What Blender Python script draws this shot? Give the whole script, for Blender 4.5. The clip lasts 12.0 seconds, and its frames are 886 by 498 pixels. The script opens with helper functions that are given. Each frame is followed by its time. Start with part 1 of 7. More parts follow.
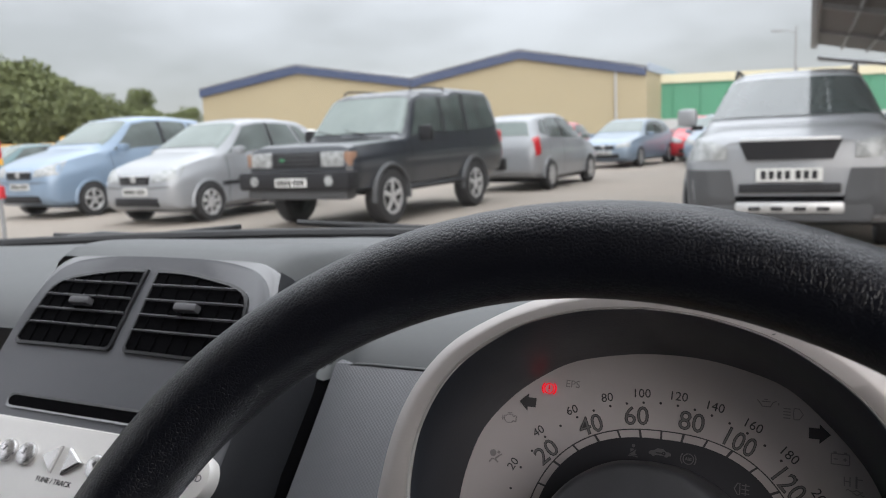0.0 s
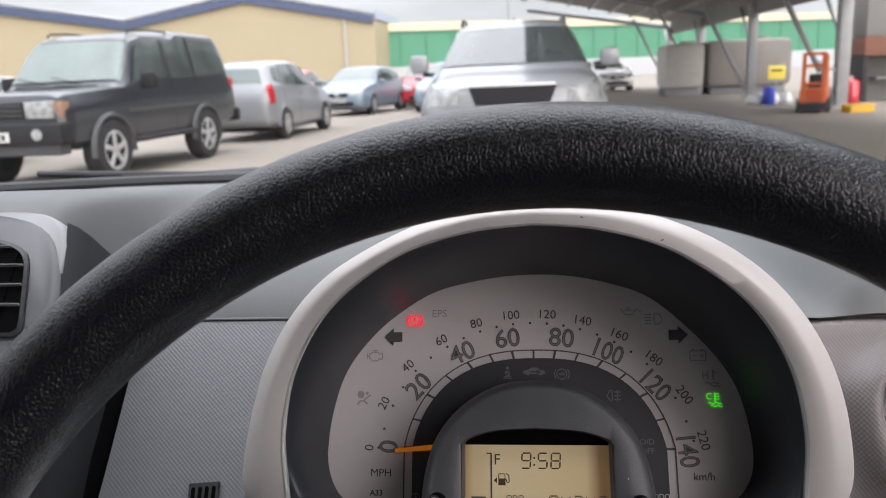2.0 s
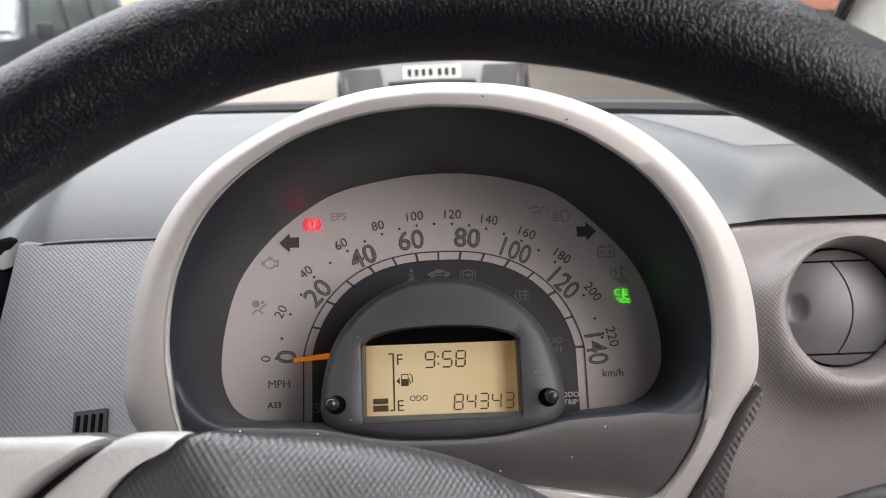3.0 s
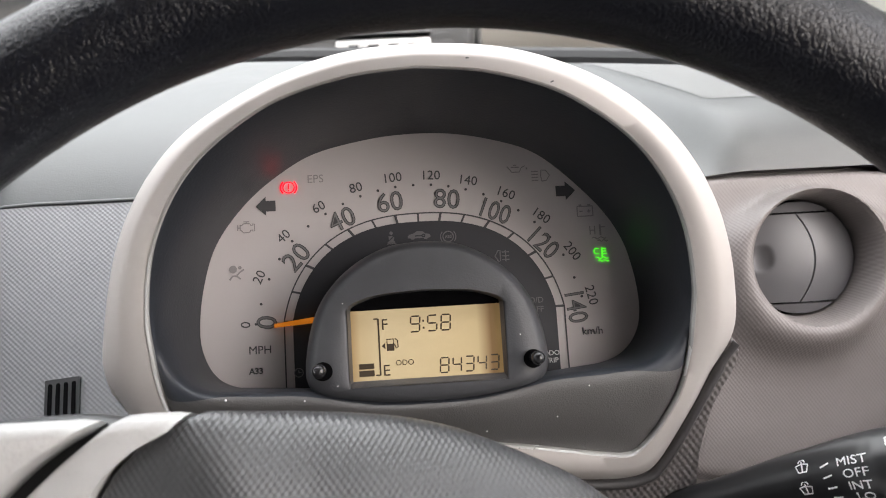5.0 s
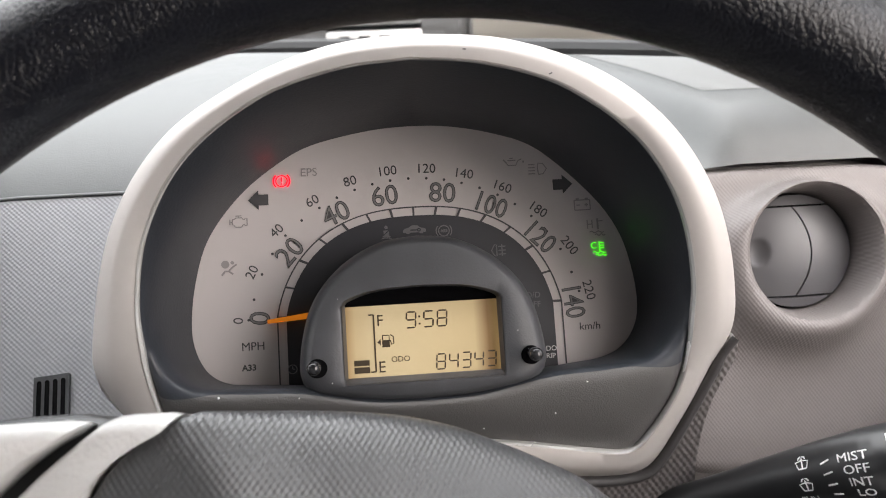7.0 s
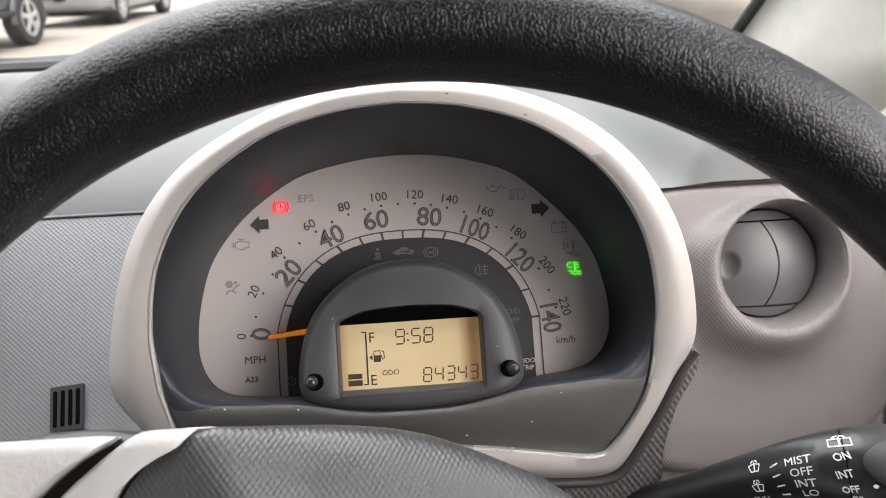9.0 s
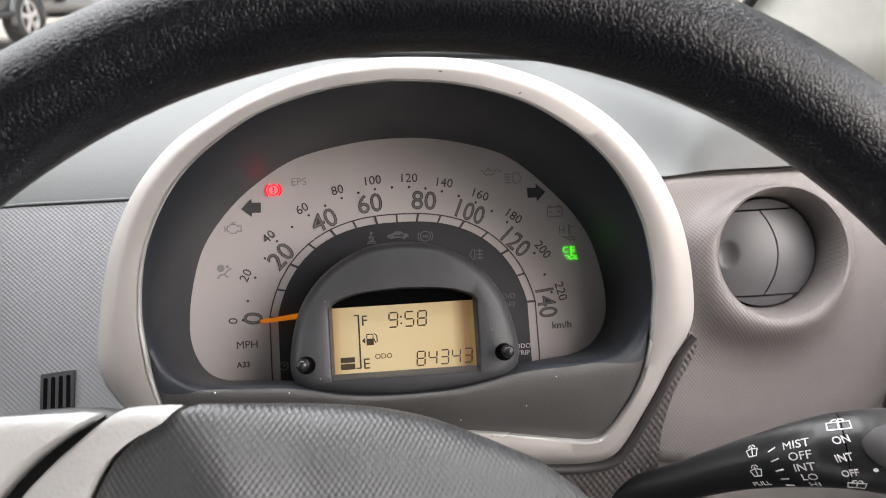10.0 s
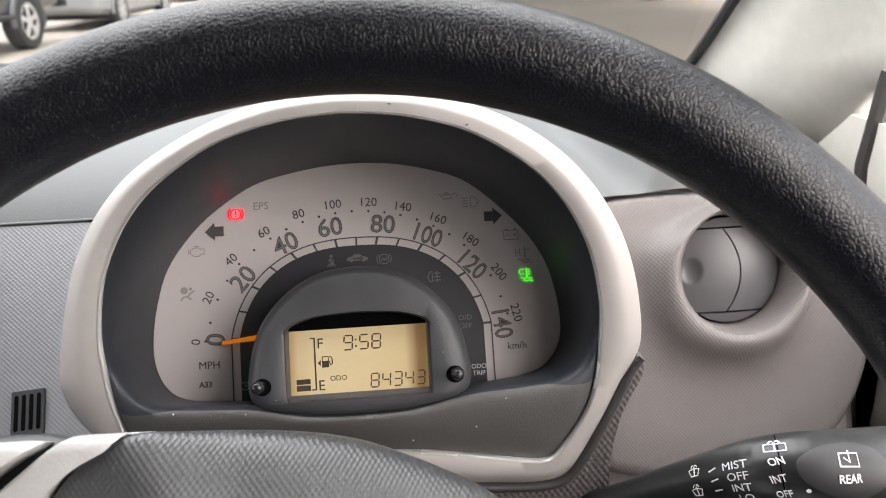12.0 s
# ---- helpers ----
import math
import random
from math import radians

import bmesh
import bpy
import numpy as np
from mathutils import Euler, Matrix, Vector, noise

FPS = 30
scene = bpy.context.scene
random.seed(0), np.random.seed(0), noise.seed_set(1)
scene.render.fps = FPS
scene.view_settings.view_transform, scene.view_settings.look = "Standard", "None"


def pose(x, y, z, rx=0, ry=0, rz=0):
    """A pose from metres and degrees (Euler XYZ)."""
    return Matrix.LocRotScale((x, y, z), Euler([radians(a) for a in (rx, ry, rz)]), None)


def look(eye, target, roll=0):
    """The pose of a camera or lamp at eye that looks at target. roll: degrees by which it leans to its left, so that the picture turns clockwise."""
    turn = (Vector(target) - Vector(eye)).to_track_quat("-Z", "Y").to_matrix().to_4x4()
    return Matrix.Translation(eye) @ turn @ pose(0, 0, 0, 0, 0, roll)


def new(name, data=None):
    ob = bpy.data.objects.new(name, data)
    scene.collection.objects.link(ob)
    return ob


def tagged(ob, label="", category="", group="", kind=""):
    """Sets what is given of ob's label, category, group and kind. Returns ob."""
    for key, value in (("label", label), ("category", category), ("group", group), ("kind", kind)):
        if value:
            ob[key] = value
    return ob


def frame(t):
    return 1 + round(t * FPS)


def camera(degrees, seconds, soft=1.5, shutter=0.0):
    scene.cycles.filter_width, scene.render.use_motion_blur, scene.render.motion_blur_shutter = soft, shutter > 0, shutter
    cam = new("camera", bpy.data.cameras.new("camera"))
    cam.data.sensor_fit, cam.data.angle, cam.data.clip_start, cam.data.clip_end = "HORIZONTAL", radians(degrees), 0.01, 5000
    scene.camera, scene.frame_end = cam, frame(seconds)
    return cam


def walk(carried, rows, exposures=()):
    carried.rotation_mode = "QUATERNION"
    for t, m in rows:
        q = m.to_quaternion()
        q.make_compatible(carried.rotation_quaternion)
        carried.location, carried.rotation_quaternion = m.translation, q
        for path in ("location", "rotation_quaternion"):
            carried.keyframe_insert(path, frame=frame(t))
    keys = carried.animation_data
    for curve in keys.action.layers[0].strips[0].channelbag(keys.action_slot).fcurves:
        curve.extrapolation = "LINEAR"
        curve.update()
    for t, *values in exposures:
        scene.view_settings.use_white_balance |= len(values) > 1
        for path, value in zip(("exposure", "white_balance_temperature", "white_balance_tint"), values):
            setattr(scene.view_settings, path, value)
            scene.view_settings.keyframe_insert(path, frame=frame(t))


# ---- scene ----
cam = camera(59.388, 12.0, 1.0)
cam.data.dof.use_dof, cam.data.dof.focus_distance, cam.data.dof.aperture_fstop = True, 0.32, 18.5
PATH = [
    (0, (0.00047, 0.06782, 1.15587), (-0.84461, 1.85777, 0.86963), -2.466),
    (0.2, (-0.03001, 0.07115, 1.13647), (-0.80305, 1.89201, 0.84171), -2.541),
    (0.5, (-0.05233, 0.06953, 1.13830), (-0.71687, 1.93066, 0.83075), -2.648),
    (0.7, (-0.03887, 0.06881, 1.15526), (-0.63246, 1.95105, 0.83150), -2.622),
    (1, (-0.06310, 0.08294, 1.14144), (-0.54860, 1.99165, 0.79340), -2.583),
    (1.2, (-0.08840, 0.08579, 1.13175), (-0.51499, 2.00475, 0.76345), -2.582),
    (1.5, (-0.06394, 0.07428, 1.14791), (-0.40201, 2.00616, 0.75603), -2.579),
    (1.7, (-0.06285, 0.07878, 1.14450), (-0.34933, 2.01492, 0.73306), -2.566),
    (2, (-0.05845, 0.07693, 1.14416), (-0.26768, 2.01631, 0.70253), -2.531),
    (2.2, (-0.04848, 0.07098, 1.13583), (-0.21016, 2.01010, 0.67359), -2.472),
    (2.5, (-0.03510, 0.07786, 1.12350), (-0.12819, 2.01385, 0.63026), -2.383),
    (2.7, (-0.03525, 0.08214, 1.11754), (-0.09651, 2.01301, 0.59987), -2.349),
    (3, (-0.05120, 0.08951, 1.11459), (-0.06490, 2.01127, 0.56082), -2.299),
    (3.5, (-0.05121, 0.09251, 1.11404), (-0.01040, 1.99652, 0.50323), -2.224),
    (5.5, (-0.06442, 0.09587, 1.12296), (0.04279, 1.96529, 0.42027), -2.042),
    (6, (-0.06355, 0.09809, 1.12081), (0.04860, 1.96626, 0.41558), -1.988),
    (6.5, (-0.06321, 0.09960, 1.11887), (0.05493, 1.96485, 0.40691), -1.931),
    (7, (-0.06390, 0.09890, 1.12098), (0.05911, 1.96227, 0.40494), -1.916),
    (7.2, (-0.06263, 0.09934, 1.11939), (0.05696, 1.96510, 0.40901), -1.930),
    (8.8, (-0.06433, 0.07684, 1.14375), (0.06711, 1.93442, 0.41428), -1.977),
    (9, (-0.06077, 0.07759, 1.14068), (0.07080, 1.93596, 0.41327), -1.991),
    (9.5, (-0.04890, 0.07384, 1.14314), (0.08119, 1.93295, 0.41734), -2.038),
    (10, (-0.05860, 0.07858, 1.13196), (0.07350, 1.93816, 0.40773), -1.915),
    (10.5, (-0.05258, 0.07888, 1.13164), (0.07863, 1.93903, 0.40873), -1.934),
    (11, (-0.05371, 0.07552, 1.14431), (0.08082, 1.93527, 0.42096), -1.972),
    (11.5, (-0.05836, 0.08340, 1.13488), (0.07562, 1.94342, 0.41214), -1.852),
    (12, (-0.03965, 0.07198, 1.14314), (0.09165, 1.93367, 0.42420), -1.944),
]
EXPOSURES = [(0.0, 0.32, 6400, 12), (1.0, 0.46, 6400, 13), (2.0, 0.72, 6450, 15), (2.6, 1.04, 6500, 16), (3.2, 1.42, 6650, 12), (12.0, 1.58, 6750, 12)]
walk(cam, [(t, look(eye, target, roll)) for t, eye, target, roll in PATH], EXPOSURES)

# ---- light: overcast sky, a wide weak sun on the driver's side ----
world = bpy.data.worlds.new("overcast")
scene.world = world
world.use_nodes = True
wn, wl = world.node_tree.nodes, world.node_tree.links
sky = wn.new("ShaderNodeTexSky")
sky.sky_type, sky.sun_disc, sky.sun_elevation, sky.sun_rotation = "NISHITA", False, radians(19), radians(144)
coord = wn.new("ShaderNodeTexCoord")
flat = wn.new("ShaderNodeMapping")
flat.inputs["Scale"].default_value = (1.0, 1.0, 2.8)
cloud = wn.new("ShaderNodeTexNoise")
cloud.inputs["Scale"].default_value, cloud.inputs["Detail"].default_value, cloud.inputs["Roughness"].default_value = 2.3, 8.0, 0.55
ramp = wn.new("ShaderNodeValToRGB")
ramp.color_ramp.elements[0].position, ramp.color_ramp.elements[0].color = 0.36, (0.66, 0.675, 0.69, 1)
ramp.color_ramp.elements[1].position, ramp.color_ramp.elements[1].color = 0.60, (0.975, 1.0, 1.045, 1)
gain = wn.new("ShaderNodeVectorMath")
gain.operation = "SCALE"
height = wn.new("ShaderNodeSeparateXYZ")
wl.new(coord.outputs["Generated"], height.inputs[0])
rise = wn.new("ShaderNodeMapRange")
rise.inputs["From Min"].default_value, rise.inputs["From Max"].default_value = 0.003, 1.0
rise.inputs["To Min"].default_value, rise.inputs["To Max"].default_value = 5.6, 41.0
steep = wn.new("ShaderNodeMath")
steep.operation = "POWER"
steep.inputs[1].default_value = 1.5
wl.new(height.outputs["Z"], steep.inputs[0])
wl.new(steep.outputs[0], rise.inputs["Value"])
wl.new(rise.outputs["Result"], gain.inputs["Scale"])
mixer = wn.new("ShaderNodeMix")
mixer.data_type = "RGBA"
mixer.inputs["Factor"].default_value = 0.9
wl.new(coord.outputs["Generated"], flat.inputs["Vector"])
wl.new(flat.outputs["Vector"], cloud.inputs["Vector"])
wl.new(cloud.outputs["Fac"], ramp.inputs["Fac"])
wl.new(ramp.outputs["Color"], gain.inputs[0])
wl.new(sky.outputs["Color"], mixer.inputs["A"])
wl.new(gain.outputs["Vector"], mixer.inputs["B"])
wl.new(mixer.outputs["Result"], wn["Background"].inputs["Color"])
wn["Background"].inputs["Strength"].default_value = 0.1
sun_data = bpy.data.lights.new("sun", "SUN")
sun_data.energy, sun_data.angle, sun_data.color = 1.6, radians(60), (1.0, 0.92, 0.87)
sun = new("sun", sun_data)
sun.matrix_world = look((17, -23, 10), (0, 0, 0))

# ---- materials ----


def rgb(c):
    return (*c, 1.0) if len(c) == 3 else c


def material(name, color, rough=0.5, metal=0.0, vary=0.12, scale=6.0, bump="", size=0.004, depth=0.3, coat=0.0, random_tint=0.0, spec=0.5):
    """A surface with large and small variation of colour and gloss, and a relief: grain, leather, dots or ribs."""
    m = bpy.data.materials.new(name)
    m.use_nodes = True
    n, l = m.node_tree.nodes, m.node_tree.links
    b = n["Principled BSDF"]
    b.inputs["Roughness"].default_value, b.inputs["Metallic"].default_value = rough, metal
    b.inputs["Coat Weight"].default_value, b.inputs["Coat Roughness"].default_value = coat, 0.08
    b.inputs["Specular IOR Level"].default_value = spec
    tc = n.new("ShaderNodeTexCoord")
    big, fine = n.new("ShaderNodeTexNoise"), n.new("ShaderNodeTexNoise")
    big.inputs["Scale"].default_value, big.inputs["Detail"].default_value = scale, 5.0
    fine.inputs["Scale"].default_value, fine.inputs["Detail"].default_value = scale * 17, 3.0
    both = n.new("ShaderNodeMath")
    both.operation = "MULTIPLY_ADD"
    both.inputs[1].default_value = 0.35
    for t in (big, fine):
        l.new(tc.outputs["Object"], t.inputs["Vector"])
    l.new(fine.outputs["Fac"], both.inputs[0])
    l.new(big.outputs["Fac"], both.inputs[2])
    span = n.new("ShaderNodeMapRange")
    span.inputs["From Min"].default_value, span.inputs["From Max"].default_value = 0.35, 1.0
    span.inputs["To Min"].default_value, span.inputs["To Max"].default_value = 1 - vary, 1 + vary
    l.new(both.outputs[0], span.inputs["Value"])
    tint = n.new("ShaderNodeVectorMath")
    tint.operation = "SCALE"
    tint.inputs[0].default_value = color[:3]
    l.new(span.outputs["Result"], tint.inputs["Scale"])
    l.new(tint.outputs["Vector"], b.inputs["Base Color"])
    gloss = n.new("ShaderNodeMapRange")
    gloss.inputs["From Min"].default_value, gloss.inputs["From Max"].default_value = 0.35, 1.0
    gloss.inputs["To Min"].default_value, gloss.inputs["To Max"].default_value = max(rough * 0.85, 0.02), min(rough * 1.18, 1)
    l.new(both.outputs[0], gloss.inputs["Value"])
    l.new(gloss.outputs["Result"], b.inputs["Roughness"])
    if bump:
        relief = n.new("ShaderNodeBump")
        relief.inputs["Strength"].default_value, relief.inputs["Distance"].default_value = depth, size * 0.4
        if bump == "leather":
            cells = n.new("ShaderNodeTexVoronoi")
            cells.feature = "DISTANCE_TO_EDGE"
            cells.inputs["Scale"].default_value = 1 / size
            warp = n.new("ShaderNodeTexNoise")
            warp.inputs["Scale"].default_value = 0.7 / size
            push = n.new("ShaderNodeVectorMath")
            push.operation = "MULTIPLY_ADD"
            push.inputs[1].default_value = (size * 0.6,) * 3
            l.new(tc.outputs["Object"], warp.inputs["Vector"])
            l.new(warp.outputs["Color"], push.inputs[0])
            l.new(tc.outputs["Object"], push.inputs[2])
            l.new(push.outputs["Vector"], cells.inputs["Vector"])
            cap = n.new("ShaderNodeMapRange")
            cap.interpolation_type = "SMOOTHSTEP"
            cap.inputs["From Max"].default_value = 0.20
            l.new(cells.outputs["Distance"], cap.inputs["Value"])
            l.new(cap.outputs["Result"], relief.inputs["Height"])
        elif bump == "grain":
            g = n.new("ShaderNodeTexNoise")
            g.inputs["Scale"].default_value, g.inputs["Detail"].default_value = 1 / size, 4.0
            l.new(tc.outputs["Object"], g.inputs["Vector"])
            l.new(g.outputs["Fac"], relief.inputs["Height"])
        else:
            axes = n.new("ShaderNodeSeparateXYZ")
            l.new(tc.outputs["Object"], axes.inputs[0])
            slope = n.new("ShaderNodeMath")
            slope.operation = "ADD"
            l.new(axes.outputs["Y"], slope.inputs[0])
            if bump != "dots_flat":
                l.new(axes.outputs["Z"], slope.inputs[1])
            waves = []
            for source, k in ((axes.outputs["X"], 2 * math.pi / size), (slope.outputs[0], 1.5 * math.pi / size)):
                s = n.new("ShaderNodeMath")
                s.operation = "MULTIPLY"
                s.inputs[1].default_value = k
                w = n.new("ShaderNodeMath")
                w.operation = "SINE"
                l.new(source, s.inputs[0])
                l.new(s.outputs[0], w.inputs[0])
                waves.append(w)
            if bump == "ribs":
                l.new(waves[1].outputs[0], relief.inputs["Height"])
            else:
                p = n.new("ShaderNodeMath")
                p.operation = "MULTIPLY"
                l.new(waves[0].outputs[0], p.inputs[0])
                l.new(waves[1].outputs[0], p.inputs[1])
                l.new(p.outputs[0], relief.inputs["Height"])
        l.new(relief.outputs["Normal"], b.inputs["Normal"])
    return m


def glowing(name, color, strength):
    m = bpy.data.materials.new(name)
    m.use_nodes = True
    b = m.node_tree.nodes["Principled BSDF"]
    b.inputs["Base Color"].default_value = rgb([c * 0.5 for c in color])
    b.inputs["Emission Color"].default_value, b.inputs["Emission Strength"].default_value = rgb(color), strength
    return m


def thin_glass(name, gloss=0.05, tint=(0.96, 0.98, 0.97)):
    m = bpy.data.materials.new(name)
    m.use_nodes = True
    n, l = m.node_tree.nodes, m.node_tree.links
    n.remove(n["Principled BSDF"])
    a, b, mx = n.new("ShaderNodeBsdfTransparent"), n.new("ShaderNodeBsdfGlossy"), n.new("ShaderNodeMixShader")
    a.inputs["Color"].default_value = rgb(tint)
    b.inputs["Roughness"].default_value = 0.02
    mx.inputs["Fac"].default_value = gloss
    l.new(a.outputs[0], mx.inputs[1])
    l.new(b.outputs[0], mx.inputs[2])
    l.new(mx.outputs[0], n["Material Output"].inputs["Surface"])
    return m


LEATHER = material("black grained wheel leather", (0.004, 0.005, 0.009), 0.31, vary=0.2, bump="leather", size=0.0013, depth=0.29, spec=0.5)
PAD_DOTS = material("dimpled dark grey pad plastic", (0.055, 0.057, 0.061), 0.35, spec=0.8, bump="dots_flat", size=0.0018, depth=0.22)
DASH_DOTS = material("dimpled dark dash plastic", (0.122, 0.125, 0.132), 0.34, spec=0.8, bump="dots", size=0.0025, depth=0.12)
DASH_TOP = material("grey grained dash top plastic", (0.095, 0.099, 0.100), 0.47, spec=0.36, bump="grain", size=0.0009, depth=0.25)
DASH_GREY = material("mid grey dash plastic", (0.20, 0.202, 0.208), 0.45, bump="grain", size=0.0009, depth=0.25)
DASH_WARM = material("dimpled warm grey dash plastic", (0.148, 0.133, 0.129), 0.5, bump="dots_flat", size=0.0021, depth=0.18)
PLASTIC_BLACK = material("black satin plastic", (0.016, 0.0165, 0.018), 0.33)
# one moulding: wall colour holds the shade, shelf colour the light; grain differs
SHROUD = material("charcoal shroud plastic darkened for shade", (0.029, 0.033, 0.041), 0.42, spec=0.4, bump="grain", size=0.0010, depth=0.25)
SHELF = material("grained shelf plastic paled for light", (0.080, 0.077, 0.076), 0.45, spec=0.7, vary=0.1, bump="grain", size=0.0006, depth=0.9)
DOME_GREY = material("dark grey scuffed plastic", (0.052, 0.053, 0.058), 0.42, vary=0.3, bump="grain", size=0.0007, depth=0.3)
SILVER = material("silver satin paint", (0.485, 0.457, 0.438), 0.50, metal=0.25, vary=0.05, scale=20)
FOOT_SILVER = material("worn silver paint", (0.50, 0.475, 0.455), 0.45, metal=0.25, vary=0.2, scale=60)
SPOKE_GREY = material("satin grey spoke plastic", (0.62, 0.62, 0.615), 0.34, bump="grain", size=0.0014, depth=0.5)
FACE = material("grey printed dial", (0.635, 0.592, 0.588), 0.6, vary=0.03)
INK = material("dark grey printing ink", (0.080, 0.079, 0.083), 0.6)
INK_CORE = material("mid grey numeral core", (0.22, 0.212, 0.214), 0.6)
INK_FAINT = material("faint grey unlit symbol", (0.35, 0.33, 0.33), 0.6)
INK_WHITE = material("white printing ink", (0.80, 0.80, 0.80), 0.5)
INK_DIM = material("dim grey unlit symbol", (0.15, 0.15, 0.155), 0.5)
FIN = material("diamond grained column plastic", (0.11, 0.100, 0.098), 0.45, spec=0.6, bump="dots_flat", size=0.0027, depth=0.35)
FIN_EDGE = material("dark smooth column plastic", (0.045, 0.043, 0.044), 0.4, bump="grain", size=0.001, depth=0.3)
KNOB = material("glossy black knob", (0.02, 0.02, 0.022), 0.12)
RIBBED = material("ribbed grey defroster plastic", (0.14, 0.143, 0.142), 0.40, spec=0.55, bump="ribs", size=0.0022, depth=0.25)
BAND = material("charcoal dial band", (0.038, 0.039, 0.046), 0.5)
CREAM = material("cream pillar trim", (0.78, 0.755, 0.69), 0.6, bump="grain", size=0.0015, depth=0.2)
CLOTH = material("pale grey headliner cloth", (0.52, 0.515, 0.51), 0.9, bump="grain", size=0.002, depth=0.4)
RADIO = material("champagne silver radio face", (0.70, 0.68, 0.65), 0.4, metal=0.2, vary=0.05, scale=20)
RUBBER = material("black rubber", (0.015, 0.015, 0.016), 0.6)
VANE = material("mid grey vent plastic", (0.080, 0.078, 0.083), 0.42, vary=0.06)
DOOR_WARM = material("warm beige door card", (0.46, 0.43, 0.41), 0.6, bump="grain", size=0.0015, depth=0.2)
DOOR_SEAL = material("dark grey door seal", (0.06, 0.055, 0.053), 0.6)
# near-black puts the shade of openings into the colour; most are modelled flat
DARK = material("near-black cavity shade", (0.0025, 0.0025, 0.003), 0.85, spec=0.04)
NEEDLE = glowing("lit orange needle", (1.0, 0.30, 0.015), 0.12)
LCD_INK = material("black lcd segment", (0.05, 0.035, 0.02), 0.4)
LCD = glowing("amber backlit lcd", (0.50, 0.40, 0.21), 0.13)
# uneven backlight put into base and glow colour: browner towards both ends
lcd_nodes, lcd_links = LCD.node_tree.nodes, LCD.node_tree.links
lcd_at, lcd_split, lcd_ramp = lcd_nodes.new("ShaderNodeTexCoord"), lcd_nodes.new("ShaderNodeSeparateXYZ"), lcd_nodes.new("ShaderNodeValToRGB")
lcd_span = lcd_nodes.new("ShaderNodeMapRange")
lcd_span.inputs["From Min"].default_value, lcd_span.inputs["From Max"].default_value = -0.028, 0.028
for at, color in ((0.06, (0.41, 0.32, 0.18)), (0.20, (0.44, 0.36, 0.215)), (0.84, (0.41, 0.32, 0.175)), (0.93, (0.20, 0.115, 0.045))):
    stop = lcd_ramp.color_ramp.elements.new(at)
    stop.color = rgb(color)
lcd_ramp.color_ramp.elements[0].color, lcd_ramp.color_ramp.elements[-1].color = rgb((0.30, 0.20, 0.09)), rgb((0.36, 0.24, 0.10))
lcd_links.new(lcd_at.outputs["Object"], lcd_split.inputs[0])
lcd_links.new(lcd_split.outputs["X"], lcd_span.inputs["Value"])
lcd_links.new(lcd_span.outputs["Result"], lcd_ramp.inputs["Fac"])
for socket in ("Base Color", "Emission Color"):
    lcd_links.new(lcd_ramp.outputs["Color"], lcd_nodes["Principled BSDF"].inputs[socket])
SYMBOL_GREY = material("grey clock printing", (0.26, 0.26, 0.265), 0.5)
RED_GLOW = glowing("red warning lamp", (1.0, 0.01, 0.03), 0.6)
GREEN_GLOW = glowing("green warning lamp", (0.08, 0.85, 0.03), 0.36)
GLASS = thin_glass("windscreen glass", 0.04)

# ---- mesh helpers ----


def empty(name, m=None, label="", category="", group="", kind=""):
    ob = new(name)
    if m is not None:
        ob.matrix_basis = m
    return tagged(ob, label, category, group, kind)


def part(name, bm, mat, parent=None, label="", m=None, smooth=True, sharp=40):
    mesh = bpy.data.meshes.new(name)
    bmesh.ops.recalc_face_normals(bm, faces=bm.faces)
    for f in bm.faces:
        f.smooth = smooth
    if smooth:
        lim = radians(sharp)
        for e in bm.edges:
            if len(e.link_faces) == 2 and e.calc_face_angle(0) > lim:
                e.smooth = False
    bm.to_mesh(mesh)
    bm.free()
    mesh.materials.append(mat)
    ob = new(name, mesh)
    ob.parent = parent
    if m is not None:
        ob.matrix_basis = m
    return tagged(ob, label)


def loft(rings, closed=True, cap0=False, cap1=False, bm=None):
    """A skin over rings of points, all with the same count."""
    bm = bm or bmesh.new()
    rows = [[bm.verts.new(p) for p in r] for r in rings]
    n = len(rows[0])
    for a, b in zip(rows, rows[1:]):
        for i in range(n if closed else n - 1):
            j = (i + 1) % n
            bm.faces.new((a[i], a[j], b[j], b[i]))
    if cap0:
        bm.faces.new(rows[0])
    if cap1:
        bm.faces.new(rows[-1][::-1])
    return bm


def plate(points, n0, n1, bm=None):
    """A flat slab: the outline (u, v) from height n0 to n1."""
    return loft([[(u, v, n0) for u, v in points], [(u, v, n1) for u, v in points]], True, True, True, bm)


def box(sx, sy, sz, at=(0, 0, 0), bevel=0.0, turn=None, bm=None, segments=2):
    mine = bmesh.new()
    bmesh.ops.create_cube(mine, size=1.0)
    bmesh.ops.scale(mine, vec=(sx, sy, sz), verts=mine.verts)
    if bevel:
        bmesh.ops.bevel(mine, geom=mine.edges[:], offset=bevel, segments=segments, affect="EDGES", profile=0.6)
    m = Matrix.Translation(at) @ (turn if turn is not None else Matrix())
    bmesh.ops.transform(mine, matrix=m, verts=mine.verts)
    if bm is None:
        return mine
    merge(bm, mine)
    return bm


def merge(bm, other):
    seen = {}
    for v in other.verts:
        seen[v] = bm.verts.new(v.co)
    for f in other.faces:
        bm.faces.new([seen[v] for v in f.verts])
    other.free()
    return bm


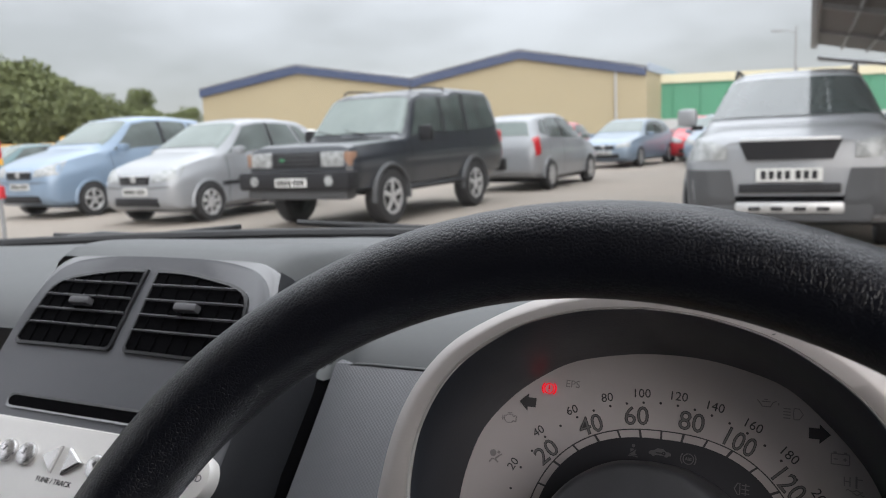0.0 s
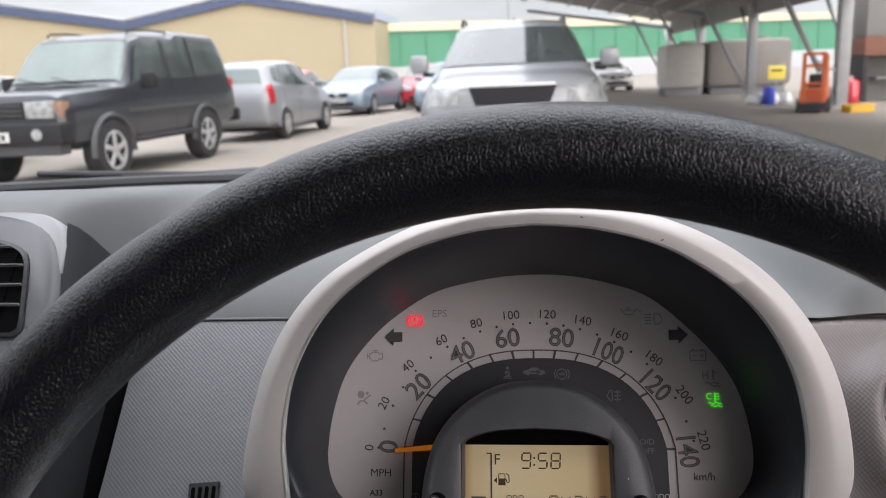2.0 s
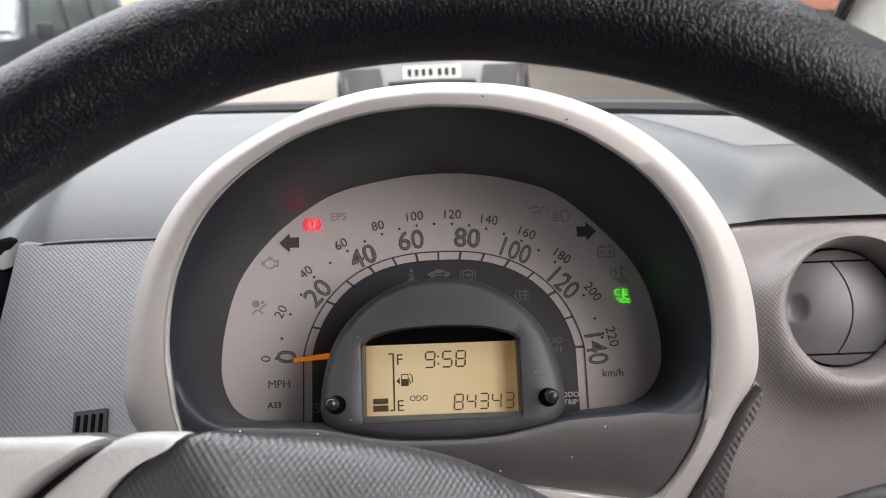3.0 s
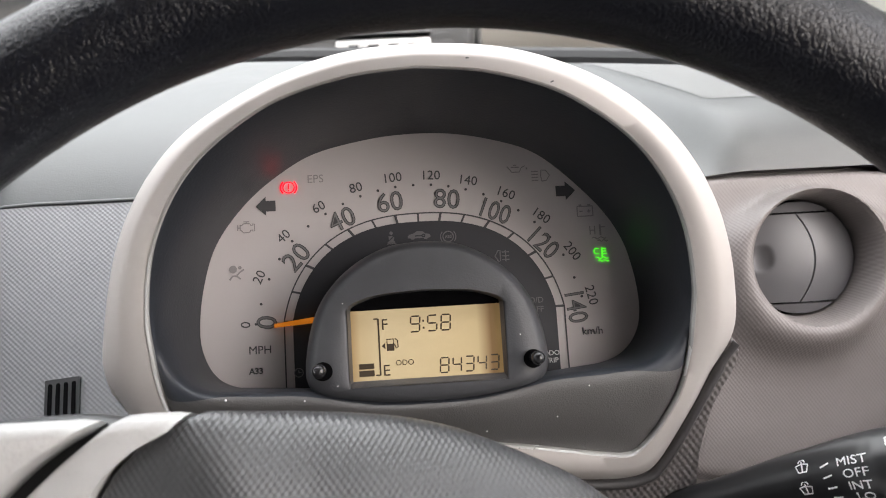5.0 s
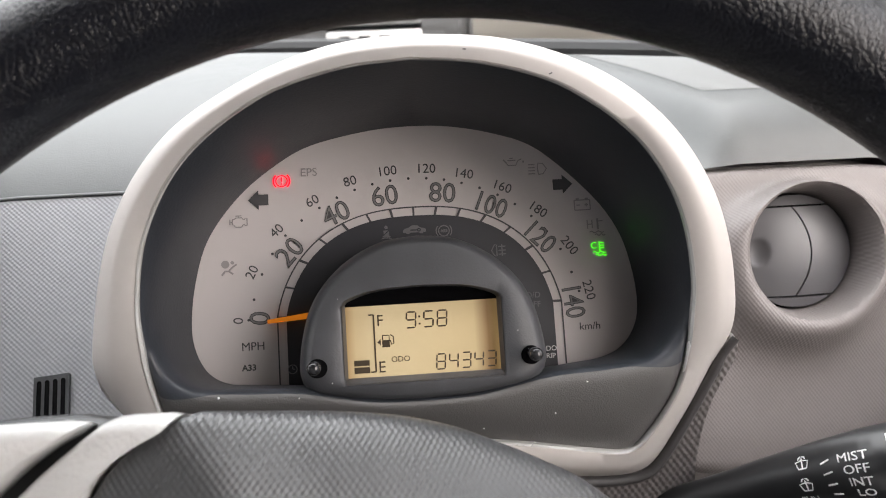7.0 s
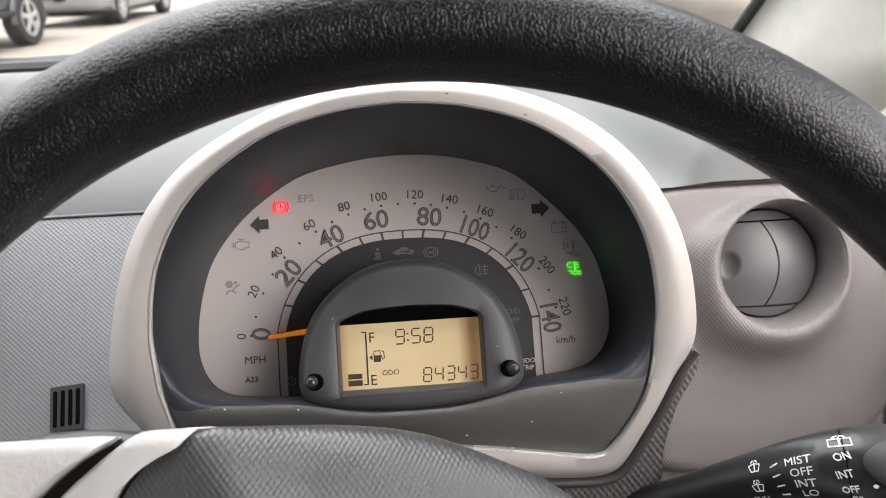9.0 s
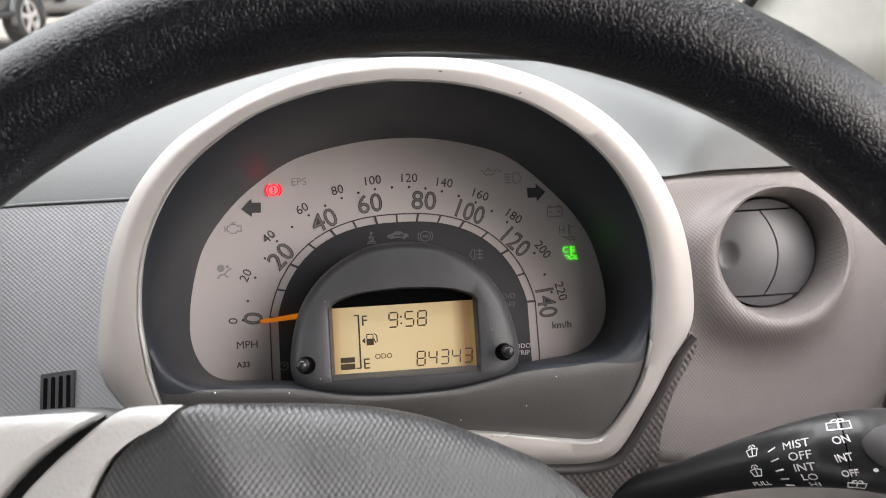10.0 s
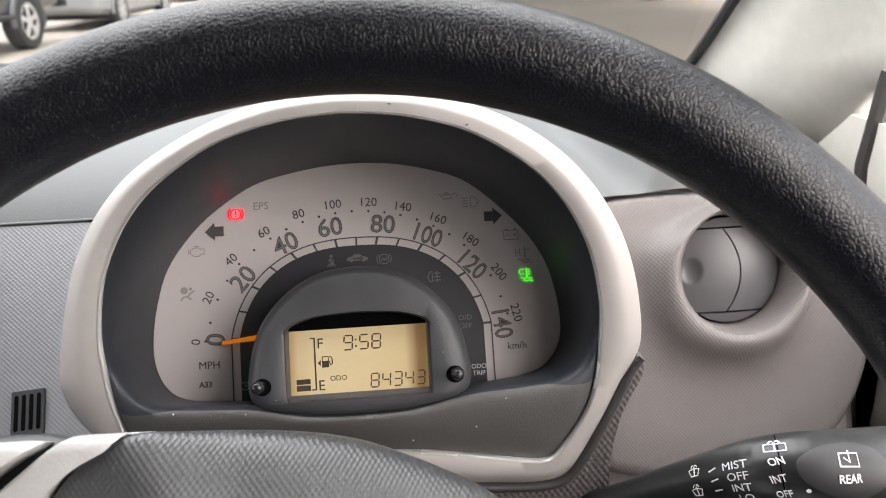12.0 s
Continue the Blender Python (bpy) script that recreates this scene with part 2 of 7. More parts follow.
def spline(points, steps=8, closed=False):
    """A smooth curve through control points."""
    p = [np.array(q, float) for q in points]
    n, out = len(p), []
    for i in range(n if closed else n - 1):
        get = (lambda k: p[k % n]) if closed else (lambda k: p[min(max(k, 0), n - 1)])
        a, b, c, d = get(i - 1), get(i), get(i + 1), get(i + 2)
        for s in range(steps):
            t = s / steps
            out.append(0.5 * (2 * b + (c - a) * t + (2 * a - 5 * b + 4 * c - d) * t * t + (3 * b - a - 3 * c + d) * t**3))
    if not closed:
        out.append(p[-1])
    return out


def even(points, count):
    """The same line with evenly spaced points."""
    p = np.array(points, float)
    s = np.r_[0, np.cumsum(np.linalg.norm(np.diff(p, axis=0), axis=1))]
    want = np.linspace(0, s[-1], count)
    return np.stack([np.interp(want, s, p[:, k]) for k in range(p.shape[1])], 1)


def mirrored(half, count=49):
    """A closed outline, alike on both sides, from its right half from top to bottom."""
    h = even(spline(half, 10), count)
    left = h[1:-1][::-1].copy()
    left[:, 0] *= -1
    return np.concatenate([h, left])


def two_sided(right, left, count=49):
    """A closed outline from its right and left halves, each from top to bottom with u outwards."""
    a, b = even(spline(right, 10), count), even(spline(left, 10), count)[1:-1][::-1].copy()
    b[:, 0] *= -1
    line = np.concatenate([a, b])
    for _ in range(4):
        line = line * 0.5 + (np.roll(line, 1, 0) + np.roll(line, -1, 0)) * 0.25
    return line


def tube(points, radii, sides=16, bm=None, caps=True):
    """A round bar of changing thickness along a line of points."""
    p = [Vector(q) for q in points]
    rings, up = [], None
    for i, q in enumerate(p):
        d = (p[min(i + 1, len(p) - 1)] - p[max(i - 1, 0)]).normalized()
        up = d.orthogonal().normalized() if up is None else (up - d * up.dot(d)).normalized()
        side = d.cross(up)
        r = radii[i] if hasattr(radii, "__len__") else radii
        rings.append([q + (up * math.cos(a) + side * math.sin(a)) * r for a in np.linspace(0, 2 * math.pi, sides, False)])
    return loft(rings, True, caps, caps, bm)


def ring(outer, inner, n0, n1, count=32, at=(0, 0), bm=None, arc=(0, 360)):
    """A flat ring, or an arc of one."""
    whole = arc[1] - arc[0] >= 360
    a = np.radians(np.linspace(arc[0], arc[1], count, not whole))
    pts = lambda r, n: [(at[0] + r * math.cos(t), at[1] + r * math.sin(t), n) for t in a]  # noqa: E731
    rows = [pts(inner, n0), pts(inner, n1), pts(outer, n1), pts(outer, n0), pts(inner, n0)]
    return loft(rows, whole, False, False, bm)


def stroke(points, width, n0, n1, bm=None):
    """A thin printed line along (u, v) points."""
    p = [Vector(q) for q in points]
    left, right = [], []
    for i, q in enumerate(p):
        d = (p[min(i + 1, len(p) - 1)] - p[max(i - 1, 0)]).normalized()
        s = Vector((-d.y, d.x)) * width / 2
        left.append(q + s)
        right.append(q - s)
    bm = bm or bmesh.new()
    for a, b, c, d in zip(left, left[1:], right[1:], right):
        plate([a, b, c, d], n0, n1, bm)
    return bm


def bar(u, v, w, h, n0, n1, turn=0.0, bm=None):
    c, s = math.cos(radians(turn)), math.sin(radians(turn))
    return plate([(u + c * x - s * y, v + s * x + c * y) for x, y in ((-w / 2, -h / 2), (w / 2, -h / 2), (w / 2, h / 2), (-w / 2, h / 2))], n0, n1, bm)


def letters(text, size, thick=0.0002, bold=0.0, width=1.0):
    """The text as a mesh in the built-in font, centred on the origin, facing +z."""
    data = bpy.data.curves.new("lettering", "FONT")
    data.body, data.size, data.extrude, data.offset, data.resolution_u = text, size, thick / 2, bold, 3
    data.align_x, data.align_y = "CENTER", "CENTER"
    ob = bpy.data.objects.new("lettering", data)
    scene.collection.objects.link(ob)
    mesh = bpy.data.meshes.new_from_object(ob.evaluated_get(bpy.context.evaluated_depsgraph_get()))
    bpy.data.objects.remove(ob)
    bm = bmesh.new()
    bm.from_mesh(mesh)
    bpy.data.meshes.remove(mesh)
    bpy.data.curves.remove(data)
    bmesh.ops.remove_doubles(bm, verts=bm.verts, dist=1e-6)
    xs, ys = [v.co.x for v in bm.verts], [v.co.y for v in bm.verts]
    mid = Vector(((min(xs) + max(xs)) / 2, (min(ys) + max(ys)) / 2, 0))
    for v in bm.verts:
        v.co = Vector(((v.co.x - mid.x) * width, v.co.y - mid.y, v.co.z))
    return bm


def print_on(name, text, size, mat, parent, u, v, n, turn=0.0, width=1.0, bold=0.0):
    return part(name, letters(text, size, width=width, bold=bold), mat, parent, m=Matrix.Translation((u, v, n)) @ Matrix.Rotation(radians(turn), 4, "Z"), smooth=False)


def print_digits(name, text, size, mat, parent, u, v, n, turn=0.0, width=1.0, bold=0.0):
    """A number whose digits are parts of their own, side by side."""
    bm = letters(text, size, width=width, bold=bold)
    todo, at = set(bm.verts), Matrix.Translation((u, v, n)) @ Matrix.Rotation(radians(turn), 4, "Z")
    while todo:
        island, grow = set(), [todo.pop()]
        while grow:
            p = grow.pop()
            island.add(p)
            near = {e.other_vert(p) for e in p.link_edges} & todo
            todo -= near
            grow += near
        piece, seen = bmesh.new(), {}
        for p in island:
            seen[p] = piece.verts.new(p.co)
        for f in {f for p in island for f in p.link_faces}:
            piece.faces.new([seen[p] for p in f.verts])
        part(name, piece, mat, parent, m=at, smooth=False)
    bm.free()


def frame_of(x, y, z, lean):
    """A plane that faces the driver: local x to the right, y up the plane, z towards the driver; its top leans away by lean degrees."""
    return Matrix.Translation((x, y, z)) @ Matrix.Rotation(radians(90 - lean), 4, "X")


# ---- dashboard ----
MID = -0.0555  # the driver's centre line
CAR_MID = -0.4055


def glass_foot(x):
    return 0.93 - 0.5 * (x - CAR_MID) ** 2


def smooth01(a, b, x):
    t = min(max((x - a) / (b - a), 0.0), 1.0)
    return t * t * (3 - 2 * t)


def shelf_side(y):
    """The line of the ribbed shelf's left edge beside the cluster: further out towards the driver."""
    return float(np.interp(y, [0.48, 0.52, 0.56, 0.61, 0.70, 0.80], [0.134, 0.124, 0.114, 0.105, 0.090, 0.075]))


def dash_section(x):
    """The dash top from the windscreen's foot to the edge over the panels, as (y, z)."""
    f = glass_foot(x)
    plain = [(f, 1.030), (f - 0.03, 1.035), (f - 0.10, 1.0395), (f - 0.106, 1.0435), (0.66, 1.050), (0.60, 1.051), (0.555, 1.046), (0.52, 1.036), (0.497, 1.022), (0.488, 1.0125)]
    right = [(f, 1.030), (f - 0.03, 1.034), (f - 0.06, 1.0365), (f - 0.066, 1.0370), (0.66, 1.0375), (0.60, 1.0370), (0.555, 1.0350), (0.533, 1.0300), (0.519, 1.0200), (0.510, 1.004)]
    pod = [(f, 1.030), (f - 0.03, 1.036), (f - 0.10, 1.0405), (f - 0.106, 1.0445), (0.70, 1.060), (0.60, 1.074), (0.55, 1.081), (0.51, 1.085), (0.485, 1.0835), (0.4745, 1.0785)]
    r = smooth01(0.0, 0.10, x)
    p = (1 - smooth01(-0.316, -0.270, x)) * smooth01(-0.56, -0.51, x)
    out = []
    for a, b, c in zip(plain, right, pod):
        q = [a[k] + (b[k] - a[k]) * r for k in (0, 1)]
        out.append([q[k] + (c[k] - q[k]) * p for k in (0, 1)])
    line = even(spline(out, 6), 40)
    dip = math.exp(-(((x + 0.296) / 0.017) ** 2))  # hollow beside the centre stack
    for q in line:
        if x > 0:  # hollow between the cluster's hood and the ribbed shelf
            floor = float(np.interp(q[0], [0.505, 0.55, 0.65, 0.80], [1.001, 1.008, 1.021, 1.035]))
            share = (1 - smooth01(-0.024, 0.010, x - shelf_side(q[0]))) * smooth01(0.0, 0.05, x)
            q[1] += (min(floor, q[1]) - q[1]) * share
        q[1] -= 0.045 * dip * (1 - smooth01(0.50, 0.64, q[0])) + 0.06 * smooth01(0.215, 0.27, x) * (1 - smooth01(0.60, 0.80, q[0]))
    return line


dashboard = empty("dashboard", pose(0, 0, 0), "grey and black moulded plastic dashboard under the windscreen", "dashboard")
xs = np.concatenate([np.linspace(-1.08, -0.62, 8), np.linspace(-0.61, -0.51, 12), np.linspace(-0.49, -0.33, 8), np.linspace(-0.32, -0.23, 26), np.linspace(-0.22, 0.02, 12), np.linspace(0.03, 0.17, 40), np.linspace(0.18, 0.27, 8)])
part("top_pad", loft([[(x, y, z) for y, z in dash_section(x)] for x in xs], False), DASH_TOP, dashboard, "pale grey grained top pad")


def panel(name, x0, x1, rows, mat, label="", steps=6, thick=0.02, edge=0.0):
    """A moulded panel from x0 to x1 that follows the (y, z) line of rows."""
    line = even(spline(rows, 8), 24)
    front = [[(x, y, z) for y, z in line] for x in np.linspace(x0, x1, steps)]
    back = [[(x, y + thick, z) for y, z in line] for x in np.linspace(x0, x1, steps)]
    rings = [f + b[::-1] for f, b in zip(front, back)]
    return part(name, loft(rings, True, True, True), mat, dashboard, label)


panel("side_panel", -0.279, -0.12, [(0.4872, 1.0110), (0.455, 0.9765), (0.42, 0.9405), (0.385, 0.905), (0.36, 0.86), (0.355, 0.76)], DASH_DOTS, "dimpled dark grey lower dash panel")


bead = []
for x in np.linspace(-0.279, -0.12, 12):
    y, z = dash_section(x)[-1]
    y, z = (y + 0.4872) / 2, (z + 1.0110) / 2
    bead.append([(x, y + 0.0010 * math.cos(a), z + 0.0010 * math.sin(a)) for a in np.linspace(0, 2 * math.pi, 11)[:-1]])
part("seam_bead", loft(bead, True, True, True), DASH_TOP, dashboard, "pale rounded edge along the panel seam")


rows = []
for k in np.linspace(0, 1, 26):
    row = []
    for y in np.linspace(0.565, 0.86, 30):
        x = shelf_side(y) + 0.016 + k * (0.205 - shelf_side(y) - 0.016)
        sec = dash_section(x)
        row.append((x, y, float(np.interp(y, sec[::-1, 0], sec[::-1, 1])) + 0.0004))
    rows.append(row)
part("defroster_ribs", loft(rows, False), RIBBED, dashboard, "finely ribbed defroster area")

# small slotted grille in the left panel
slot_frame = frame_of(-0.2222, 0.4150, 0.9378, 43) @ Matrix.Rotation(radians(5), 4, "Z") @ Matrix.Diagonal((0.91, 0.90, 0.5, 1))
grille = empty("dash_grille", slot_frame, "small black slotted grille in the dimpled dash panel", "grille")
part("grille_frame", (plate([(-0.0085, -0.0122), (0.0085, -0.0122), (0.0085, 0.0122), (-0.0085, 0.0122)], -0.004, 0.0012)), material("black grille plastic", (0.022, 0.023, 0.025), 0.4), grille)
for k in range(4):
    x = -0.00585 + 0.0039 * k
    part("slot", plate([(x + 0.00115 * math.cos(a), (0.0088 if math.sin(a) > 0 else -0.0088) + 0.00115 * math.sin(a)) for a in np.linspace(0.01, 2 * math.pi + 0.01, 14, False)], 0.0008, 0.0016), DARK, grille)

# panel right of the cluster, with the round vent
VENT = frame_of(0.1645, 0.4875, 0.958, 20)
right_panel = empty("vent_panel", VENT, "warm grey dimpled dash end panel round a vent", "dash panel")


def blob(a, left, right, low, high):
    c, s = math.cos(a), math.sin(a)
    p = 2.5 if c > 0 > s else 3.6
    return (abs(c / (right if c > 0 else left)) ** p + abs(s / (high if s > 0 else low)) ** p) ** (-1 / p)


turns = np.linspace(0, 2 * math.pi, 96, False)
rings = []
for grow, n, mixin in ((1.0, -0.035, 0), (1.0, -0.016, 0), (0.985, -0.0095, 0), (0.955, -0.0058, 0), (0.92, -0.0045, 0), (0.0, -0.0045, 0.7), (0.0, -0.0036, 0.45), (0.0, -0.0018, 0.31), (0.0, 0.0020, 0.22), (0.0, 0.0080, 0.155), (0.0, 0.0120, 0.10), (0.0, 0.0138, 0.055), (0.0, 0.0136, 0.02), (0.0, 0.0122, 0.0)):
    row = []
    for a in turns:
        r = blob(a, 0.125, 0.093, 0.128, 0.049)
        r = r * grow if grow else 0.0378 + (r * 0.92 - 0.0378) * mixin
        row.append((r * math.cos(a), r * math.sin(a), n))
    rings.append(row)
part("panel_skin", loft(rings), DASH_WARM, right_panel)
socket = [[(r * math.cos(a), r * math.sin(a), n) for a in turns] for r, n in ((0.0378, 0.0122), (0.0369, 0.0110), (0.0340, -0.006), (0.0334, -0.018))]
part("vent_socket", loft(socket), DASH_WARM, right_panel, "grey conical socket of the vent")
part("socket_floor", plate([(0.0335 * math.cos(a), 0.0335 * math.sin(a)) for a in turns], -0.020, -0.018), DARK, right_panel)


def ball(u, v):
    """The bulge of the vent's round front."""
    return -0.010 + 0.007 * (1 - (u * u + v * v) / 0.032**2)


def disc_piece(name, v0, v1, left, right, dimple=False):
    """A slab of the round front between v0 and v1, bounded by two edges left(v) and right(v)."""
    rows = []
    for v in np.linspace(v0, v1, 40):
        reach = math.sqrt(max(0.0322**2 - v * v, 1e-9))
        a, b = max(left(v), -reach), min(right(v), reach)
        row = []
        for u in np.linspace(a, b, 34):
            n = ball(u, v)
            if dimple:
                d = math.hypot((u + 0.0236) / 0.0062, (v - 0.0005) / 0.0078)
                n -= 0.0032 * max(0.0, 1 - d * d) ** 0.7
            row.append((u, v, n))
        rows.append([(u, v, n - 0.004) for u, v, n in row[:1]] + row + [(u, v, n - 0.004) for u, v, n in row[-1:]])
    rows = [[(u, v, n - 0.004) for u, v, n in rows[0]]] + rows + [[(u, v, n - 0.004) for u, v, n in rows[-1]]]
    part(name, loft(rows, False), VANE, right_panel, sharp=50)


side = lambda v: 0.0055 - 0.0085 * (v / 0.026) ** 2  # noqa: E731
disc_piece("vent_flap", -0.0252, 0.0252, lambda v: -1, lambda v: side(v) - 0.0005, True)
disc_piece("vent_vane", -0.0252, 0.0252, lambda v: side(v) + 0.0005, lambda v: 1)
disc_piece("vent_top", 0.0263, 0.0320, lambda v: -1, lambda v: 1)
disc_piece("vent_foot", -0.0320, -0.0263, lambda v: -1, lambda v: 1)

# trim below and beside the end panel
lower_trim = empty("lower_dash", pose(0, 0, 0), "warm grey lower dash trim beside the door", "dash trim")
part("trim_skin", loft([[(x, 0.515 + dy, 0.995), (x, 0.500 + dy, 0.93), (x, 0.462 + dy, 0.855), (x, 0.44 + dy, 0.80), (x, 0.42 + dy, 0.62), (x, 0.62, 0.62), (x, 0.62, 0.995)] for x, dy in ((0.05, 0.02), (0.20, 0.02), (0.25, 0.025), (0.268, 0.05))], True, True, True), material("warm grey smooth dash plastic", (0.24, 0.22, 0.21), 0.5, bump="grain", size=0.001, depth=0.25), lower_trim)

# ---- centre stack with vents and radio ----
HOOD_GREY = material("pale grey hood plastic", (0.25, 0.252, 0.258), 0.42, bump="grain", size=0.0009, depth=0.2)
STACK_GREY = material("dark grey stack plastic", (0.085, 0.087, 0.094), 0.42, bump="grain", size=0.0009, depth=0.25)
STACK = frame_of(-0.408, 0.462, 1.070, 40)
stack = empty("centre_stack", STACK, "grey plastic centre stack of the dash", "centre console")
half = [(0, 0.0145), (0.035, 0.0140), (0.062, 0.0120), (0.084, 0.0070), (0.0985, -0.0040), (0.106, -0.022), (0.110, -0.05), (0.111, -0.10), (0.110, -0.18), (0.10, -0.205), (0, -0.206)]
outline = mirrored(half, 60)
rings = [[(u * g, v * (g if v > 0 else 1), n) for u, v in outline] for g, n in ((1.03, -0.09), (1.025, -0.02), (1.012, -0.006), (1.0, -0.0015), (0.975, 0.0)) if g]
hood_half = [(0, 0.0150), (0.05, 0.0150), (0.086, 0.0135), (0.1015, 0.004), (0.1065, -0.015), (0.1050, -0.035), (0.098, -0.048), (0, -0.05)]
hood = mirrored(hood_half, 60)
part("stack_hood", loft([[(u * g, v * (g if v > 0 else 1), n) for u, v in hood] for g, n in ((1.03, -0.09), (1.025, -0.02), (1.012, -0.008), (1.0, -0.0035), (0.975, -0.0022))], True, False, True), HOOD_GREY, stack, "pale grey hood round the vents", sharp=60)
part("stack_skin", loft(rings, True, False, True), STACK_GREY, stack, sharp=60)
# the shade down the stack's sides is put into this dark colour
FLANK = material("stack flank plastic darkened for shade", (0.018, 0.019, 0.022), 0.6, spec=0.3, bump="grain", size=0.0009, depth=0.25)
for s in (1, -1):
    rows = [[(s * (u + d), v, n) for u, v in ((0.1045, 0.008), (0.1085, -0.012), (0.1135, -0.05), (0.1145, -0.10), (0.1135, -0.18))] for d, n in ((-0.002, -0.004), (0.0015, -0.010), (0.003, -0.022), (0.004, -0.09))]
    part("stack_flank", loft(rows, False), FLANK, stack, "flank of the centre stack, shade in its colour")
VENT_HALF = [(0.0045, 0.0030), (0.030, 0.0022), (0.060, -0.0025), (0.080, -0.0075), (0.0895, -0.0150), (0.0935, -0.0300), (0.0985, -0.0570), (0.0965, -0.0600), (0.0055, -0.0590)]


SLAT = material("dark grey slat plastic", (0.13, 0.132, 0.14), 0.4, vary=0.05)


def centre_vent(sign):
    vent = empty("air_vent", STACK, "black slatted air vent with grey rim in the centre stack", "air vent", "vents of the centre stack")
    edge = [(u * sign, v) for u, v in even(np.concatenate([spline(VENT_HALF[:6], 6), VENT_HALF[6:], VENT_HALF[:1]]), 64)[:-1]]
    mid = np.mean(edge, axis=0)
    inner = [tuple(mid + (np.array(q) - mid) * np.array([0.955, 0.93])) for q in edge]
    # flat plate, painted black for the shade deep in the vent
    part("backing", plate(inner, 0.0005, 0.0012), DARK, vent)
    part("vent_rim", loft([[(*q, n) for q in ps] for ps, n in ((edge, 0.0), (edge, 0.0020), (inner, 0.0024), (inner, 0.001))]), PLASTIC_BLACK, vent)

    def reach(v):
        hits = [a[0] + (b[0] - a[0]) * (v - a[1]) / (b[1] - a[1]) for a, b in zip(inner, inner[1:] + inner[:1]) if (a[1] - v) * (b[1] - v) < 0]
        return min(hits), max(hits)

    for k in range(4):
        v = -0.0095 - 0.0112 * k
        a, b = reach(v)
        part("slat", box(b - a, 0.0010, 0.0018, ((a + b) / 2, v, 0.0030), 0.0004, Matrix.Rotation(radians(-30), 4, "X"), segments=1), SLAT, vent)
    for k in range(6):
        u = sign * (0.016 + 0.0135 * k)
        hits = [a[1] + (b[1] - a[1]) * (u - a[0]) / (b[0] - a[0]) for a, b in zip(inner, inner[1:] + inner[:1]) if (a[0] - u) * (b[0] - u) < 0]
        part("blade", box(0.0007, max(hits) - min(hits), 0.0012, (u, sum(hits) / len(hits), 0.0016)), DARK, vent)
    part("tab", box(0.0185, 0.0055, 0.006, (sign * 0.048, -0.0262, 0.0055), 0.0014), VANE, vent, "ribbed grey slider tab")


centre_vent(1)
centre_vent(-1)

slot = empty("card_slot", STACK, "dark slot in the centre stack above the radio", "slot")
lip = [(cx + 0.0052 * math.cos(radians(a)), -0.09975 + 0.0052 * math.sin(radians(a))) for cx, first in ((0.0735, -90), (-0.0703, 90)) for a in range(first, first + 181, 15)]
mid = np.mean(lip, axis=0)
deep = [tuple(mid + (np.array(q) - mid) * np.array([0.985, 0.72])) for q in lip]
part("slot_lip", loft([[(*q, n) for q in ps] for ps, n in ((lip, 0.0), (lip, 0.0012), (deep, 0.0006))]), DASH_GREY, slot)
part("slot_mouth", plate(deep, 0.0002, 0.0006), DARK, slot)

radio = empty("car_radio", STACK, "champagne silver car radio with round chrome buttons", "radio")

rr = 0.011
corner = lambda cx, cy, a0: [(cx + rr * math.cos(radians(a)), cy + rr * math.sin(radians(a))) for a in range(a0, a0 + 91, 15)]  # noqa: E731
face = corner(0.0720, -0.1220, 0) + corner(-0.0775, -0.1220, 90) + corner(-0.0775, -0.1850, 180) + corner(0.0720, -0.1850, 270)
part("radio_face", loft([[(u, v, 0.0) for u, v in face], [(u, v, 0.0028) for u, v in face], [(u * 0.99, -0.15 + (v + 0.15) * 0.98, 0.0036) for u, v in face]], True, False, True), RADIO, radio)
part("display_strip", box(0.15, 0.022, 0.002, (-0.002, -0.172, 0.0042), 0.0006), PLASTIC_BLACK, radio)
CHROME = material("chromed button", (0.62, 0.61, 0.60), 0.25, metal=0.8, vary=0.05)
for u, digit, under in ((-0.0640, "1", ""), (-0.0460, "2", ""), (-0.0285, "3", ""), (0.0317, "4", ""), (0.0495, "5", "RPT"), (0.0672, "6", "RDM")):
    at = (u, -0.1325)
    b = part("radio_button", loft([[(at[0] + r * math.cos(a), at[1] + r * math.sin(a), n) for a in turns[::4]] for r, n in ((0.0074, 0.003), (0.0074, 0.0052), (0.0068, 0.0063), (0.0045, 0.0071), (0.001, 0.0074))], True, False, True), CHROME, radio, "round chrome preset button")
    print_on("digit", digit, 0.0058, INK, b, at[0], at[1] + 0.001, 0.0076)
    if under:
        print_on("lettering", under, 0.0026, INK, b, at[0], at[1] - 0.0042, 0.0073)
for u, s in ((-0.0075, -1), (0.0125, 1)):
    tri = [(u - s * 0.0062, -0.1325 + 0.0085), (u + s * 0.0072, -0.1318), (u - s * 0.0052, -0.1325 - 0.0085)]
    c = np.mean(tri, axis=0)
    part("tune_button", loft([[(*(c + (np.array(q) - c) * g), n) for q in tri] for g, n in ((1.0, 0.003), (1.0, 0.0052), (0.8, 0.0066))], True, False, True), CHROME, radio, "triangular chrome tuning button", sharp=20)
print_on("lettering", "TUNE / TRACK", 0.0046, INK, radio, 0.0025, -0.1452, 0.0038)
knob = empty("round_button", STACK @ Matrix.Translation((0.104, -0.1285, 0.0)), "round silver push button with black lettering", "button")
part("button_cap", loft([[(r * math.cos(a), 1.15 * r * math.sin(a), n) for a in turns[::3]] for r, n in ((0.0125, -0.002), (0.0125, 0.004), (0.0112, 0.006), (0.006, 0.0072), (0.001, 0.0075))], True, False, True), RADIO, knob)
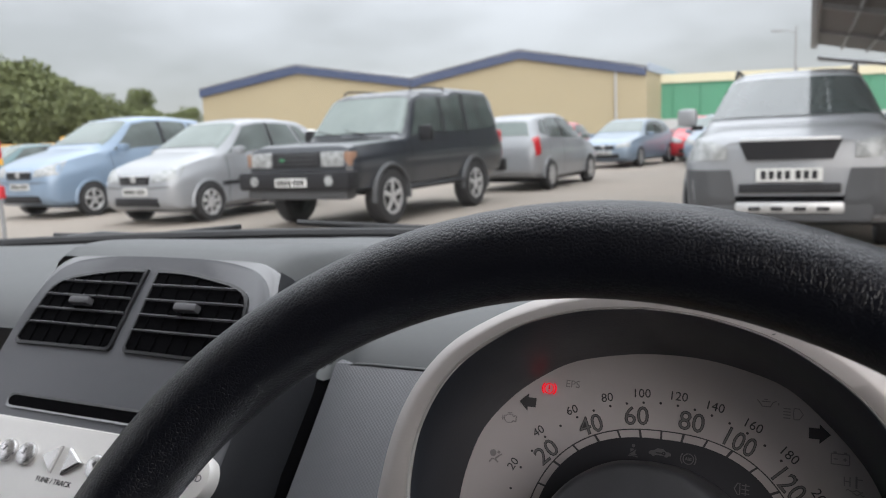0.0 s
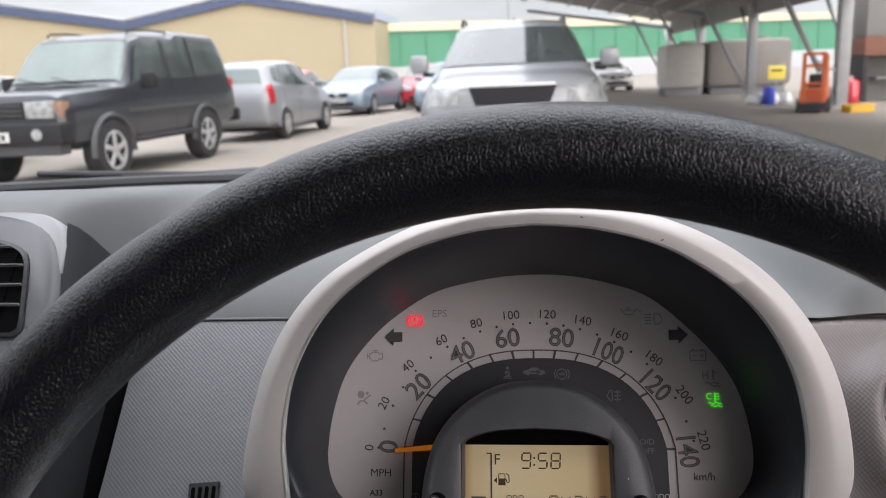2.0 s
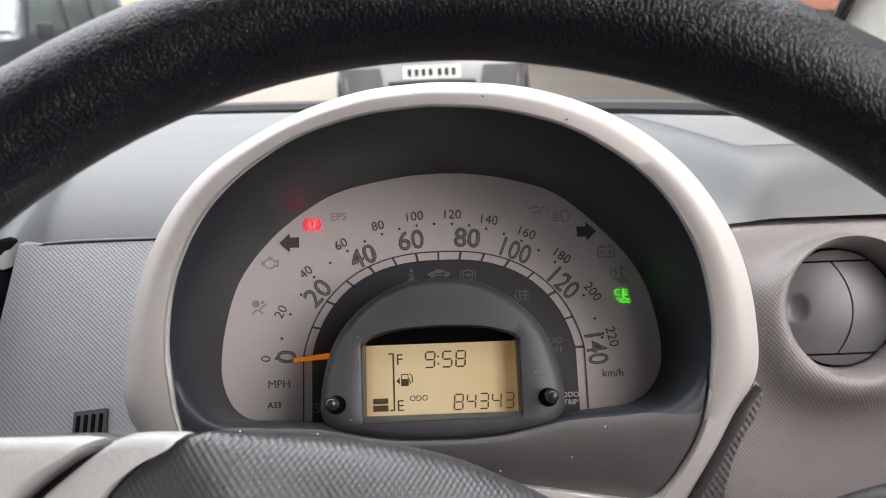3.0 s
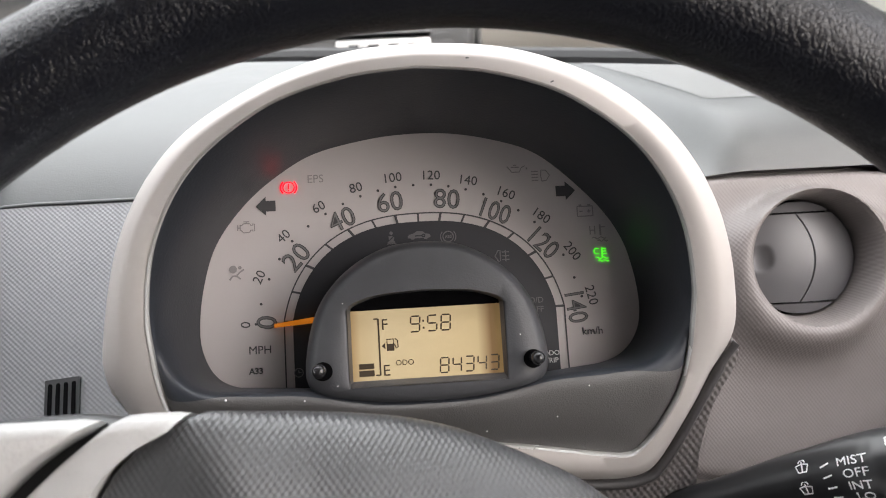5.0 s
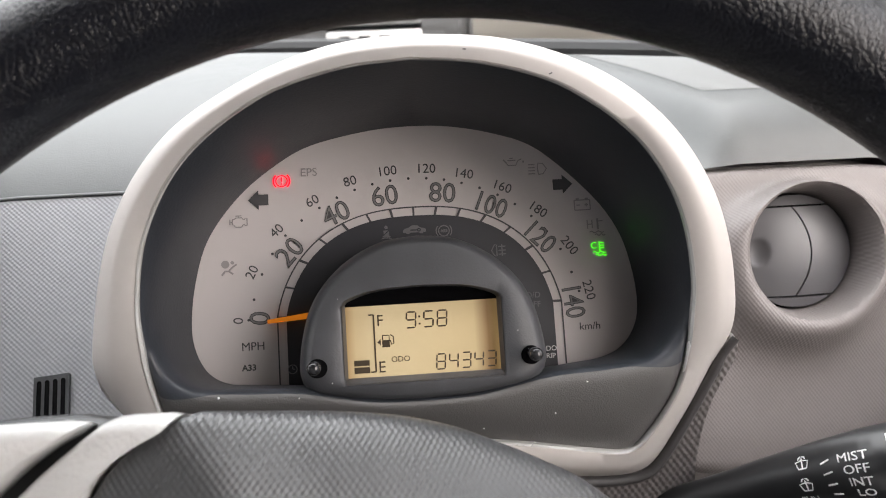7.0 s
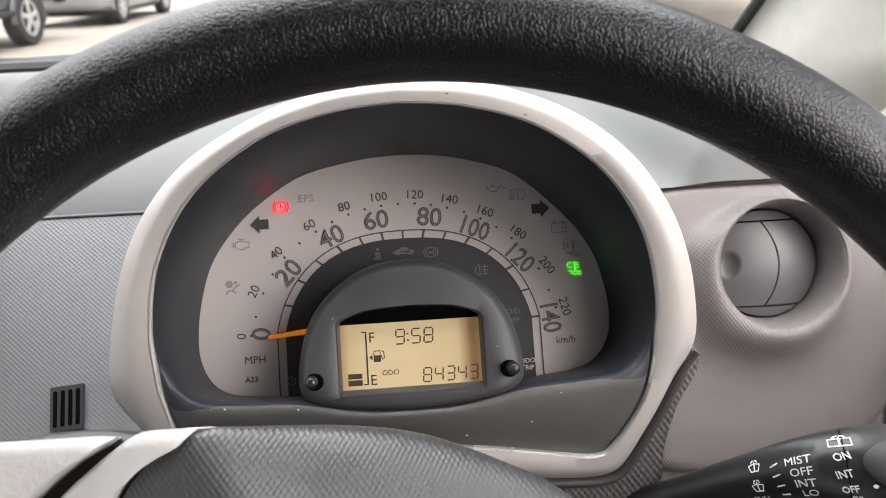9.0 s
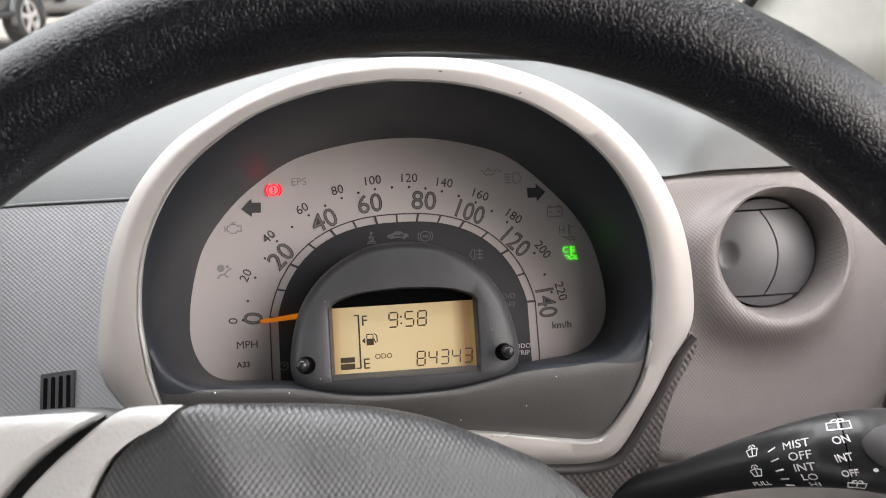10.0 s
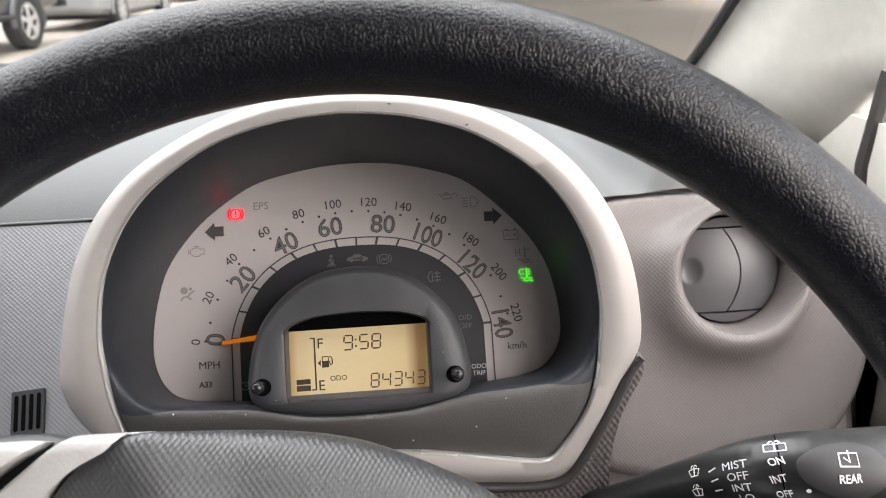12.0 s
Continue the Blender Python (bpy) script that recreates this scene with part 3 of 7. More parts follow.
print_on("lettering", "ND", 0.0058, INK, knob, 0.004, 0.0, 0.0078)
# shade of the gap is painted on as near-black
part("recess", loft([[(-0.298, y, z), (-0.279, y + 0.012, z - 0.004), (-0.279, y + 0.06, z), (-0.298, y + 0.06, z)] for y, z in ((0.491, 1.013), (0.43, 0.955), (0.37, 0.87), (0.35, 0.76))], True, True, True), DARK, dashboard, "block painted black for the shaded gap beside the stack")

# ---- instrument cluster ----
CLUSTER = frame_of(MID, 0.4085, 1.0285, 27.3)
cluster = empty("instrument_cluster", CLUSTER, "round instrument cluster with grey half-moon dial and silver bezel", "instrument cluster")
FACE_RIGHT = [(0, 0.0276), (0.0163, 0.0268), (0.0345, 0.0230), (0.0530, 0.0155), (0.0745, -0.0052), (0.0848, -0.0210), (0.0890, -0.036), (0.0904, -0.050), (0.0888, -0.060), (0.083, -0.0685), (0.074, -0.0730), (0.06, -0.0750), (0.03, -0.078), (0, -0.079)]
FACE_LEFT = [(0, 0.0276), (0.0170, 0.0264), (0.0410, 0.0214), (0.0560, 0.0135), (0.0710, 0.0015), (0.0838, -0.0155), (0.0895, -0.034), (0.0912, -0.049), (0.0905, -0.0585), (0.086, -0.0685), (0.078, -0.0740), (0.06, -0.0765), (0.03, -0.078), (0, -0.079)]
INNER_HALF = [(0, 0.0065), (0.0215, 0.0046), (0.043, -0.0010), (0.058, -0.0085), (0.0735, -0.0200), (0.0850, -0.0340), (0.0935, -0.0520), (0.0976, -0.0735), (0.0974, -0.0900), (0.0966, -0.1000), (0.0935, -0.1145), (0.0875, -0.1265), (0.0792, -0.1372), (0.0732, -0.1398), (0.0637, -0.1388), (0.0378, -0.1341), (0.0164, -0.1312), (0, -0.131)]
OUTER_RIGHT = [(0, 0.0150), (0.0274, 0.0132), (0.0500, 0.0073), (0.0700, -0.0020), (0.0860, -0.0140), (0.0985, -0.0285), (0.1080, -0.0455), (0.1137, -0.0635), (0.1162, -0.0800), (0.1168, -0.0900), (0.1153, -0.0982), (0.1088, -0.1075), (0.1019, -0.1221), (0.0936, -0.1368), (0.0880, -0.1465), (0.0828, -0.1512), (0.0731, -0.1528), (0.0527, -0.1515), (0.03, -0.149), (0, -0.147)]
OUTER_LEFT = [(0, 0.0150), (0.0229, 0.0131), (0.0450, 0.0070), (0.0640, -0.0018), (0.0810, -0.0125), (0.0950, -0.0275), (0.1050, -0.0445), (0.1110, -0.0610), (0.1150, -0.0770), (0.1174, -0.0890), (0.1181, -0.0972), (0.1130, -0.1082), (0.1086, -0.1158), (0.1000, -0.131), (0.0876, -0.1467), (0.0828, -0.1512), (0.060, -0.1525), (0.03, -0.149), (0, -0.147)]
MIDDLE_HALF = [(0, 0.0300, 0.036), (0.04, 0.0215, 0.035), (0.066, 0.006, 0.033), (0.086, -0.018, 0.030), (0.0945, -0.045, 0.029), (0.0925, -0.064, 0.032), (0.083, -0.0735, 0.036), (0.066, -0.0755, 0.037), (0.045, -0.0768, 0.037), (0.02, -0.0815, 0.037), (0, -0.0822, 0.037)]
RING = CLUSTER.inverted() @ frame_of(MID, 0.3596, 1.0814, 8.0)
N = 121
RIDGE_END = -0.100
face_line, inner_line, outer_line = two_sided(FACE_RIGHT, FACE_LEFT, N), mirrored(INNER_HALF, N), two_sided(OUTER_RIGHT, OUTER_LEFT, N)
middle_line = mirrored(MIDDLE_HALF, N)
in_ring = lambda pts, n, shift=0.0: [RING @ Vector((u, w + shift, n)) for u, w in pts]  # noqa: E731
part("dial_face", plate(face_line, -0.003, 0.0), FACE, cluster, "pale grey half-moon dial")
smooth_mid = [Vector(p) for p in middle_line]
base = [Vector((u, v, -0.002)) for u, v in face_line]
rim = in_ring(inner_line, -0.001)
# a soft ridge runs along the foot of the shroud and up into the bezel; below it lies the shelf
sunk = [float(smooth01(0.0, 1.0, (RIDGE_END - w) / 0.034)) for _, w in inner_line]
rows = []
for k in range(49):
    row = []
    for a, m, c, low in zip(base, smooth_mid, rim, sunk):
        at = 1.0 - 0.5 * low
        t = at * k / 24 if k < 25 else at + (1.0 - at) * (k - 24) / 24
        soft = (1 - t) ** 2 * a + 2 * t * (1 - t) * (2 * m - (a + c) / 2) + t * t * c
        near, far = a.lerp(m, min(2 * t, 1.0)), m.lerp(c, max(2 * t - 1, 0.0))
        hard = near if t < 0.5 else far
        if 0.40 < t < 0.60:
            q = (t - 0.40) / 0.20
            hard = (1 - q) ** 2 * a.lerp(m, 0.8) + 2 * q * (1 - q) * m + q * q * m.lerp(c, 0.2)
        row.append(soft.lerp(hard, 0.55 * low))
    rows.append(row)
part("shroud", loft(rows[:25]), SHROUD, cluster, "smooth charcoal shroud inside the bezel, shade in its colour", sharp=80)
low_columns = [j for j in range(len(sunk)) if sunk[j] > 0.0]
shelf_columns = range(min(low_columns) - 1, max(low_columns) + 2)
part("shelf", loft([[row[j] for j in shelf_columns] for row in rows[24:]], False), SHELF, cluster, "dark grained shelf below the dial, paled for light from above", sharp=80)
blend = lambda t: inner_line + (outer_line - inner_line) * t  # noqa: E731
part("bezel_lip", loft([in_ring(blend(0.0), -0.003), in_ring(blend(0.0), 0.0010), in_ring(blend(0.045), 0.0017), in_ring(blend(0.06), 0.0004)]), material("bright lip paint", (0.72, 0.72, 0.70), 0.25, metal=0.5, vary=0.04), cluster, "thin bright inner lip")
grow = lambda g: np.array([[u * g, -0.07 + (w + 0.07) * g] for u, w in outer_line])  # noqa: E731
part("bezel", loft([in_ring(blend(0.055), -0.002), in_ring(blend(0.065), 0.0009), in_ring(blend(0.11), 0.0014), in_ring(blend(0.48), 0.0011), in_ring(blend(0.57), 0.0008), in_ring(blend(0.66), 0.0001), in_ring(blend(0.76), -0.0010), in_ring(blend(0.96), -0.0035), in_ring(blend(1.0), -0.0050), in_ring(grow(0.995), -0.009), in_ring(grow(0.98), -0.03)]), SILVER, cluster, "silver satin bezel ring", sharp=45)
foot = [(-0.1181, -0.0978), (-0.1168, -0.1045), (-0.1125, -0.1120), (-0.1075, -0.1180), (-0.0980, -0.1330), (-0.0960, -0.1300), (-0.1080, -0.1160), (-0.1130, -0.1082), (-0.1174, -0.0990)]
part("bezel_foot", loft([in_ring(foot, n) for n in (-0.03, -0.0075, -0.0062)], True, True, True), FOOT_SILVER, cluster, "worn grey lower end of the bezel")
part("hood", loft([in_ring(grow(0.978), -0.0295), in_ring(grow(0.95), -0.055), in_ring(grow(0.90), -0.10), in_ring(grow(0.85), -0.14)], True, False, True), DASH_GREY, cluster)

PIVOT, POWER = -0.049, 2.4


def arch(angle, grow):
    """A point of the dial's flattened arch, on the ray from the pivot at that angle, grown outwards."""
    c, s = math.cos(radians(angle)), math.sin(radians(angle))
    lo, hi = 0.01, 0.12
    for _ in range(40):
        r = (lo + hi) / 2
        u, v = r * c, PIVOT + r * s + 0.0667
        inside = abs((u - 0.0008) / 0.0593) ** POWER + (abs(v / 0.0599) ** POWER if v > 0 else 0) < 1
        lo, hi = (r, hi) if inside else (lo, r)
    return ((lo + grow) * c, PIVOT + (lo + grow) * s)


def arch_line(grow, low=-0.0775):
    line = [arch(a, grow) for a in np.linspace(0, 180, 73)]
    return [(line[0][0], low)] + line + [(line[-1][0], low)]


part("dial_band", plate(arch_line(-0.0036), -0.001, 0.0006), BAND, cluster, "charcoal band inside the scale")
part("scale_line", stroke(arch_line(0.0, -0.0765), 0.0005, -0.001, 0.0004), INK, cluster)
for mph in range(0, 141, 10):
    a = 180 - mph * 180 / 140
    part("tick", stroke([arch(a, -0.0037), arch(a, -0.0001)], 0.0010 if mph % 20 == 0 else 0.0008, -0.001, 0.0005), INK, cluster)
TURNS = ((0, 13, 26, 40, 58, 64, 74, 90), (0, 6, 12, 24, 41, 46, 62, 84))


def leaning(a):
    return float(np.interp(abs(a - 90), *TURNS)) * (1 if a > 90 else -1)


MPH_AT = [(-0.0642, -0.0487), (-0.0512, -0.0224), (-0.0318, -0.0077), (-0.0114, -0.0013)]
KMH_AT = [(-0.0728, -0.0492), (-0.0667, -0.0299), (-0.0562, -0.0135), (-0.0412, -0.0019), (-0.0254, 0.0055), (-0.0095, 0.0090), (0.0067, 0.0092), (0.0223, 0.0062), (0.0380, -0.0002), (0.0523, -0.0107), (0.0640, -0.0263), (0.0706, -0.0453)]
kmh_line = spline(KMH_AT, 2)
for mph in range(0, 141, 20):
    a = 180 - mph * 180 / 140
    u, v = MPH_AT[min(mph, 140 - mph) // 20]
    u = -u if mph > 60 else u
    u += (-0.0004 if mph == 140 else 0.0011) if mph > 60 else 0
    v -= 0.0014 if mph == 140 else 0
    print_digits("numeral", str(mph), 0.0116, INK, cluster, u, v, 0.0003, leaning(a), 0.98 if mph < 100 else 0.84, 0.00014)
    print_digits("numeral_core", str(mph), 0.0116, INK_CORE, cluster, u, v, 0.00042, leaning(a), 0.98 if mph < 100 else 0.84, -0.00022)
for kmh in range(0, 221, 10):
    a = 180 - kmh * 180 / 225.3
    u, v = kmh_line[kmh // 10]
    far = math.hypot(u, v - PIVOT)
    u, v = u * (1 - 0.0042 / far), PIVOT + (v - PIVOT) * (1 - 0.0042 / far)
    part("scale_dot", plate([(u + 0.00055 * math.cos(t), v + 0.00055 * math.sin(t)) for t in np.linspace(0, 6.28, 12, False)], -0.001, 0.0004), INK, cluster)
    if kmh % 20 == 0:
        u, v = KMH_AT[kmh // 20]
        print_digits("small_numeral", str(kmh), 0.0056, INK, cluster, u, v, 0.0003, leaning(a))
print_on("lettering", "MPH", 0.0047, INK, cluster, -0.0672, -0.0597, 0.0003)
print_on("lettering", "A33", 0.0034, INK, cluster, -0.0692, -0.0681, 0.0003, bold=0.00008)
print_on("lettering", "km/h", 0.0044, INK, cluster, 0.0697, -0.0600, 0.0003)
print_on("lettering", "EPS", 0.0048, INK_FAINT, cluster, -0.0420, 0.0101, 0.0003)
for s in (-1, 1):
    part("turn_arrow", plate([(s * (0.0630 + x), -0.0005 + y) for x, y in ((0.0042, 0), (0, 0.0040), (0, 0.0022), (-0.0040, 0.0022), (-0.0040, -0.0022), (0, -0.0022), (0, -0.0040))], -0.001, 0.0004), INK, cluster, "dark turn signal arrow")
# needle
part("needle", loft([[(-0.0607, PIVOT + y - 0.0014, n) for y, n in ((-0.0008, 0.0022), (0.0008, 0.0022), (0.0008, 0.0034), (-0.0008, 0.0034))], [(-0.030, PIVOT + y + 0.0014, n) for y, n in ((-0.0015, 0.0022), (0.0015, 0.0022), (0.0015, 0.0038), (-0.0015, 0.0038))]], True, True, True), NEEDLE, cluster, "orange needle at zero")

# warning symbols
S = 0.00040


def symbol(name, mat, bms, label):
    bm = bmesh.new()
    for b in bms:
        merge(bm, b)
    return part(name, bm, mat, cluster, label, smooth=False)


def wave(u, v, w, n=0.0005):
    return stroke([(u - w / 2 + w * k / 8, v + 0.0004 * math.sin(k * math.pi / 2)) for k in range(9)], S, -0.001, n)


symbol("brake_lamp", RED_GLOW, [ring(0.0025, 0.0021, -0.001, 0.0006, 32, (-0.0533, 0.0069))] + [ring(0.0036, 0.0031, -0.001, 0.0006, 12, (-0.0533, 0.0069), None, arc) for arc in ((132, 228), (-48, 48))] + [bar(-0.0533, 0.0074, 0.0005, 0.0020, -0.001, 0.0006), bar(-0.0533, 0.0057, 0.0005, 0.0005, -0.001, 0.0006)], "lit red brake warning lamp")
symbol("cold_lamp", GREEN_GLOW, [ring(0.0014, 0.0010, -0.001, 0.0006, 16, (0.0743, -0.0270), None, (45, 315)), bar(0.0765, -0.0275, 0.0006, 0.0040, -0.001, 0.0006)] + [bar(0.0775, -0.0260 - 0.0011 * k, 0.0016, 0.0004, -0.001, 0.0006) for k in range(3)] + [wave(0.0763, -0.0299, 0.0056, 0.0006), wave(0.0769, -0.0311, 0.0046, 0.0006)], "lit green coolant temperature lamp")
symbol("hot_lamp", INK_FAINT, [bar(0.0722, -0.0180, S, 0.0036, -0.001, 0.0004), bar(0.0742, -0.0180, S, 0.0036, -0.001, 0.0004), bar(0.0732, -0.0180, 0.002, S, -0.001, 0.0004), bar(0.0765, -0.0180, 0.0007, 0.0046, -0.001, 0.0004), bar(0.0778, -0.0168, 0.0018, S, -0.001, 0.0004), wave(0.0758, -0.0214, 0.0060), wave(0.0772, -0.0226, 0.0042)], "unlit hot coolant symbol")
symbol("battery_lamp", INK_FAINT, [bar(0.0707, -0.0076, 0.0066, S, -0.001, 0.0004), bar(0.0707, -0.0118, 0.0066, S, -0.001, 0.0004), bar(0.0674, -0.0097, S, 0.0042, -0.001, 0.0004), bar(0.0740, -0.0097, S, 0.0042, -0.001, 0.0004), bar(0.0688, -0.0071, 0.0012, 0.0007, -0.001, 0.0004), bar(0.0726, -0.0071, 0.0012, 0.0007, -0.001, 0.0004), bar(0.0690, -0.0097, 0.0014, S, -0.001, 0.0004), bar(0.0724, -0.0097, 0.0014, S, -0.001, 0.0004), bar(0.0724, -0.0097, S, 0.0014, -0.001, 0.0004)], "unlit battery symbol")
symbol("beam_lamp", INK_FAINT, [bar(0.0505, 0.0085 - 0.0013 * k, 0.0028, S, -0.001, 0.0004) for k in range(4)] + [stroke([(0.0533, 0.0042), (0.0530, 0.0066), (0.0533, 0.0090), (0.0553, 0.0088), (0.0568, 0.0066), (0.0553, 0.0044), (0.0533, 0.0042)], S, -0.001, 0.0004)], "unlit main beam symbol")
symbol("oil_lamp", INK_FAINT, [stroke([(0.0388, 0.0112), (0.0400, 0.0098), (0.0408, 0.0086), (0.0440, 0.0086), (0.0450, 0.0105), (0.0465, 0.0112)], S, -0.001, 0.0004), stroke([(0.0405, 0.0107), (0.0440, 0.0107)], S, -0.001, 0.0004), bar(0.0422, 0.0116, 0.0014, S, -0.001, 0.0004), bar(0.0472, 0.0100, 0.0006, 0.0008, -0.001, 0.0004)], "unlit oil can symbol")
engine = [(-2.5, 1.0), (-1.7, 1.0), (-1.1, 1.6), (1.3, 1.6), (1.9, 0.8), (2.5, 0.8), (2.5, 1.3), (3.4, 1.3), (3.4, -1.6), (2.5, -1.6), (2.5, -1.2), (1.9, -1.2), (1.2, -2.2), (-1.2, -2.2), (-2.0, -1.2), (-2.5, -1.2), (-2.5, 1.0)]
at_engine = lambda line: stroke([(-0.0713 + x * 0.001, -0.0090 + y * 0.001) for x, y in line], 0.00034, -0.001, 0.0004)  # noqa: E731
symbol("engine_lamp", INK_FAINT, [at_engine(q) for q in (engine, [(-3.5, 1.1), (-3.5, -1.2)], [(-3.5, -0.1), (-2.5, -0.1)], [(0, 1.6), (0, 2.4)], [(-1.2, 2.4), (1.2, 2.4)])], "unlit engine symbol")
symbol("airbag_lamp", INK_FAINT, [ring(0.0016, 0.0001, -0.001, 0.0004, 18, (-0.0772, -0.0262)), ring(0.0007, 0.0001, -0.001, 0.0004, 12, (-0.0744, -0.0256)), stroke([(-0.0757, -0.0287), (-0.0742, -0.0273), (-0.0727, -0.0264)], 0.0006, -0.001, 0.0004), stroke([(-0.0787, -0.0306), (-0.0774, -0.0290), (-0.0758, -0.0290), (-0.0742, -0.0303)], 0.0007, -0.001, 0.0004)], "unlit airbag symbol")
symbol("belt_lamp", INK_DIM, [ring(0.0007, 0.0001, 0.0003, 0.0010, 12, (-0.0116, -0.0147)), plate([(-0.0128, -0.0160), (-0.0104, -0.0160), (-0.0106, -0.0180), (-0.0098, -0.0187), (-0.0134, -0.0187), (-0.0126, -0.0180)], 0.0003, 0.0010), stroke([(-0.0136, -0.0193), (-0.0126, -0.0191), (-0.0106, -0.0191), (-0.0096, -0.0194)], S, 0.0003, 0.0010)], "unlit seat belt symbol")
part("belt_strap", stroke([(-0.0127, -0.0180), (-0.0105, -0.0161)], 0.0004, 0.0008, 0.0012), BAND, cluster)
symbol("car_lamp", INK_DIM, [plate([(-0.0047, -0.0172), (-0.0036, -0.0174), (-0.0032, -0.0179), (-0.0023, -0.0179), (-0.0018, -0.0174), (0.0018, -0.0174), (0.0023, -0.0179), (0.0032, -0.0179), (0.0037, -0.0174), (0.0047, -0.0172), (0.0047, -0.0163), (0.0040, -0.0158), (0.0026, -0.0156), (0.0014, -0.0146), (-0.0010, -0.0145), (-0.0024, -0.0154), (-0.0040, -0.0158), (-0.0047, -0.0164)], 0.0003, 0.0010)], "unlit car symbol with a key")
part("key_mark", merge(bar(-0.0002, -0.0165, 0.0030, 0.0005, 0.0008, 0.0013), ring(0.0008, 0.0003, 0.0008, 0.0013, 12, (0.0018, -0.0165))), BAND, cluster)
symbol("abs_lamp", INK_DIM, [ring(0.0024, 0.0020, 0.0003, 0.0010, 20, (0.0121, -0.0174)), ring(0.0034, 0.0030, 0.0003, 0.0010, 8, (0.0121, -0.0174), None, (140, 220)), ring(0.0034, 0.0030, 0.0003, 0.0010, 8, (0.0121, -0.0174), None, (-40, 40))], "unlit brake symbol")
print_on("lettering", "ABS", 0.0017, INK_DIM, cluster, 0.0121, -0.0174, 0.0009, bold=0.00005)
symbol("fog_lamp", INK_DIM, [stroke([(0.0325, -0.0245), (0.0312, -0.0268), (0.0325, -0.0290), (0.0334, -0.0290), (0.0334, -0.0245), (0.0325, -0.0245)], S, 0.0003, 0.0010)] + [bar(0.0356, -0.0252 - 0.0016 * k, 0.0030, S, 0.0003, 0.0010) for k in range(3)] + [bar(0.0356, -0.0268, S, 0.0048, 0.0003, 0.0010)], "unlit fog lamp symbol")
print_on("lettering", "ODO", 0.0029, INK_WHITE, cluster, 0.0517, -0.0681, 0.0009)
print_on("lettering", "TRIP", 0.0029, INK_WHITE, cluster, 0.0516, -0.0711, 0.0009)
print_on("lettering", "O/D", 0.0034, INK_DIM, cluster, 0.0470, -0.0460, 0.0009)
print_on("lettering", "OFF", 0.0034, INK_DIM, cluster, 0.0470, -0.0498, 0.0009)
symbol("clock_mark", SYMBOL_GREY, [ring(0.0019, 0.0016, 0.0003, 0.0010, 22, (-0.0519, -0.0698)), bar(-0.0519, -0.0692, 0.0003, 0.0012, 0.0003, 0.0010), bar(-0.0514, -0.0698, 0.0010, 0.0003, 0.0003, 0.0010)], "clock symbol")

# dome with the lcd
dome_half = [(0, -0.0226), (0.012, -0.0238), (0.023, -0.0284), (0.0325, -0.0357), (0.0395, -0.0450), (0.0435, -0.0565), (0.0452, -0.070), (0.0425, -0.0765), (0.036, -0.0795), (0.018, -0.0822), (0, -0.083)]
hole_half = [(0, -0.0415), (0.014, -0.0422), (0.022, -0.0438), (0.0285, -0.0468), (0.0287, -0.052), (0.0285, -0.074), (0.0275, -0.0755), (0.02, -0.0757), (0, -0.0757)]
dome_line, hole_line = mirrored(dome_half, 41), even(np.concatenate([mirrored(hole_half, 41), mirrored(hole_half, 41)[:1]]), 81)[:-1]
scaled = lambda line, g, lift=0.0: [(u * g, -0.058 + (v + 0.058) * g + lift, 0) for u, v in line]  # noqa: E731
rows = [[Vector((u, v, n)) for u, v, _ in scaled(dome_line, g)] for g, n in ((1.05, -0.001), (1.045, 0.008), (1.03, 0.018), (1.01, 0.027), (0.985, 0.0325), (0.94, 0.036), (0.88, 0.0375))]
rows += [[Vector((u, v, 0.0380)) for u, v in hole_line * np.array([1.03, 1.0])], [Vector((u, v, 0.0374)) for u, v in hole_line], [Vector((u * 0.985, -0.06 + (v + 0.06) * 0.985, 0.0318)) for u, v in hole_line]]
part("display_hood", loft(rows), DOME_GREY, cluster, "dark grey scuffed hood over the display", sharp=60)
part("lcd_surround", plate([(u * 0.99, v) for u, v in hole_line], 0.029, 0.0312), DARK, cluster)
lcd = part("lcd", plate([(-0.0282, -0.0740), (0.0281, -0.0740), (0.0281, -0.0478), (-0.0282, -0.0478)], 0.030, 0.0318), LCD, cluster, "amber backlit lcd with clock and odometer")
frame_rows = [[Vector((u, v, n)) for u, v in ((-a, -0.0470), (-a, b), (a, b), (a, -0.0470))] for a, b, n in ((0.0286, -0.0755, 0.0378), (0.0280, -0.0737, 0.0330), (0.0278, -0.0735, 0.0316), (0.0286, -0.0755, 0.0316))]
part("lcd_frame", loft([list(ring_of) for ring_of in zip(*frame_rows)], True, True, True), DOME_GREY, cluster, "grey bevelled frame round the display", smooth=False)

SEGMENTS = {"0": "abcdef", "3": "abgcd", "4": "fgbc", "5": "afgcd", "8": "abcdefg", "9": "abcdfg"}


def digit(char, u, v, w, h, slant=0.08):
    t = w * 0.17
    place = {"a": (0, h, 0), "g": (0, h / 2, 0), "d": (0, 0, 0), "f": (-w / 2, h * 0.75, 1), "b": (w / 2, h * 0.75, 1), "e": (-w / 2, h * 0.25, 1), "c": (w / 2, h * 0.25, 1)}
    for s in SEGMENTS[char]:
        x, y, up = place[s]
        l = (h / 2 if up else w) - t * 0.5
        pts = [(-l / 2, 0), (-l / 2 + t / 2, t / 2), (l / 2 - t / 2, t / 2), (l / 2, 0), (l / 2 - t / 2, -t / 2), (-l / 2 + t / 2, -t / 2)]
        pts = [(b, a) for a, b in pts] if up else pts
        part("segment", plate([(u + x + a + (y + b) * slant, v + y + b) for a, b in pts], 0.0316, 0.0320), LCD_INK, lcd, smooth=False)


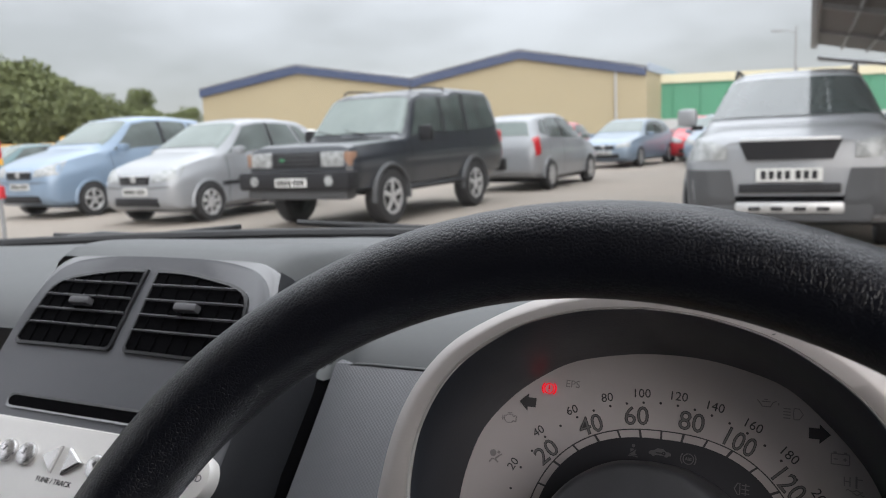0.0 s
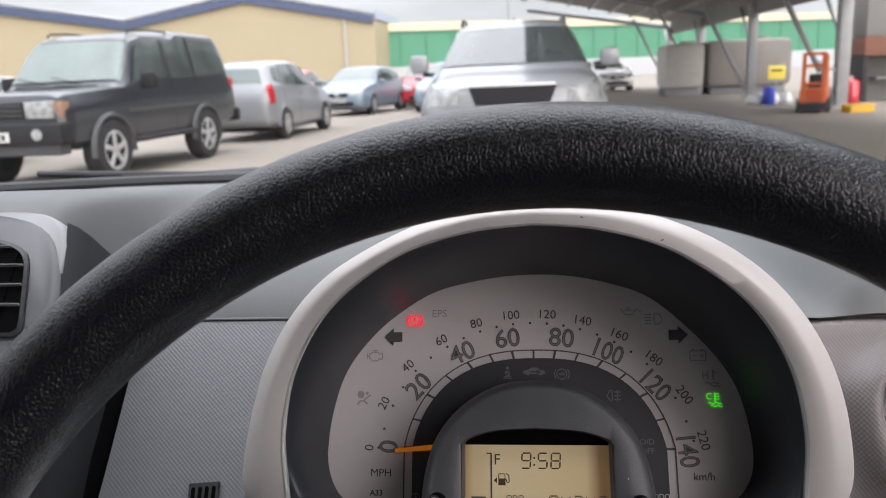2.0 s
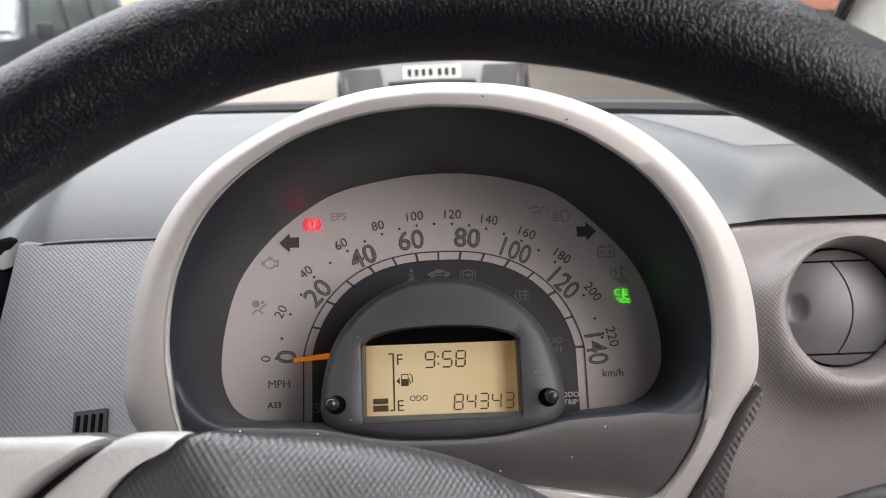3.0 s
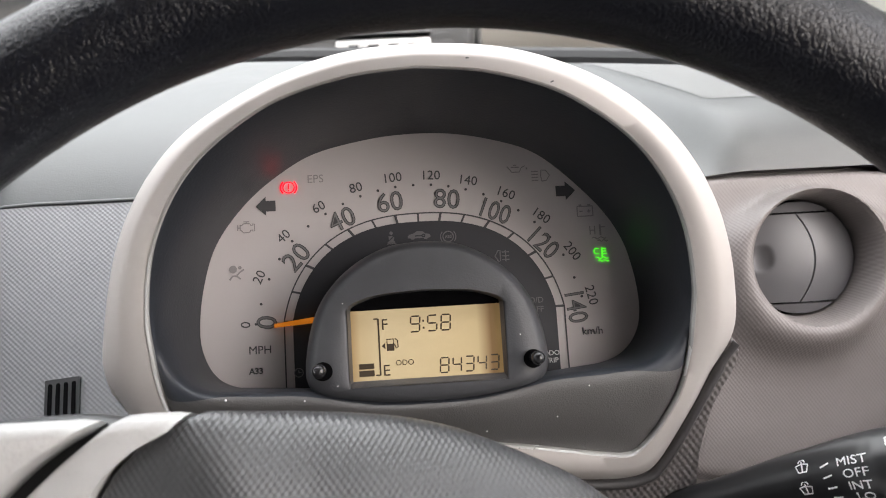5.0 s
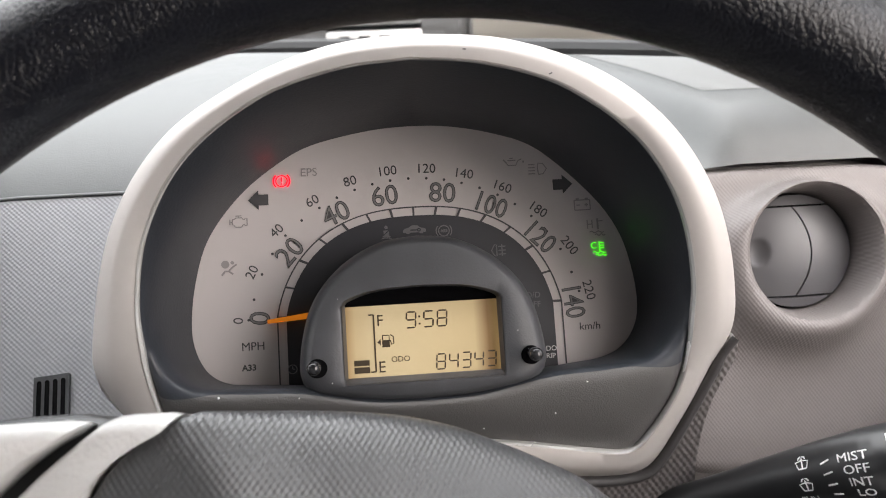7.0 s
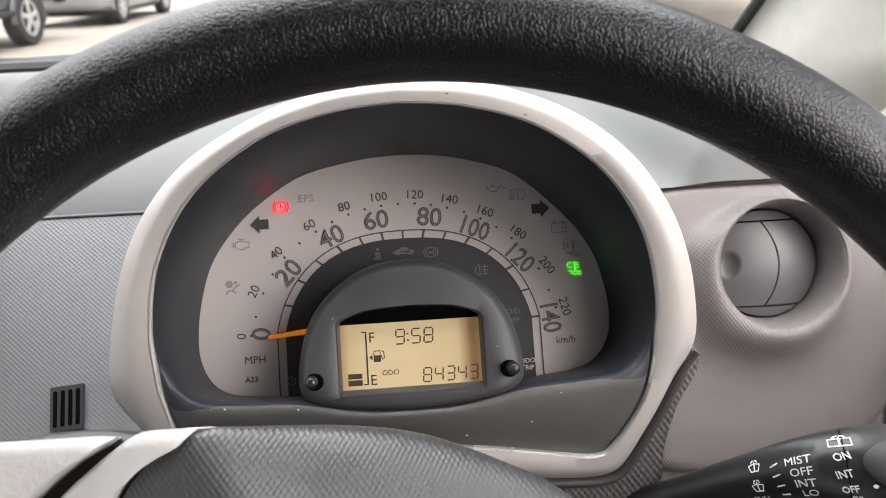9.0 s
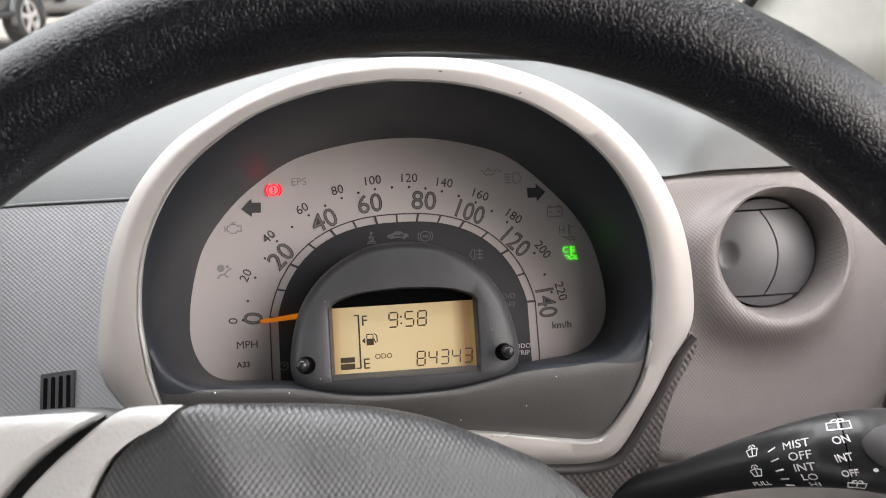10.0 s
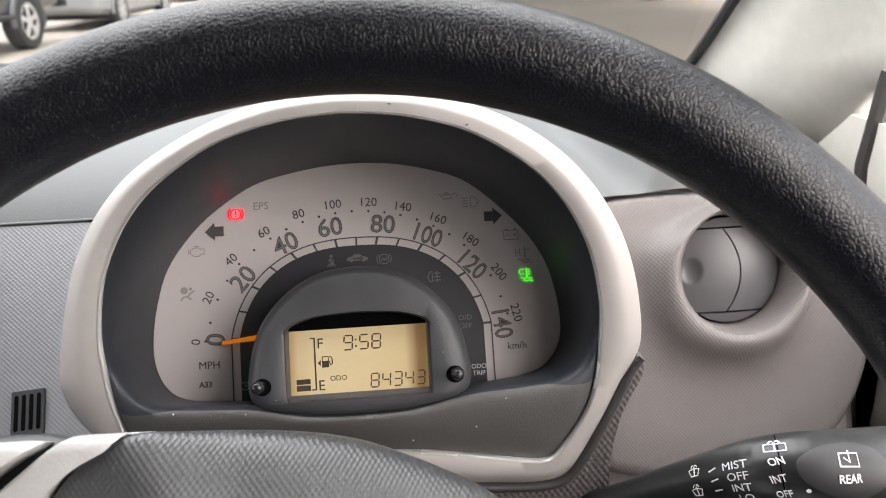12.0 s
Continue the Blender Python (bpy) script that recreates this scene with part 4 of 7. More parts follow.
for char, u in (("9", -0.0043), ("5", 0.0021), ("8", 0.0071)):
    digit(char, u, -0.0566, 0.0034, 0.0057)
for y in (-0.0553, -0.0527):
    part("colon_dot", bar(-0.0010, y, 0.0007, 0.0007, 0.0316, 0.0320), LCD_INK, lcd)
for k, char in enumerate("84343"):
    digit(char, 0.0058 + 0.00465 * k, -0.0722, 0.0031, 0.0054)
print_on("lettering", "F", 0.0058, LCD_INK, lcd, -0.0153, -0.0533, 0.0319)
print_on("lettering", "E", 0.0058, LCD_INK, lcd, -0.0153, -0.0701, 0.0319)
print_on("lettering", "ODO", 0.0029, LCD_INK, lcd, -0.0086, -0.0676, 0.0319)
part("fuel_scale", merge(merge(bar(-0.0177, -0.0614, 0.0006, 0.0208, 0.0316, 0.0320), bar(-0.0186, -0.0511, 0.0018, 0.0005, 0.0316, 0.0320)), bar(-0.0186, -0.0717, 0.0018, 0.0005, 0.0316, 0.0320)), LCD_INK, lcd)
part("fuel_bar", bar(-0.0227, -0.0683, 0.0056, 0.0020, 0.0316, 0.0320), LCD_INK, lcd)
part("fuel_bar", bar(-0.0227, -0.0709, 0.0056, 0.0022, 0.0316, 0.0320), LCD_INK, lcd)
pump = merge(bar(-0.0136, -0.0618, 0.0028, 0.0026, 0.0316, 0.0320), plate([(-0.0168, -0.0612), (-0.0155, -0.0600), (-0.0155, -0.0624)], 0.0316, 0.0320))
merge(pump, stroke([(-0.0148, -0.0605), (-0.0148, -0.0588), (-0.0124, -0.0588), (-0.0124, -0.0605)], 0.0004, 0.0316, 0.0320))
merge(pump, stroke([(-0.0121, -0.0606), (-0.0115, -0.0622), (-0.0108, -0.0618), (-0.0109, -0.0594), (-0.0119, -0.0586)], 0.0004, 0.0316, 0.0320))
part("pump_mark", pump, LCD_INK, lcd, smooth=False)
for s in (-1, 1):
    k = part("reset_knob", loft([[(s * 0.0385 + r * math.cos(a), -0.0686 + r * math.sin(a), n) for a in turns[::4]] for r, n in ((0.0021, 0.0376), (0.0021, 0.0430), (0.0024, 0.0438), (0.0025, 0.0470), (0.0022, 0.0484), (0.0015, 0.0492), (0.0003, 0.0495))], True, False, True), KNOB, cluster, "small black reset knob")
    # black disc for the shade round the knob
    part("knob_pit", plate([(s * 0.0382 + 0.0036 * math.cos(a), -0.0690 + 0.0034 * math.sin(a)) for a in turns[::4]], 0.0372, 0.0384), DARK, k)
# dark textured cover beside and below the bezel
fin = [(0.1150, -0.0976), (0.1170, -0.0990), (0.1182, -0.1021), (0.1177, -0.1060), (0.1152, -0.1115), (0.1122, -0.1165), (0.1091, -0.1228), (0.1071, -0.1290), (0.1056, -0.1350), (0.1042, -0.1420), (0.1034, -0.1490), (0.1029, -0.1620), (0.102, -0.185), (0.02, -0.185), (0.02, -0.1480), (0.0527, -0.1490), (0.0731, -0.1500), (0.0815, -0.1480), (0.0865, -0.1430), (0.0910, -0.1360), (0.0990, -0.1215), (0.1060, -0.1075)]
fin_mid = np.array([0.098, -0.142])
part("column_cover", loft([in_ring([tuple(fin_mid + (np.array(q) - fin_mid) * g) for q in fin], n) for g, n in ((0.99, -0.06), (1.0, -0.0120), (1.0, -0.0062), (0.992, -0.0046), (0.975, -0.0038))], True, True, True), FIN, cluster, "dark dimpled column cover", sharp=50)
edge = [RING @ Vector((u, w, -0.0036)) for u, w in even(spline([(0.1168, -0.0995), (0.1120, -0.1060), (0.1065, -0.1160), (0.1000, -0.1285), (0.0940, -0.1395), (0.0895, -0.1465), (0.0845, -0.1522), (0.0740, -0.1546), (0.0527, -0.1535), (0.03, -0.151)], 6), 40)]
part("cover_edge", tube(edge, [0.0016] * 4 + [0.0022] * 36, 10), FIN_EDGE, cluster, "smooth dark edge of the column cover")
for at, size in (((-0.0730, -0.0770, 0.0372), 0.00045), ((0.020, -0.0945, 0.0320), 0.0003), ((-0.045, -0.0790, 0.0378), 0.0003), ((0.058, -0.0800, 0.0372), 0.00025), ((-0.0330, -0.0745, 0.0382), 0.0002), ((0.034, -0.0600, 0.0382), 0.0002), ((-0.030, -0.0450, 0.0380), 0.00018), ((0.012, -0.0330, 0.0372), 0.0002), ((0.045, -0.0900, 0.0400), 0.0003), ((-0.020, -0.0880, 0.0390), 0.00025)):
    speck = bmesh.new()
    bmesh.ops.create_icosphere(speck, subdivisions=1, radius=size)
    part("dust_speck", speck, INK_WHITE, cluster, m=Matrix.Translation(at))
for (u, w), turn in (((0.0466, 0.0002), 20), ((0.0180, 0.0092), -5)):
    part("paint_chip", bar(0, 0, 0.0011, 0.0004, 0.0, 0.0002, turn), INK, cluster, m=RING @ Matrix.Translation((u, w, 0.0013)))

# ---- steering wheel ----
WHEEL = frame_of(-0.0529, 0.2122, 0.9584, 27.17)
wheel = empty("steering_wheel", WHEEL, "black grained leather steering wheel, turned slightly", "steering wheel")
big, small = 0.1822, 0.0147
rings = []
for a in np.linspace(0, 2 * math.pi, 160, False):
    rings.append([((big + small * math.cos(b)) * math.cos(a), (big + small * math.cos(b)) * math.sin(a), small * 1.04 * math.sin(b)) for b in np.linspace(0, 2 * math.pi, 36, False)])
part("rim", loft(rings + rings[:1]), LEATHER, wheel, "black leather rim")
PAD = [(-0.0600, 0.0777), (-0.050, 0.0765), (-0.038, 0.0752), (-0.026, 0.0738), (-0.012, 0.0713), (0.0014, 0.0674), (0.0119, 0.0630), (0.0259, 0.0562), (0.040, 0.0480), (0.056, 0.032), (0.068, 0.005), (0.068, -0.040), (0.042, -0.072), (0.0, -0.082), (-0.048, -0.072), (-0.082, -0.035), (-0.0935, 0.010), (-0.0912, 0.042), (-0.0835, 0.0615), (-0.0753, 0.0702), (-0.0683, 0.0745), (-0.0628, 0.0771)]
pad = even(spline(PAD, 8, True) + [np.array(PAD[0])], 121)[:-1]
mid = np.array([-0.015, 0.0])


def pad_edge_depth(p):
    """How far the pad's edge lies behind the rim's plane: more towards the right of its top."""
    return float(np.interp(p[0], [-0.066, -0.04, 0.0, 0.05], [-0.0155, -0.031, -0.044, -0.050]))


rows = []
for g, back, k in ((0.80, 0.05, 0), (0.95, 0.02, 0), (0.992, 0.005, 0), (1.0, 0.0, 0), (0.994, 0, 0.07), (0.975, 0, 0.15), (0.94, 0, 0.23), (0.88, 0, 0.34), (0.76, 0, 0.5), (0.6, 0, 0.66), (0.4, 0, 0.82), (0.15, 0, 0.97)):
    rows.append([Vector((*(mid + (p - mid) * g), (pad_edge_depth(p) - back) * (1 - k) - 0.001 * k)) for p in pad])
part("airbag_pad", loft(rows, True, True, True), PAD_DOTS, wheel, "dimpled dark grey airbag pad", sharp=60)


def spoke(name, points, z0, z1, mat, label=""):
    line = even(spline(points, 6, True) + [np.array(points[0], float)], 65)[:-1]
    c = line.mean(0)
    rows = [[Vector((*(c + (p - c) * g), n)) for p in line] for g, n in ((0.86, z0), (0.97, z1 - 0.014), (1.0, z1 - 0.0075), (0.985, z1 - 0.0035), (0.95, z1 - 0.001), (0.88, z1))]
    return part(name, loft(rows, True, True, True), mat, wheel, label, sharp=75)


spoke("spoke_cover", [(-0.0640, 0.0776), (-0.0700, 0.0780), (-0.0760, 0.0781), (-0.0800, 0.0776), (-0.0838, 0.0755), (-0.0905, 0.0705), (-0.0975, 0.0648), (-0.105, 0.0570), (-0.112, 0.045), (-0.114, 0.020), (-0.104, 0.008), (-0.0948, 0.020), (-0.0924, 0.0425), (-0.0848, 0.0620), (-0.0766, 0.0707), (-0.0697, 0.0749)], -0.06, -0.0115, SPOKE_GREY, "satin grey spoke cover")
spoke("spoke", [(-0.0850, 0.0772), (-0.0966, 0.0779), (-0.1055, 0.0780), (-0.130, 0.0785), (-0.155, 0.0800), (-0.172, 0.070), (-0.178, 0.030), (-0.160, 0.0), (-0.128, 0.030), (-0.1165, 0.0500), (-0.1100, 0.0590), (-0.1015, 0.0668), (-0.0935, 0.0722)], -0.05, -0.0090, SPOKE_GREY, "satin grey left spoke")
spoke("spoke_core", [(-0.07, 0.070), (-0.150, 0.070), (-0.175, 0.030), (-0.170, -0.005), (-0.07, -0.02)], -0.060, -0.0250, PLASTIC_BLACK)
spoke("spoke", [(0.060, 0.020), (0.120, -0.020), (0.165, -0.050), (0.160, -0.085), (0.110, -0.075), (0.060, -0.05)], -0.055, -0.018, SPOKE_GREY, "satin grey right spoke")
spoke("spoke", [(-0.04, -0.06), (-0.07, -0.12), (-0.075, -0.165), (-0.03, -0.178), (-0.015, -0.12), (0.02, -0.07)], -0.055, -0.018, SPOKE_GREY, "satin grey lower spoke")
part("column", tube([(0, 0, -0.07), (0, -0.01, -0.16)], 0.055, 24), PLASTIC_BLACK, wheel)

# ---- wiper stalk ----
stalk = empty("wiper_stalk", pose(0, 0, 0), "black wiper stalk with white printed settings", "wiper stalk")
AXIS = [(0.028, 0.346, 0.9080), (0.052, 0.332, 0.9250), (0.074, 0.318, 0.9425), (0.0975, 0.3025, 0.9575), (0.123, 0.2985, 0.9575), (0.150, 0.2965, 0.9570), (0.160, 0.296, 0.957)]
THICK = [0.0060, 0.0075, 0.0095, 0.0133, 0.0158, 0.0168, 0.0160]
axis_line = even(np.c_[np.array(spline([(*a, r) for a, r in zip(AXIS, THICK)], 8))], 300)
cut = next(i for i, p in enumerate(axis_line) if p[0] > 0.0990)
part("stalk_arm", tube([p[:3] for p in axis_line[: cut + 1]], [p[3] for p in axis_line[: cut + 1]], 32), PLASTIC_BLACK, stalk)
part("stalk_seam", tube([axis_line[cut][:3], axis_line[cut + 1][:3]], axis_line[cut][3] * 0.965, 32), DARK, stalk)
part("stalk_end", tube([p[:3] for p in axis_line[cut + 1 :]] + [axis_line[-1][:3] + np.array([0.004, 0, 0])], [p[3] for p in axis_line[cut + 1 :]] + [0.011], 32), PLASTIC_BLACK, stalk)
length = np.r_[0, np.cumsum(np.linalg.norm(np.diff(axis_line[:, :3], axis=0), axis=1))]
EYE_MEAN = Vector((-0.045, 0.075, 1.14))  # where the driver looks from


def on_stalk(s, phi, lift=0.0002):
    """A point on the stalk: s metres along it, phi round it from the side that faces the driver, up positive."""
    q = Vector([np.interp(s, length, axis_line[:, k]) for k in range(3)])
    d = Vector([np.interp(s + 0.004, length, axis_line[:, k]) - np.interp(s - 0.004, length, axis_line[:, k]) for k in range(3)]).normalized()
    r = float(np.interp(s, length, axis_line[:, 3]))
    front = EYE_MEAN - q
    front = (front - d * front.dot(d)).normalized()
    up = d.cross(front) * -1
    up = up if up.z > 0 else -up
    return q + (front * math.cos(phi) + up * math.sin(phi)) * (r + lift), r


def wrapped(name, bm, s, phi, mat=INK_WHITE, parent=None):
    """Bends a flat print round the stalk."""
    r0 = on_stalk(s, phi)[1]
    for v in bm.verts:
        v.co = on_stalk(s + v.co.x, phi + v.co.y / r0, 0.00015 + (0.0002 if v.co.z > 0 else 0))[0]
    return part(name, bm, mat, parent or stalk, smooth=False)


def tilted(bm, degrees=10):
    bmesh.ops.rotate(bm, cent=(0, 0, 0), matrix=Matrix.Rotation(radians(degrees), 3, "Z"), verts=bm.verts)
    return bm


def stalk_place(p):
    """Where a point near the stalk lies on it, as (s, phi)."""
    p = Vector(p)
    best = min(((on_stalk(s, f)[0] - p).length, s, f) for s in np.linspace(0.01, length[-1], 90) for f in np.linspace(-1.5, 1.5, 61))
    return best[1], best[2]


for text, at in (("ON", (0.0910, 0.2930, 0.9710)), ("INT", (0.0920, 0.2890, 0.9640))):
    wrapped("lettering", tilted(letters(text, 0.0036 if at[0] < 0.085 else 0.0038, bold=0.00004, width=1.0 if at[0] < 0.085 else 0.62)), *stalk_place(at))
s0, f0 = stalk_place((0.0800, 0.3000, 0.9650))
f1 = stalk_place((0.0795, 0.2960, 0.9630))[1]
gap = (f1 - f0) if abs(f1 - f0) > 0.2 else -0.35
gap *= 1.35
for k, text in enumerate(("MIST", "OFF", "INT", "LO", "HI")):
    wrapped("lettering", tilted(letters(text, 0.0040), 0), s0 - 0.0009 + 0.0004 * k, f0 + gap * k)
for k in range(5):
    dash = bmesh.new()
    bar(0, 0, 0.0030, 0.0005, -0.0001, 0.0001, 20 - 7 * k, dash)
    wrapped("setting_line", dash, s0 - 0.0090 + 0.0003 * k, f0 + gap * k - 0.02)
s2, f2 = stalk_place((0.0920, 0.2890, 0.9640))
wrapped("lettering", tilted(letters("OFF", 0.0038, bold=0.00004, width=0.62)), s2 + 0.0008, f2 - 0.42)
wrapped("setting_dot", plate([(0.0007 * math.cos(t), 0.0007 * math.sin(t)) for t in np.linspace(0, 6.28, 12, False)], -0.0001, 0.0001), *stalk_place((0.1005, 0.2844, 0.9612)))
wrapped("lettering", letters("PULL", 0.0033), *(lambda q: (q[0] - 0.001, q[1] - 0.42))(stalk_place((0.0666, 0.3001, 0.9464))))


def screen_mark(s, f, size, rear=False):
    """The printed outline of a wiped window with its spray."""
    bm = bmesh.new()
    w, h = size, size * 0.62
    pts = [(-w / 2, -h / 2), (w / 2, -h / 2), (w / 2, h / 2), (-w / 2, h / 2), (-w / 2, -h / 2)] if rear else [(-w * 0.32, -h / 2), (w * 0.32, -h / 2), (w / 2, h * 0.32), (0, h / 2), (-w / 2, h * 0.32), (-w * 0.32, -h / 2)]
    t = size * 0.09
    stroke(pts, t, -0.0001, 0.0001, bm)
    stroke([(0, -h * 0.45), (0, h * 0.75)], t, -0.0001, 0.0001, bm)
    stroke([(-w * 0.28, h * 0.62), (-w * 0.2, h * 0.9), (-w * 0.05, h * 0.95)], t, -0.0001, 0.0001, bm)
    stroke([(w * 0.28, h * 0.62), (w * 0.2, h * 0.9), (w * 0.05, h * 0.95)], t, -0.0001, 0.0001, bm)
    return wrapped("window_mark", bm, s, f)


sw, fw = stalk_place((0.0690, 0.3110, 0.9540))
screen_mark(sw, fw, 0.0046)
screen_mark(sw - 0.0006, fw - 0.72, 0.0046)
so, fo = stalk_place((0.0910, 0.2930, 0.9710))
screen_mark(so + 0.0002, fo + 0.40, 0.0050, True)
screen_mark(so + 0.0026, fo - 1.32, 0.0050, True)
sr, fr = stalk_place((0.1168, 0.2897, 0.9630))
button = bmesh.new()
ov = [(0.0145 * math.cos(t), 0.0105 * math.sin(t)) for t in np.linspace(0, 2 * math.pi, 48, False)]
loft([[(u * g, v * g, n) for u, v in ov] for g, n in ((1.0, 0), (0.98, 0.0006), (0.9, 0.0009), (0.6, 0.0010), (0.3, 0.0010), (0.05, 0.0010))], True, False, True, button)
r0 = on_stalk(sr, fr)[1]
for v in button.verts:
    v.co = on_stalk(sr + v.co.x, fr + 0.16 + v.co.y / r0, v.co.z)[0]
part("rear_wiper_button", button, material("satin black button", (0.03, 0.029, 0.031), 0.5), stalk, "oval satin rear wiper button")
for bm, ds, df in ((tilted(letters("REAR", 0.0040, bold=0.00006, width=0.85), 5), 0.0, -0.02),):
    for v in bm.verts:
        v.co = on_stalk(sr + v.co.x + ds, fr + df + v.co.y / r0, 0.0012 + (0.0002 if v.co.z > 0 else 0))[0]
    part("lettering", bm, INK_WHITE, stalk, smooth=False)
mark = bmesh.new()
stroke([(-0.0034, -0.002), (0.0034, -0.002), (0.0034, 0.0024), (-0.0034, 0.0024), (-0.0034, -0.002)], 0.0005, -0.0001, 0.0001, mark)
stroke([(0.0, 0.0035), (0.0, -0.0006), (-0.002, 0.001)], 0.0005, -0.0001, 0.0001, mark)
for v in mark.verts:
    v.co = on_stalk(sr + v.co.x, fr + 0.36 + v.co.y / r0, 0.0012 + (0.0002 if v.co.z > 0 else 0))[0]
part("window_mark", mark, INK_WHITE, stalk, smooth=False)

# ---- body shell of the driver's car ----
shell = empty("car_interior", pose(0, 0, 0), "cream trimmed small car interior with grey headliner", "car interior", kind="structure")
XR, XL = 0.283, 2 * CAR_MID - 0.283


def screen_edge(z, inset=0.0):
    """The windscreen's right edge at a height."""
    k = (z - 1.045) / 0.42
    corner = 0.0155 * (min(max(1.115 - z, 0.0), 0.076) / 0.066) ** 1.5
    return 0.2335 - 0.05 * k - corner - inset, 0.715 - 0.45 * k


def pillar(sign):
    rows = []
    for z in np.linspace(0.98, 1.47, 14):
        x, y = screen_edge(z)
        k = (z - 0.98) / 0.49
        pts = [(x + 0.002, y + 0.004), (x + 0.008, y - 0.008), (x + 0.020, y - 0.05), (x + 0.027, y - 0.075 + 0.005 * k), (x + 0.038, y - 0.094 + 0.01 * k), (0.279 - 0.03 * k, y - 0.165 + 0.06 * k), (0.290 - 0.03 * k, y - 0.165 + 0.06 * k), (0.30 - 0.03 * k, y - 0.06), (x + 0.04, y + 0.03)]
        rows.append([((px if sign > 0 else 2 * CAR_MID - px), py, z) for px, py in pts])
    part("pillar", loft(rows, True, True, True), CREAM, shell, "cream windscreen pillar trim", sharp=70)
    foot = [[((x if sign > 0 else 2 * CAR_MID - x), y, z) for x, y in ((0.264 + lean, 0.690), (0.270 + lean, 0.62), (0.277 + lean * 0.5, 0.50), (0.290, 0.48), (0.295, 0.690))] for z, lean in ((0.88, 0.012), (0.98, 0.006), (1.03, 0.004))]
    part("pillar_foot", loft(foot, True, True, True), CREAM, shell, "cream trim at the pillar's foot", sharp=70)
    seal = [((x if sign > 0 else 2 * CAR_MID - x), y, z) for x, y, z in ((*screen_edge(z, 0.002), z) for z in np.linspace(1.03, 1.47, 12))]
    part("screen_seal", tube(seal, 0.0045, 8), RUBBER, shell, "black windscreen seal")
    door = bmesh.new()
    for y0, y1, z0, z1 in ((-1.95, 0.545, 0.30, 0.985), (0.50, 0.56, 0.62, 1.03)):
        box(0.05, y1 - y0, z1 - z0, ((XR + 0.027) if sign > 0 else XL - 0.027, (y0 + y1) / 2, (z0 + z1) / 2), 0.008, None, door)
    part("door_trim", door, DOOR_WARM, shell, "warm beige door trim")
    part("door_seal", tube([((0.279 if sign > 0 else 2 * CAR_MID - 0.279), y, z) for y, z in ((0.52, 0.80), (0.545, 0.90), (0.553, 1.0), (0.54, 1.08), (0.36, 1.30), (0.22, 1.44))], 0.006, 8), DOOR_SEAL, shell, "dark grey door seal")
    post = bmesh.new()
    box(0.05, 0.09, 0.5, ((XR + 0.02) if sign > 0 else XL - 0.02, -0.42, 1.22), 0.01, None, post)
    part("door_post", post, CREAM, shell)


pillar(1)
pillar(-1)
roof_rows = [[(x, y, z - 0.05 * ((x - CAR_MID) / 0.69) ** 2) for x in np.linspace(XL - 0.01, XR + 0.01, 13)] + [(x, y, z + 0.04 - 0.05 * ((x - CAR_MID) / 0.69) ** 2) for x in np.linspace(XR + 0.01, XL - 0.01, 13)] for y, z in ((0.30, 1.455), (0.1, 1.49), (-0.4, 1.52), (-1.2, 1.49), (-1.9, 1.42))]
part("headliner", loft(roof_rows, True, True, True), CLOTH, shell)
part("cabin_floor", box(XR - XL + 0.1, 3.0, 0.04, (CAR_MID, -0.5, 0.28)), material("dark cabin carpet", (0.03, 0.03, 0.032), 0.95, bump="grain", size=0.003), shell)
# unseen wall, added to keep light from the rear off the dash
part("rear_light_block", box(XR - XL + 0.1, 0.05, 1.175, (CAR_MID, -0.40, 0.8725), 0.01), material("plain grey light block", (0.07, 0.07, 0.072), 0.85, bump="grain", size=0.002), shell)
part("bulkhead", box(XR - XL + 0.1, 0.05, 0.72, (CAR_MID, 0.64, 0.64), 0.01), PLASTIC_BLACK, shell)

windscreen = empty("window_1", pose(0, 0, 0), "clear curved windscreen of the small car", "windscreen", kind="structure")
rows = []
for k in np.linspace(0, 1, 10):
    z = 1.034 + 0.425 * k
    row = []
    for x in np.linspace(XL + 0.062, XR - 0.062, 21):
        f = 1 - abs(x - CAR_MID) / 0.63
        y = glass_foot(x) - 0.47 * k + 0.06 * k * ((x - CAR_MID) / 0.63) ** 2
        row.append((CAR_MID + (x - CAR_MID) * (1 - 0.08 * k), y + 0.012, z))
    rows.append(row)
pane = part("pane", loft(rows, False), GLASS, windscreen)
pane.visible_shadow = False
foot = [(x, glass_foot(x) + 0.004, 1.036) for x in np.linspace(XL + 0.06, XR - 0.06, 24)]
part("screen_foot_seal", tube(foot, 0.008, 8), RUBBER, windscreen, "black seal along the windscreen foot")

cowl = empty("scuttle", pose(0, 0, 0), "dark grey scuttle panel below the windscreen", "scuttle")
rows = []
for x in np.linspace(XL + 0.03, XR - 0.03, 25):
    f = glass_foot(x)
    rows.append([(x, f + 0.03, 1.018), (x, f + 0.07, 1.014), (x, f + 0.13, 1.012), (x, f + 0.18, 1.004), (x, f + 0.45, 0.955), (x, f + 0.62, 0.90), (x, f + 0.72, 0.78)])
part("scuttle_skin", loft(rows, False), material("dark weathered scuttle plastic", (0.035, 0.036, 0.04), 0.55, bump="grain", size=0.002), cowl)


